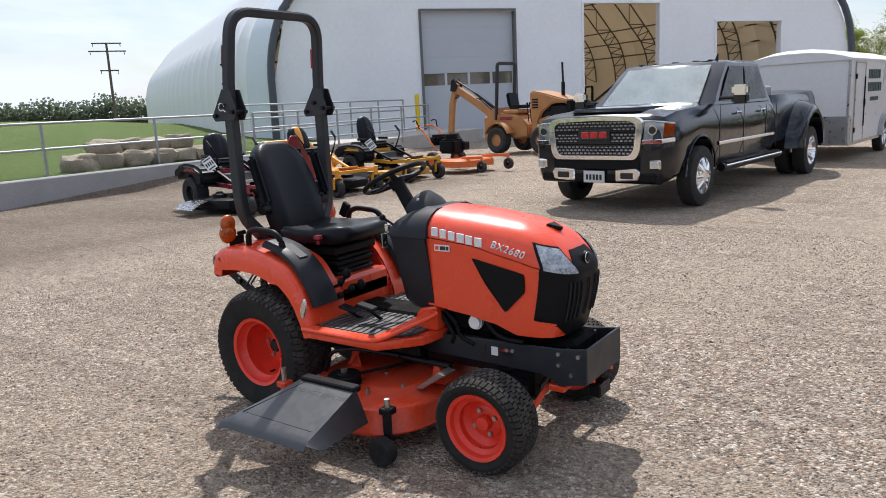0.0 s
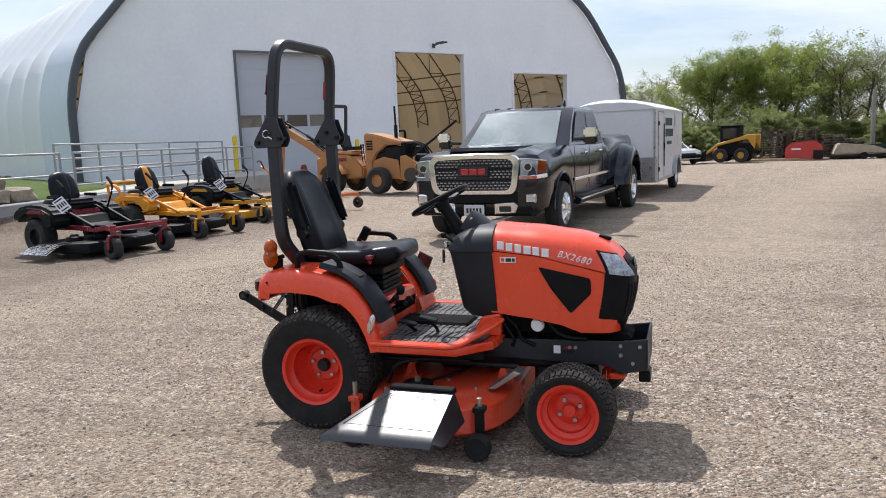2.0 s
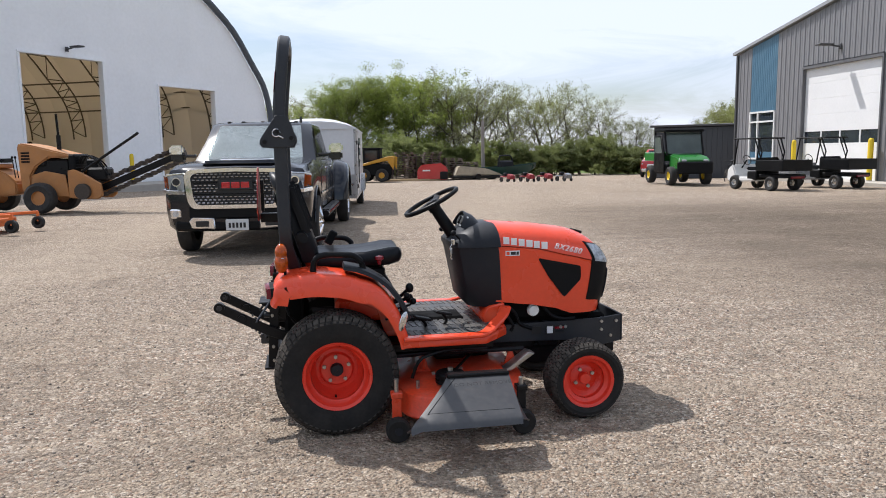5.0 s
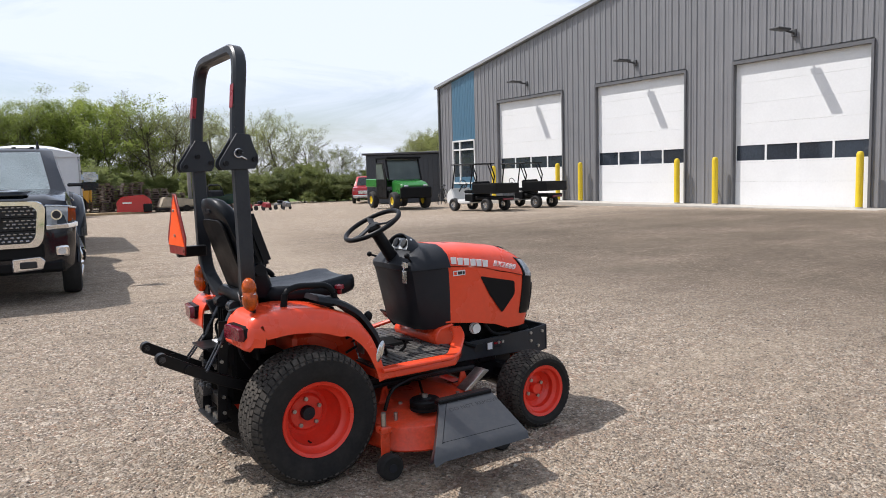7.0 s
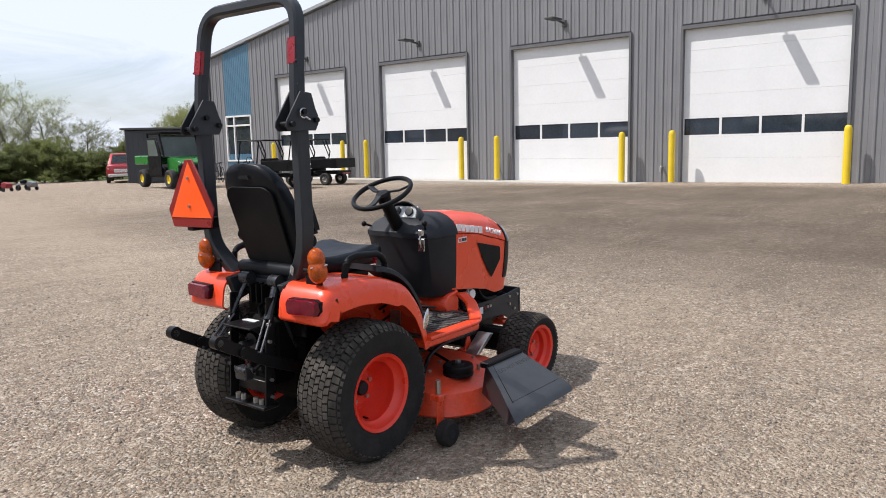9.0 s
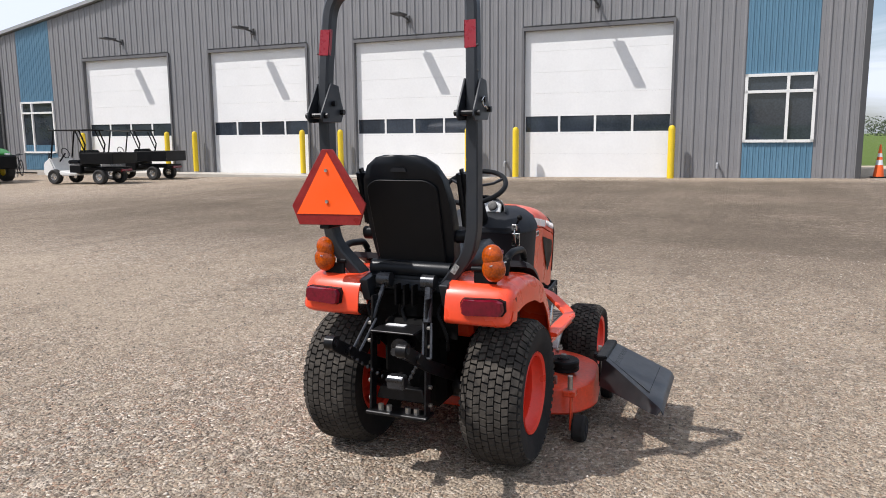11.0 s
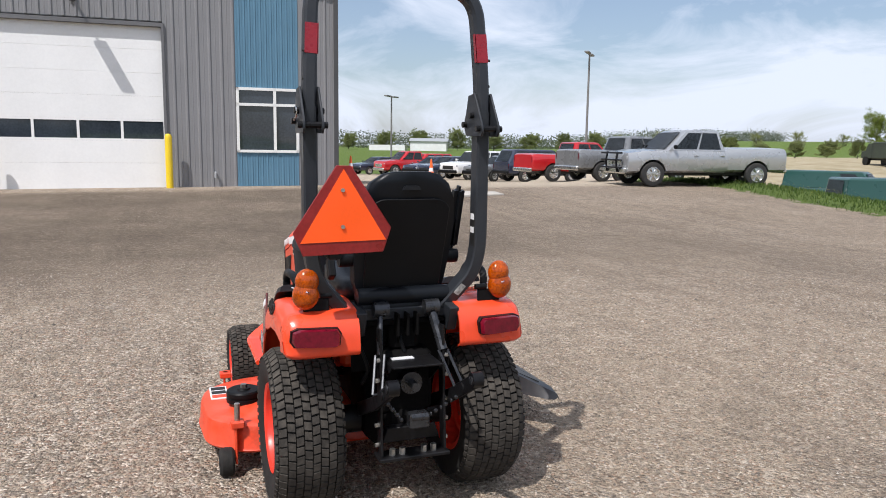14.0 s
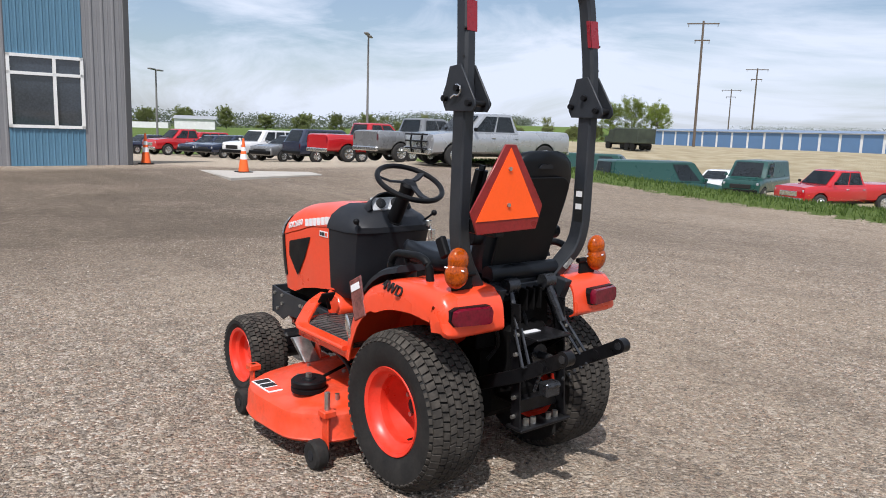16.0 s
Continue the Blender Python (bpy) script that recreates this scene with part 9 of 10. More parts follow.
rx = thing("red_implement", pose(8.1, 44.6, ground_z(8, 44.6), 0, 0, -10), "red hooded farm implement beside the pallets", "implement")
bm = bm_new()
plate(bm, [(-1.0, 0.05), (-1.0, 0.75), (-0.7, 1.05), (0.6, 1.15), (1.0, 0.8), (1.0, 0.05)], "y", -0.55, 0.55, 0.06, 2)
part("housing", bm, CARRED, rx)
bm = bm_new()
box(bm, (-0.4, -0.57, 0.68), (0.5, 0.02, 0.09))
part("lettering_bar", bm, DECAL, rx, smooth=False)
bm = bm_new()
box(bm, (0.75, 0, 0.35), (0.5, 1.3, 0.5), 0.05)
part("gear_case", bm, STEELBLK, rx)
ck = thing("sand_pile_trailer", pose(11.2, 45.2, ground_z(11, 45.2), 0, 0, 0), "tan tarped load on a low trailer", "trailer")
bm = bm_new()
plate(bm, [(-1.6, 0.25), (-1.3, 0.95), (0.6, 0.75), (1.7, 0.3)], "y", -0.7, 0.7, 0.08, 2)
part("tarp", bm, mat("tan_tarp", (0.36, 0.31, 0.23), rough=0.8, var=0.2, scale=3, bump=0.3), ck)
bm = bm_new()
box(bm, (0, 0, 0.18), (3.4, 1.5, 0.16), 0.02)
for s in (-1, 1):
    cyl(bm, (0, s * 0.6, 0.2), (0, s * 0.85, 0.2), 0.2)
part("trailer_bed", bm, STEELBLK, ck)
bt = thing("fishing_boat", pose(13.6, 46.0, ground_z(13.6, 46) + 0.25, 0, 0, 8), "dark green boat with small canopy on blocks", "boat")
bm = bm_new()
rings = []
for x, w, z0, z1 in ((-2.0, 0.6, 0.1, 0.55), (-1.0, 0.75, 0.0, 0.58), (0.6, 0.7, 0.0, 0.65), (1.6, 0.4, 0.15, 0.75), (2.2, 0.05, 0.5, 0.85)):
    rings.append([(x, -w, z1), (x, -w * 0.7, z0 + 0.05), (x, 0, z0), (x, w * 0.7, z0 + 0.05), (x, w, z1)])
skin(bm, rings, close=False)
bmesh.ops.solidify(bm, geom=bm.faces[:], thickness=0.04)
part("hull", bm, CARGREEN, bt)
bm = bm_new()
rod(bm, fillet([(-0.6, 0, 0.5), (-0.6, 0, 1.35), (0.3, 0, 1.35), (0.5, 0, 0.6)], 0.2, 4), 0.05, 8)
box(bm, (-0.15, 0, 0.75), (0.9, 0.7, 0.5), 0.08)
part("canopy_frame", bm, GREYPL, bt)
bm = bm_new()
for x in (-1.2, 1.0):
    box(bm, (x, 0, -0.12), (0.3, 1.0, 0.26))
part("block", bm, PALLET, bt, smooth=False)
MACHRED = mat("faded_red_paint", (0.26, 0.022, 0.03), rough=0.5, var=0.15, bump=0.05, dust=0.15)
for x, y, paint in ((11.3, 36.7, MACHRED), (12.2, 35.8, MACHRED), (13.05, 35.2, MACHRED), (13.95, 34.6, CARGREY)):
    lm = thing("lawn_tractor", pose(x, y, ground_z(x, y), 0, 0, -75) @ Matrix.Scale(0.62, 4), "small grey lawn tractor parked by the trees" if paint == CARGREY else "small faded red lawn tractor parked by the trees", "lawn tractor", "far lawn tractors")
    for s in (-1, 1):
        fat_wheel(lm, (0, s * 0.35, 0.16), 0.16, 0.14, GREYPL)
        fat_wheel(lm, (-1.1, s * 0.38, 0.22), 0.22, 0.2, GREYPL)
    bm = bm_new()
    plate(bm, [(0.3, 0.25), (0.3, 0.6), (-0.3, 0.75), (-0.35, 0.3)], "y", -0.28, 0.28, 0.06, 2)
    box(bm, (-1.05, 0, 0.48), (0.6, 0.85, 0.12), 0.05)
    part("body", bm, paint, lm)
    bm = bm_new()
    box(bm, (-0.95, 0, 0.68), (0.4, 0.4, 0.3), 0.06)
    part("seat", bm, VINYL, lm)


def forklift(m):
    t = thing("dark_forklift", m, "dark forklift standing inside the open doorway", "forklift")
    for s in (-1, 1):
        for x in (0, -1.5):
            fat_wheel(t, (x, s * 0.5, 0.33), 0.33, 0.25, GREYPL)
        bm = bm_new()
        rod(bm, fillet([(-0.1, s * 0.48, 0.7), (-0.2, s * 0.48, 2.2), (-1.4, s * 0.48, 2.2), (-1.5, s * 0.48, 0.9)], 0.08, 3), 0.05, 8)
        part("overhead_guard", bm, BLACKPL, t)
    bm = bm_new()
    box(bm, (-0.9, 0, 0.75), (1.7, 1.0, 0.7), 0.1, None, 2)
    part("body", bm, GREYPL, t)
    bm = bm_new()
    for s in (-1, 1):
        box(bm, (0.4, s * 0.3, 1.1), (0.12, 0.1, 2.1))
    part("mast", bm, BLACKPL, t)
    return t


pf = HOOP @ Vector((4.1, 1.6, 0))
forklift(pose(pf.x, pf.y, -0.05, 0, 0, -50))
# ---- cones, poles, far buildings ----
CONEO = mat("cone_orange", (0.85, 0.13, 0.02), rough=0.5, var=0.08, bump=0.05)


def cone(m):
    t = thing("traffic_cone", m, "orange traffic cone with white reflective bands", "cone", "traffic cones")
    bm = bm_new()
    box(bm, (0, 0, 0.02), (0.38, 0.38, 0.04), 0.01)
    part("base", bm, BLACKPL, t)
    for k, (z0, z1, mt) in enumerate(((0.04, 0.36, CONEO), (0.36, 0.50, DECAL), (0.50, 0.58, CONEO), (0.58, 0.68, DECAL), (0.68, 0.92, CONEO))):
        bm = bm_new()
        r = lambda z: 0.145 - 0.125 * z / 0.92
        lathe(bm, [(r(z0), z0), (r(z1), z1)] + ([(0.001, z1)] if k == 4 else []), (0, 0, 0), axis="z", seg=20)
        part("cone_band", bm, mt, t)
    return t


cn = cone(on_ground(20.55, -4.75))
copy_thing(cn, on_ground(16.6, -6.1))
bm = bm_new()
plate(bm, [(14.6, -4.9), (19.8, -5.6), (19.2, -8.6), (15.4, -7.8)], "z", ground_z(16.6, -6.5) - 0.3, ground_z(16.6, -6.4) + 0.012, 0.006)
tagged(finish("concrete_pad", bm, CONCRETE, smooth=False), "pale concrete pad under a traffic cone", "pavement", kind="structure")
POLEG = mat("pole_grey", (0.16, 0.155, 0.15), rough=0.6, var=0.1, bump=0.1)


def light_pole(m, h):
    t = thing("street_lamp", m, "tall dark parking lot light pole", "street lamp", "lot light poles")
    bm = bm_new()
    cyl(bm, (0, 0, 0), (0, 0, h), 0.11, 0.07, 10)
    part("pole", bm, POLEG, t)
    bm = bm_new()
    box(bm, (0, 0.9, h + 0.05), (0.35, 1.1, 0.12), 0.03)
    box(bm, (0, -0.9, h + 0.05), (0.35, 1.1, 0.12), 0.03)
    rod(bm, [(0, -0.5, h), (0, 0.5, h)], 0.05, 6)
    part("lamp_head", bm, POLEG, t)
    return t


light_pole(pose(48.2, -30.2, ground_z(48.2, -30.2) - 0.2, 0, 0, 50), 8.9 - ground_z(48.2, -30.2))
light_pole(pose(69.2, -20.5, ground_z(69.2, -20.5) - 0.2, 0, 0, 50), 6.3 - ground_z(69.2, -20.5) + 0.2)
POSTG = mat("weathered_post", (0.24, 0.22, 0.20), rough=0.85, var=0.2, bump=0.2)
WOODP = mat("pole_wood", (0.11, 0.085, 0.065), rough=0.85, var=0.2, bump=0.2)


def utility_pole(x, y, z, h, rz, arms, label="tall wooden utility pole with cross arms"):
    t = thing("utility_pole", pose(x, y, z, 0, 0, rz), label, "utility pole", "utility poles")
    bm = bm_new()
    cyl(bm, (0, 0, -2), (0, 0, h), *((0.22, 0.15) if arms else (0.14, 0.11)), 10)
    part("pole", bm, WOODP if arms else POSTG, t)
    for zz, w in arms:
        bm = bm_new()
        box(bm, (0, 0, zz), (0.14, w, 0.18), 0.02)
        part("cross_arm", bm, WOODP, t)
        for yy in (-w * 0.45, w * 0.45):
            bm = bm_new()
            cyl(bm, (0, yy, zz - 0.5), (0, yy, zz), 0.05, seg=6)
            part("insulator", bm, POLEG, t)
    return t


utility_pole(63.2, -98.4, ground_z(63.2, -98.4) - 0.5, 19.0, -52, ((18.6, 4.6), (16.2, 2.2)))
utility_pole(90.6, -163.6, ground_z(90.6, -163.6) - 0.5, 15.5, -54, ((15.2, 5.0), (13.0, 2.5)))
utility_pole(131, -221, ground_z(131, -221) - 0.5, 14.0, -54, ((13.7, 6.0), (11.6, 3.0)))
utility_pole(-98.8, 60.5, 3.3, 9.4, -30, ((9.3, 4.0), (8.2, 5.0), (5.5, 2.5)))
utility_pole(12.1, 46.9, -0.6, 4.15, 0, (), "short grey wooden post in front of trees")
# storage units
UB = mat("storage_blue", (0.10, 0.19, 0.34), rough=0.5, var=0.06, scale=1, bump=0.05)
su = thing("storage_building", Matrix.Translation((82.0, -113.4, 0.45)) @ Matrix.Rotation(math.atan2(7.1, -30.9), 4, "Z"), "long low storage building with blue roll-up doors", "building")
bm = bm_new()
box(bm, (50, 3.5, 1.3), (100, 7, 2.6))
part("wall", bm, CARWHITE, su, smooth=False)
bm = bm_new()
plate(bm, [(-0.3, 2.55), (3.5, 2.95), (7.3, 2.55)], "x", -0.3, 100.3)
part("roof", bm, mat("storage_roof", (0.16, 0.22, 0.32), rough=0.5, bump=0.05), su, smooth=False)
for k in range(31):
    bm = bm_new()
    box(bm, (1.6 + k * 3.2, -0.02, 1.2), (2.75, 0.06, 2.4))
    part("roll_up_door", bm, UB, su, smooth=False)
dt_ = thing("camouflage_truck", pose(49.2, -64.6, ground_z(49.2, -64.6), 0, 0, -17.5), "dark green camouflage cargo truck", "truck")
CAMO = mat("camo_green", (0.035, 0.045, 0.03), rough=0.7, var=0.6, scale=1.2, bump=0.1)
bm = bm_new()
box(bm, (-0.9, 0, 1.5), (4.6, 2.3, 1.6), 0.08)
part("cargo_box", bm, CAMO, dt_)
bm = bm_new()
plate(bm, [(1.5, 0.7), (3.2, 0.7), (3.2, 1.35), (2.6, 1.45), (2.2, 2.15), (1.5, 2.2)], "y", -1.05, 1.05, 0.05)
part("cab", bm, CAMO, dt_)
for x in (-2.2, -1.2, 2.4):
    for s in (-1, 1):
        bm = bm_new()
        cyl(bm, (x, s * 0.8, 0.45), (x, s * 1.1, 0.45), 0.45)
        part("wheel", bm, STEELBLK, dt_)
bm = bm_new()
box(bm, (0, 0, 0.62), (6.0, 1.4, 0.2))
part("chassis", bm, STEELBLK, dt_)
fh = thing("farm_house", pose(96, -34, ground_z(96, -34) - 0.1, 0, 0, 65), "distant white single-storey building", "building")
bm = bm_new()
box(bm, (0, 0, 0.7), (5, 3.5, 1.4))
part("wall", bm, CARWHITE, fh, smooth=False)
bm = bm_new()
plate(bm, [(-1.95, 1.35), (0, 1.8), (1.95, 1.35)], "x", -2.7, 2.7)
part("roof", bm, ROOFM, fh, smooth=False)
bm = bm_new()
box(bm, (5.8, 0, 0.4), (5, 3, 0.8))
part("annex", bm, CARWHITE, fh, smooth=False)
for k in range(3):
    bm = bm_new()
    box(bm, (-1.6 + 1.6 * k, -1.77, 0.8), (0.8, 0.05, 0.5))
    part("window", bm, CARGLASS, fh, smooth=False)


# ---- trees ----
BARK = mat("bark", (0.085, 0.068, 0.052), rough=0.9, var=0.25, scale=5, bump=0.4)


def leaf_mat(name, c1, c2):
    m = bpy.data.materials.new(name)
    m.use_nodes = True
    t = m.node_tree
    b = t.nodes["Principled BSDF"]
    g = t.nodes.new("ShaderNodeNewGeometry")
    r = t.nodes.new("ShaderNodeMix")
    r.data_type = "RGBA"
    r.inputs[6].default_value, r.inputs[7].default_value = (*c1, 1), (*c2, 1)
    t.links.new(g.outputs["Random Per Island"], r.inputs[0])
    t.links.new(r.outputs[2], b.inputs["Base Color"])
    b.inputs["Roughness"].default_value = 0.6
    tr = t.nodes.new("ShaderNodeBsdfTranslucent")
    t.links.new(r.outputs[2], tr.inputs["Color"])
    mx = t.nodes.new("ShaderNodeMixShader")
    mx.inputs[0].default_value = 0.6
    t.links.new(b.outputs[0], mx.inputs[1])
    t.links.new(tr.outputs[0], mx.inputs[2])
    t.links.new(mx.outputs[0], t.nodes["Material Output"].inputs["Surface"])
    return m


# the last one, for the far ridge, has distance haze in its colour
LEAF = [leaf_mat("spring_leaves", (0.21, 0.27, 0.05), (0.34, 0.40, 0.09)), leaf_mat("olive_leaves", (0.20, 0.225, 0.075), (0.34, 0.36, 0.135)), leaf_mat("dark_leaves", (0.15, 0.185, 0.06), (0.31, 0.345, 0.13)), leaf_mat("hazed_leaves", (0.10, 0.125, 0.08), (0.16, 0.19, 0.12))]


def tree(h, spread, density, leaf, seed, m, label, leaf_size=0.22, low=0.25, group="trees behind the yard"):
    """A branching trunk whose twigs carry loose sprays of leaves."""
    rg = random.Random(seed)
    t = thing("tree", m, label, "tree", group)
    bm = bm_new()
    sprays = []

    def stick(pts, r0, r1, n):
        rings = []
        for i, pp in enumerate(pts):
            dd = (pts[min(i + 1, len(pts) - 1)] - pts[max(0, i - 1)]).normalized()
            a = dd.orthogonal().normalized()
            b = dd.cross(a)
            rr = r0 + (r1 - r0) * i / (len(pts) - 1)
            rings.append([pp + a * rr * math.cos(2 * math.pi * k / n) + b * rr * math.sin(2 * math.pi * k / n) for k in range(n)])
        skin(bm, rings)

    def limb(p, d, length, r, depth):
        pts = [p]
        for k in range(4):
            d = (d + Vector((rg.uniform(-1, 1), rg.uniform(-1, 1), rg.uniform(-0.25, 0.55))) * 0.22).normalized()
            pts.append(pts[-1] + d * length / 4)
        stick(pts, r, r * 0.45, 4 if depth < 2 else 3)
        if depth >= 1:
            sprays.extend((pp, depth) for pp in pts[(2 if depth == 1 else 1):])
        if depth < 3:
            for k in range(rg.choice((4, 5)) if depth == 0 else rg.choice((2, 3, 4))):
                i = rg.choice((1, 2, 3, 4, 4))
                nd = (d * 0.9 + Vector((rg.uniform(-1, 1) * spread, rg.uniform(-1, 1) * spread, rg.uniform(-0.45, 0.65)))).normalized()
                limb(pts[i], nd, length * rg.uniform(0.45, 0.68), max(0.012, r * 0.5), depth + 1)
    for k in range(rg.choice((1, 2, 2))):
        pts = [Vector((rg.uniform(-0.4, 0.4) * k, rg.uniform(-0.4, 0.4) * k, -0.3))]
        d = Vector((rg.uniform(-0.2, 0.2), rg.uniform(-0.2, 0.2), 1)).normalized()
        for q in range(8):
            d = (d + Vector((rg.uniform(-1, 1), rg.uniform(-1, 1), 0.5)) * 0.10).normalized()
            pts.append(pts[-1] + d * h * 0.105)
        stick(pts, h * 0.016, h * 0.004, 6)
        for q in range(13):
            f = 0.16 + 0.84 * (q + rg.random() * 0.6) / 13
            u = f * 8
            i = min(7, int(u))
            p = pts[i].lerp(pts[i + 1], u - i)
            a = q * 2.4 + rg.uniform(-0.5, 0.5)
            reach = h * (0.16 + 0.20 * math.sin(math.pi * min(1, f * 0.95 + 0.05)) ** 0.8) * rg.uniform(0.75, 1.2)
            limb(p, Vector((math.cos(a), math.sin(a), 0.25 + 0.9 * f)).normalized(), reach, h * 0.006 * (1.2 - 0.6 * f), 0)
    part("trunk", bm, BARK, t)
    V, F = [], []
    for tip, depth in sprays:
        if rg.random() < 0.12:
            continue
        cs = h * rg.uniform(0.016, 0.040)
        for k in range(max(1, int(density * rg.uniform(0.4, 1.3)))):
            v = Vector((rg.uniform(-1, 1), rg.uniform(-1, 1), rg.uniform(-0.8, 0.8))) * cs * 1.3 + tip
            if v.z < h * low * 0.3:
                continue
            a = Vector((rg.uniform(-1, 1), rg.uniform(-1, 1), rg.uniform(-1, 1))).normalized()
            b = a.orthogonal().normalized()
            s = leaf_size * rg.uniform(0.5, 1.25)
            i = len(V)
            V += [v - a * s * 0.5, v + b * s * 0.34, v + a * s * 0.5, v - b * s * 0.34]
            F.append((i, i + 1, i + 2, i + 3))
    me = bpy.data.meshes.new("crown")
    me.from_pydata([tuple(v) for v in V], [], F)
    me.materials.append(leaf)
    c = new("crown", me)
    c.parent = t
    return t


kinds = []
for i, (h, sp, de, lf) in enumerate(((9.4, 0.85, 10, 0), (9.0, 0.8, 9, 0), (9.2, 0.66, 3, 1), (8.6, 0.72, 3, 1), (8.6, 0.8, 6, 1), (5.2, 0.95, 8, 2))):
    kinds.append(tree(h, sp, de, LEAF[lf], 40 + i, pose(0, 300 + 20 * i, 0), ("full spring-green deciduous tree", "full spring-green deciduous tree", "thinly leafed spring tree with bare limbs", "thinly leafed spring tree with bare limbs", "olive-green half-leafed deciduous tree", "dense dark green shrubby tree")[i], (0.135, 0.135, 0.115, 0.11, 0.12, 0.13)[i]))
tg = random.Random(3)
row = [(-16, 66, 1, 1.0), (-11, 64, 0, 0.95), (-6.5, 62, 1, 0.9), (-3.0, 63, 4, 0.85), (0.5, 64, 2, 1.0), (3.2, 60, 0, 0.98), (6.2, 60.5, 0, 1.0), (9.0, 60, 1, 1.02), (11.5, 62, 4, 0.95), (13.6, 59, 2, 1.02), (16.2, 60, 2, 0.98), (18.6, 58.5, 3, 1.0), (21.0, 59, 2, 0.92), (23.2, 57, 3, 0.98), (25.4, 57, 3, 0.82), (27.6, 56, 2, 0.62), (29.5, 54, 3, 0.5), (33, 56, 4, 0.45), (37, 58, 4, 0.5)]
used = set()
for x, y, k, s in row:
    mm_ = pose(x, y, ground_z(x, y) - 0.1, 0, 0, tg.uniform(0, 360))
    if k not in used:
        used.add(k)
        kinds[k].matrix_world = mm_
        kinds[k].scale = (s * 1.02, s * 1.02, s * 0.84)
    else:
        o = copy_thing(kinds[k], mm_)
        o.scale = (s * 1.02, s * 1.02, s * 0.84)
for i in range(30):
    x = -10 + i * 1.5 + tg.uniform(-0.5, 0.5)
    y = 53.5 + tg.uniform(-1, 1.5) - 0.05 * max(0, x - 10)
    mm_ = pose(x, y, ground_z(x, y) - 0.3, 0, 0, tg.uniform(0, 360))
    if 5 not in used:
        used.add(5)
        kinds[5].matrix_world = mm_
        o = kinds[5]
    else:
        o = copy_thing(kinds[5], mm_)
    o.scale = (tg.uniform(0.55, 0.85), tg.uniform(0.55, 0.85), tg.uniform(0.42, 0.66))
for x, y, s in ((30.5, 47, 0.55), (33, 49, 0.6), (28.2, 45.5, 0.42)):
    o = copy_thing(kinds[4], pose(x, y, -0.5, 0, 0, x * 40))
    o.scale = (s,) * 3
# planted row far behind the car lot, and others on the rise
for i in range(16):
    x, y = 103 - i * 1.2, -24 - i * 5.2
    o = copy_thing(kinds[5], pose(x, y, ground_z(x, y) - 0.1, 0, 0, i * 77))
    o.scale = (0.50 + 0.08 * (i % 3), 0.50 + 0.08 * (i % 3), 0.42 + 0.05 * (i % 4))
for i, (x, y, s) in enumerate(((97, -136, 1.9), (101.5, -134, 2.2), (106, -131, 1.9), (122, -128, 1.0), (128, -122, 0.9), (118, -136, 0.8), (150, -112, 0.9), (156, -104, 0.9), (144, -120, 0.8))):
    if s > 0.1:
        o = copy_thing(kinds[i % 2 if i < 3 else 4], pose(x, y, ground_z(x, y) - 0.5, 0, 0, i * 60))
        o.scale = (s * 0.42,) * 3
# wooded ridge far off
V, F = [], []
rg = random.Random(21)


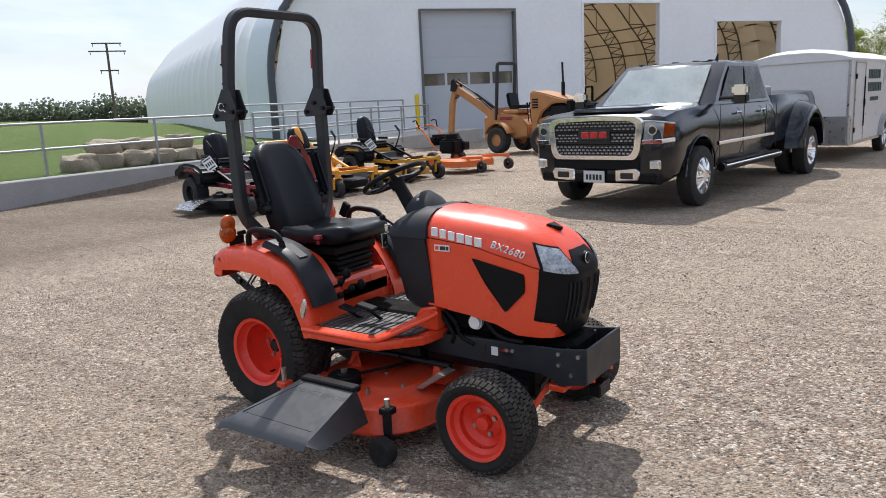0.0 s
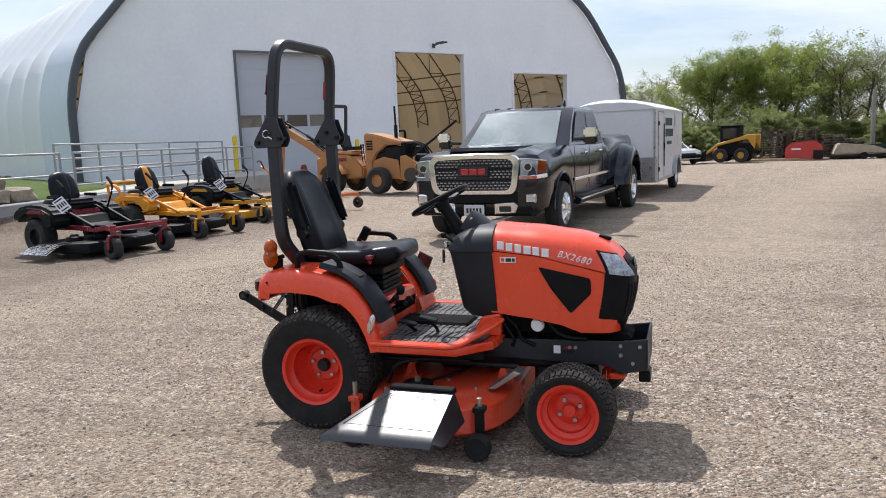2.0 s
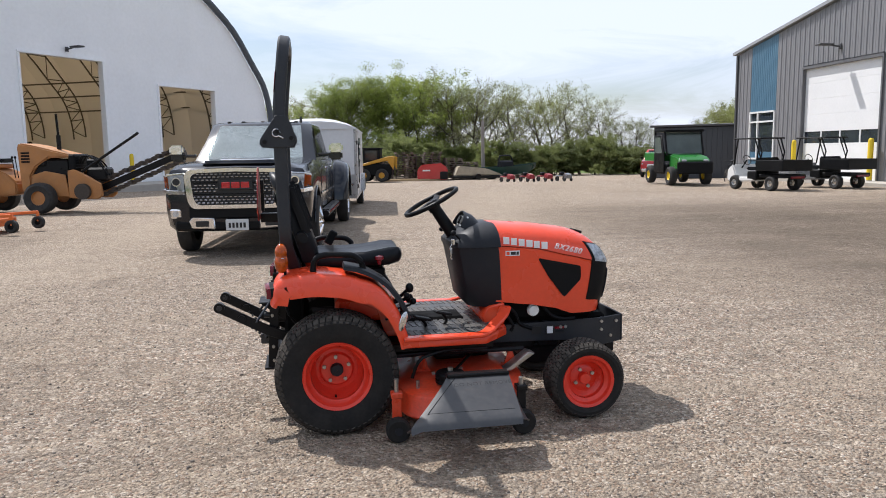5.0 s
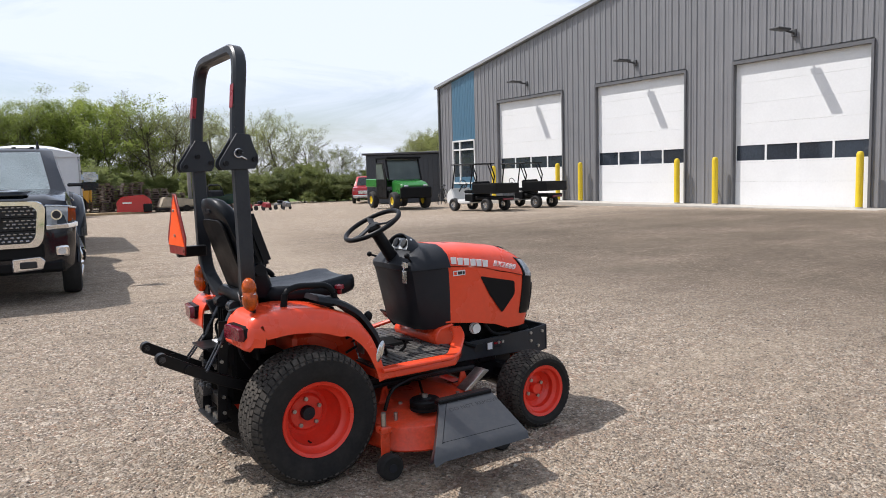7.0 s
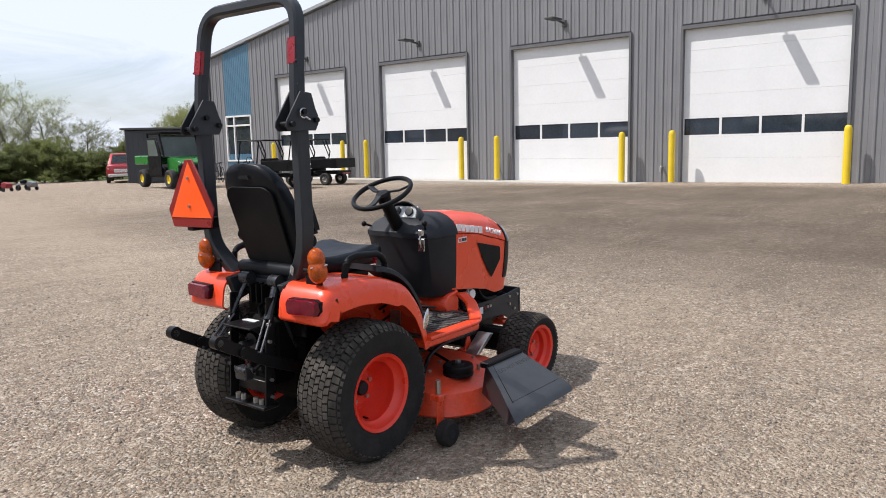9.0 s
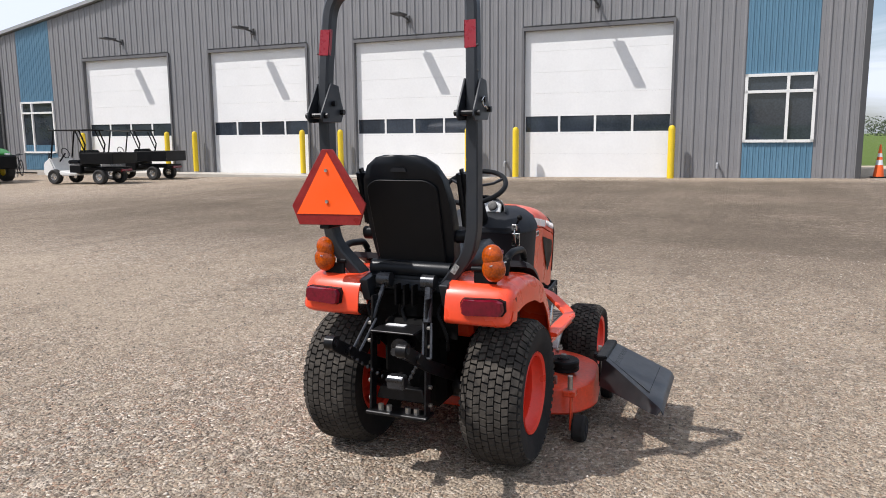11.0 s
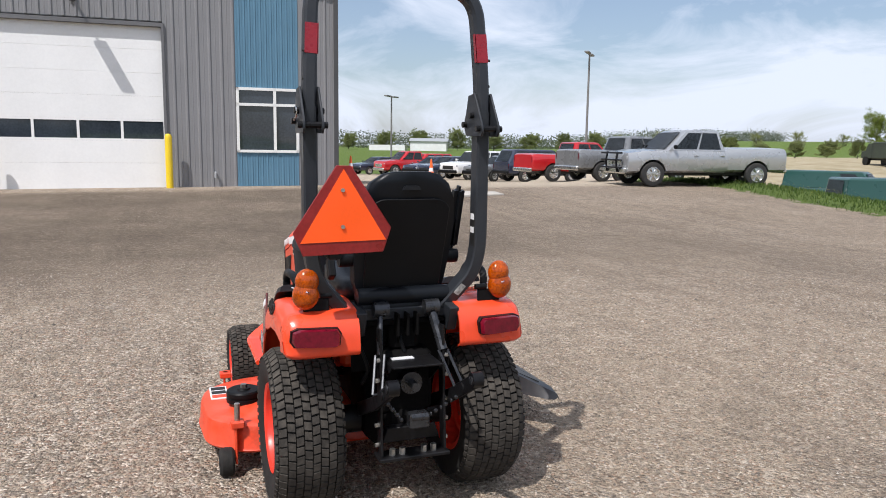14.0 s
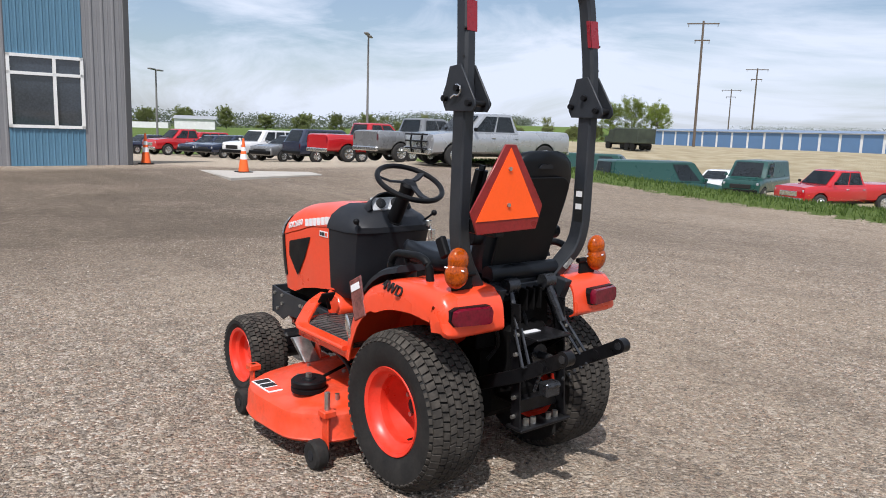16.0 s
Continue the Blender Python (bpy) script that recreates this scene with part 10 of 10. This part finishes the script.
def ridge(n, fx, fy, size):
    for k in range(n):
        f = rg.random()
        x, y = fx(f), fy(f)
        hgt = size * (0.6 + 0.8 * noise.noise(Vector((f * 23, size, 0))) ** 2 + 0.5 * rg.random())
        z = ground_z(x, y) + rg.random() * hgt
        a = Vector((rg.uniform(-1, 1), rg.uniform(-1, 1), rg.uniform(-1, 1))).normalized()
        b = a.orthogonal().normalized()
        s = size * rg.uniform(0.03, 0.075)
        c = Vector((x + rg.uniform(-3, 3), y + rg.uniform(-3, 3), z))
        i = len(V)
        V.extend([c - a * s, c + b * s * 0.7, c + a * s, c - b * s * 0.7])
        F.append((i, i + 1, i + 2, i + 3))


ridge(42000, lambda f: -240 + 90 * f, lambda f: 20 + 190 * f, 8.5)
ridge(26000, lambda f: 150 + 60 * f, lambda f: -20 - 190 * f, 3.4)
ridge(20000, lambda f: 150 - 260 * f, lambda f: -260 - 40 * f, 2.4)
wme = bpy.data.meshes.new("far_woods")
wme.from_pydata([tuple(v) for v in V], [], F)
wme.materials.append(LEAF[3])
tagged(new("far_woods", wme), "distant low wooded ridge", "woods", kind="stuff")
# rough grass along the bank edge
V, F = [], []
for k in range(9000):
    x = rg.uniform(0, 23)
    s_ = rg.uniform(0.0, 3.5) ** 1.0
    y = edge_y(x) - 0.1 - s_ + rg.uniform(-0.25, 0.1)
    z = ground_z(x, y)
    hh = rg.uniform(0.04, 0.13)
    a = rg.uniform(0, 6.28)
    w = 0.02
    dx, dy = math.cos(a) * w, math.sin(a) * w
    lx, ly = rg.uniform(-0.06, 0.06), rg.uniform(-0.06, 0.06)
    i = len(V)
    V += [(x - dx, y - dy, z - 0.02), (x + dx, y + dy, z - 0.02), (x + lx, y + ly, z + hh)]
    F.append((i, i + 1, i + 2))
tme = bpy.data.meshes.new("bank_grass")
tme.from_pydata(V, [], F)
tme.materials.append(leaf_mat("grass_blades", (0.05, 0.10, 0.015), (0.16, 0.22, 0.05)))
tagged(new("bank_grass", tme), "uncut green grass along the gravel edge", "grass", kind="stuff")
YB = leaf_mat("yellow_flowers", (0.55, 0.45, 0.02), (0.62, 0.52, 0.05))
V, F = [], []
for k in range(220):
    x = rg.uniform(2, 21)
    y = edge_y(x) - rg.uniform(0.3, 3.0)
    z = ground_z(x, y) + 0.16
    i = len(V)
    s = 0.03
    V += [(x - s, y, z), (x, y - s, z), (x + s, y, z + 0.01), (x, y + s, z + 0.01)]
    F.append((i, i + 1, i + 2, i + 3))
fme = bpy.data.meshes.new("dandelions")
fme.from_pydata(V, [], F)
fme.materials.append(YB)
tagged(new("dandelions", fme), "yellow dandelions dotted in the bank grass", "flowers", kind="stuff")
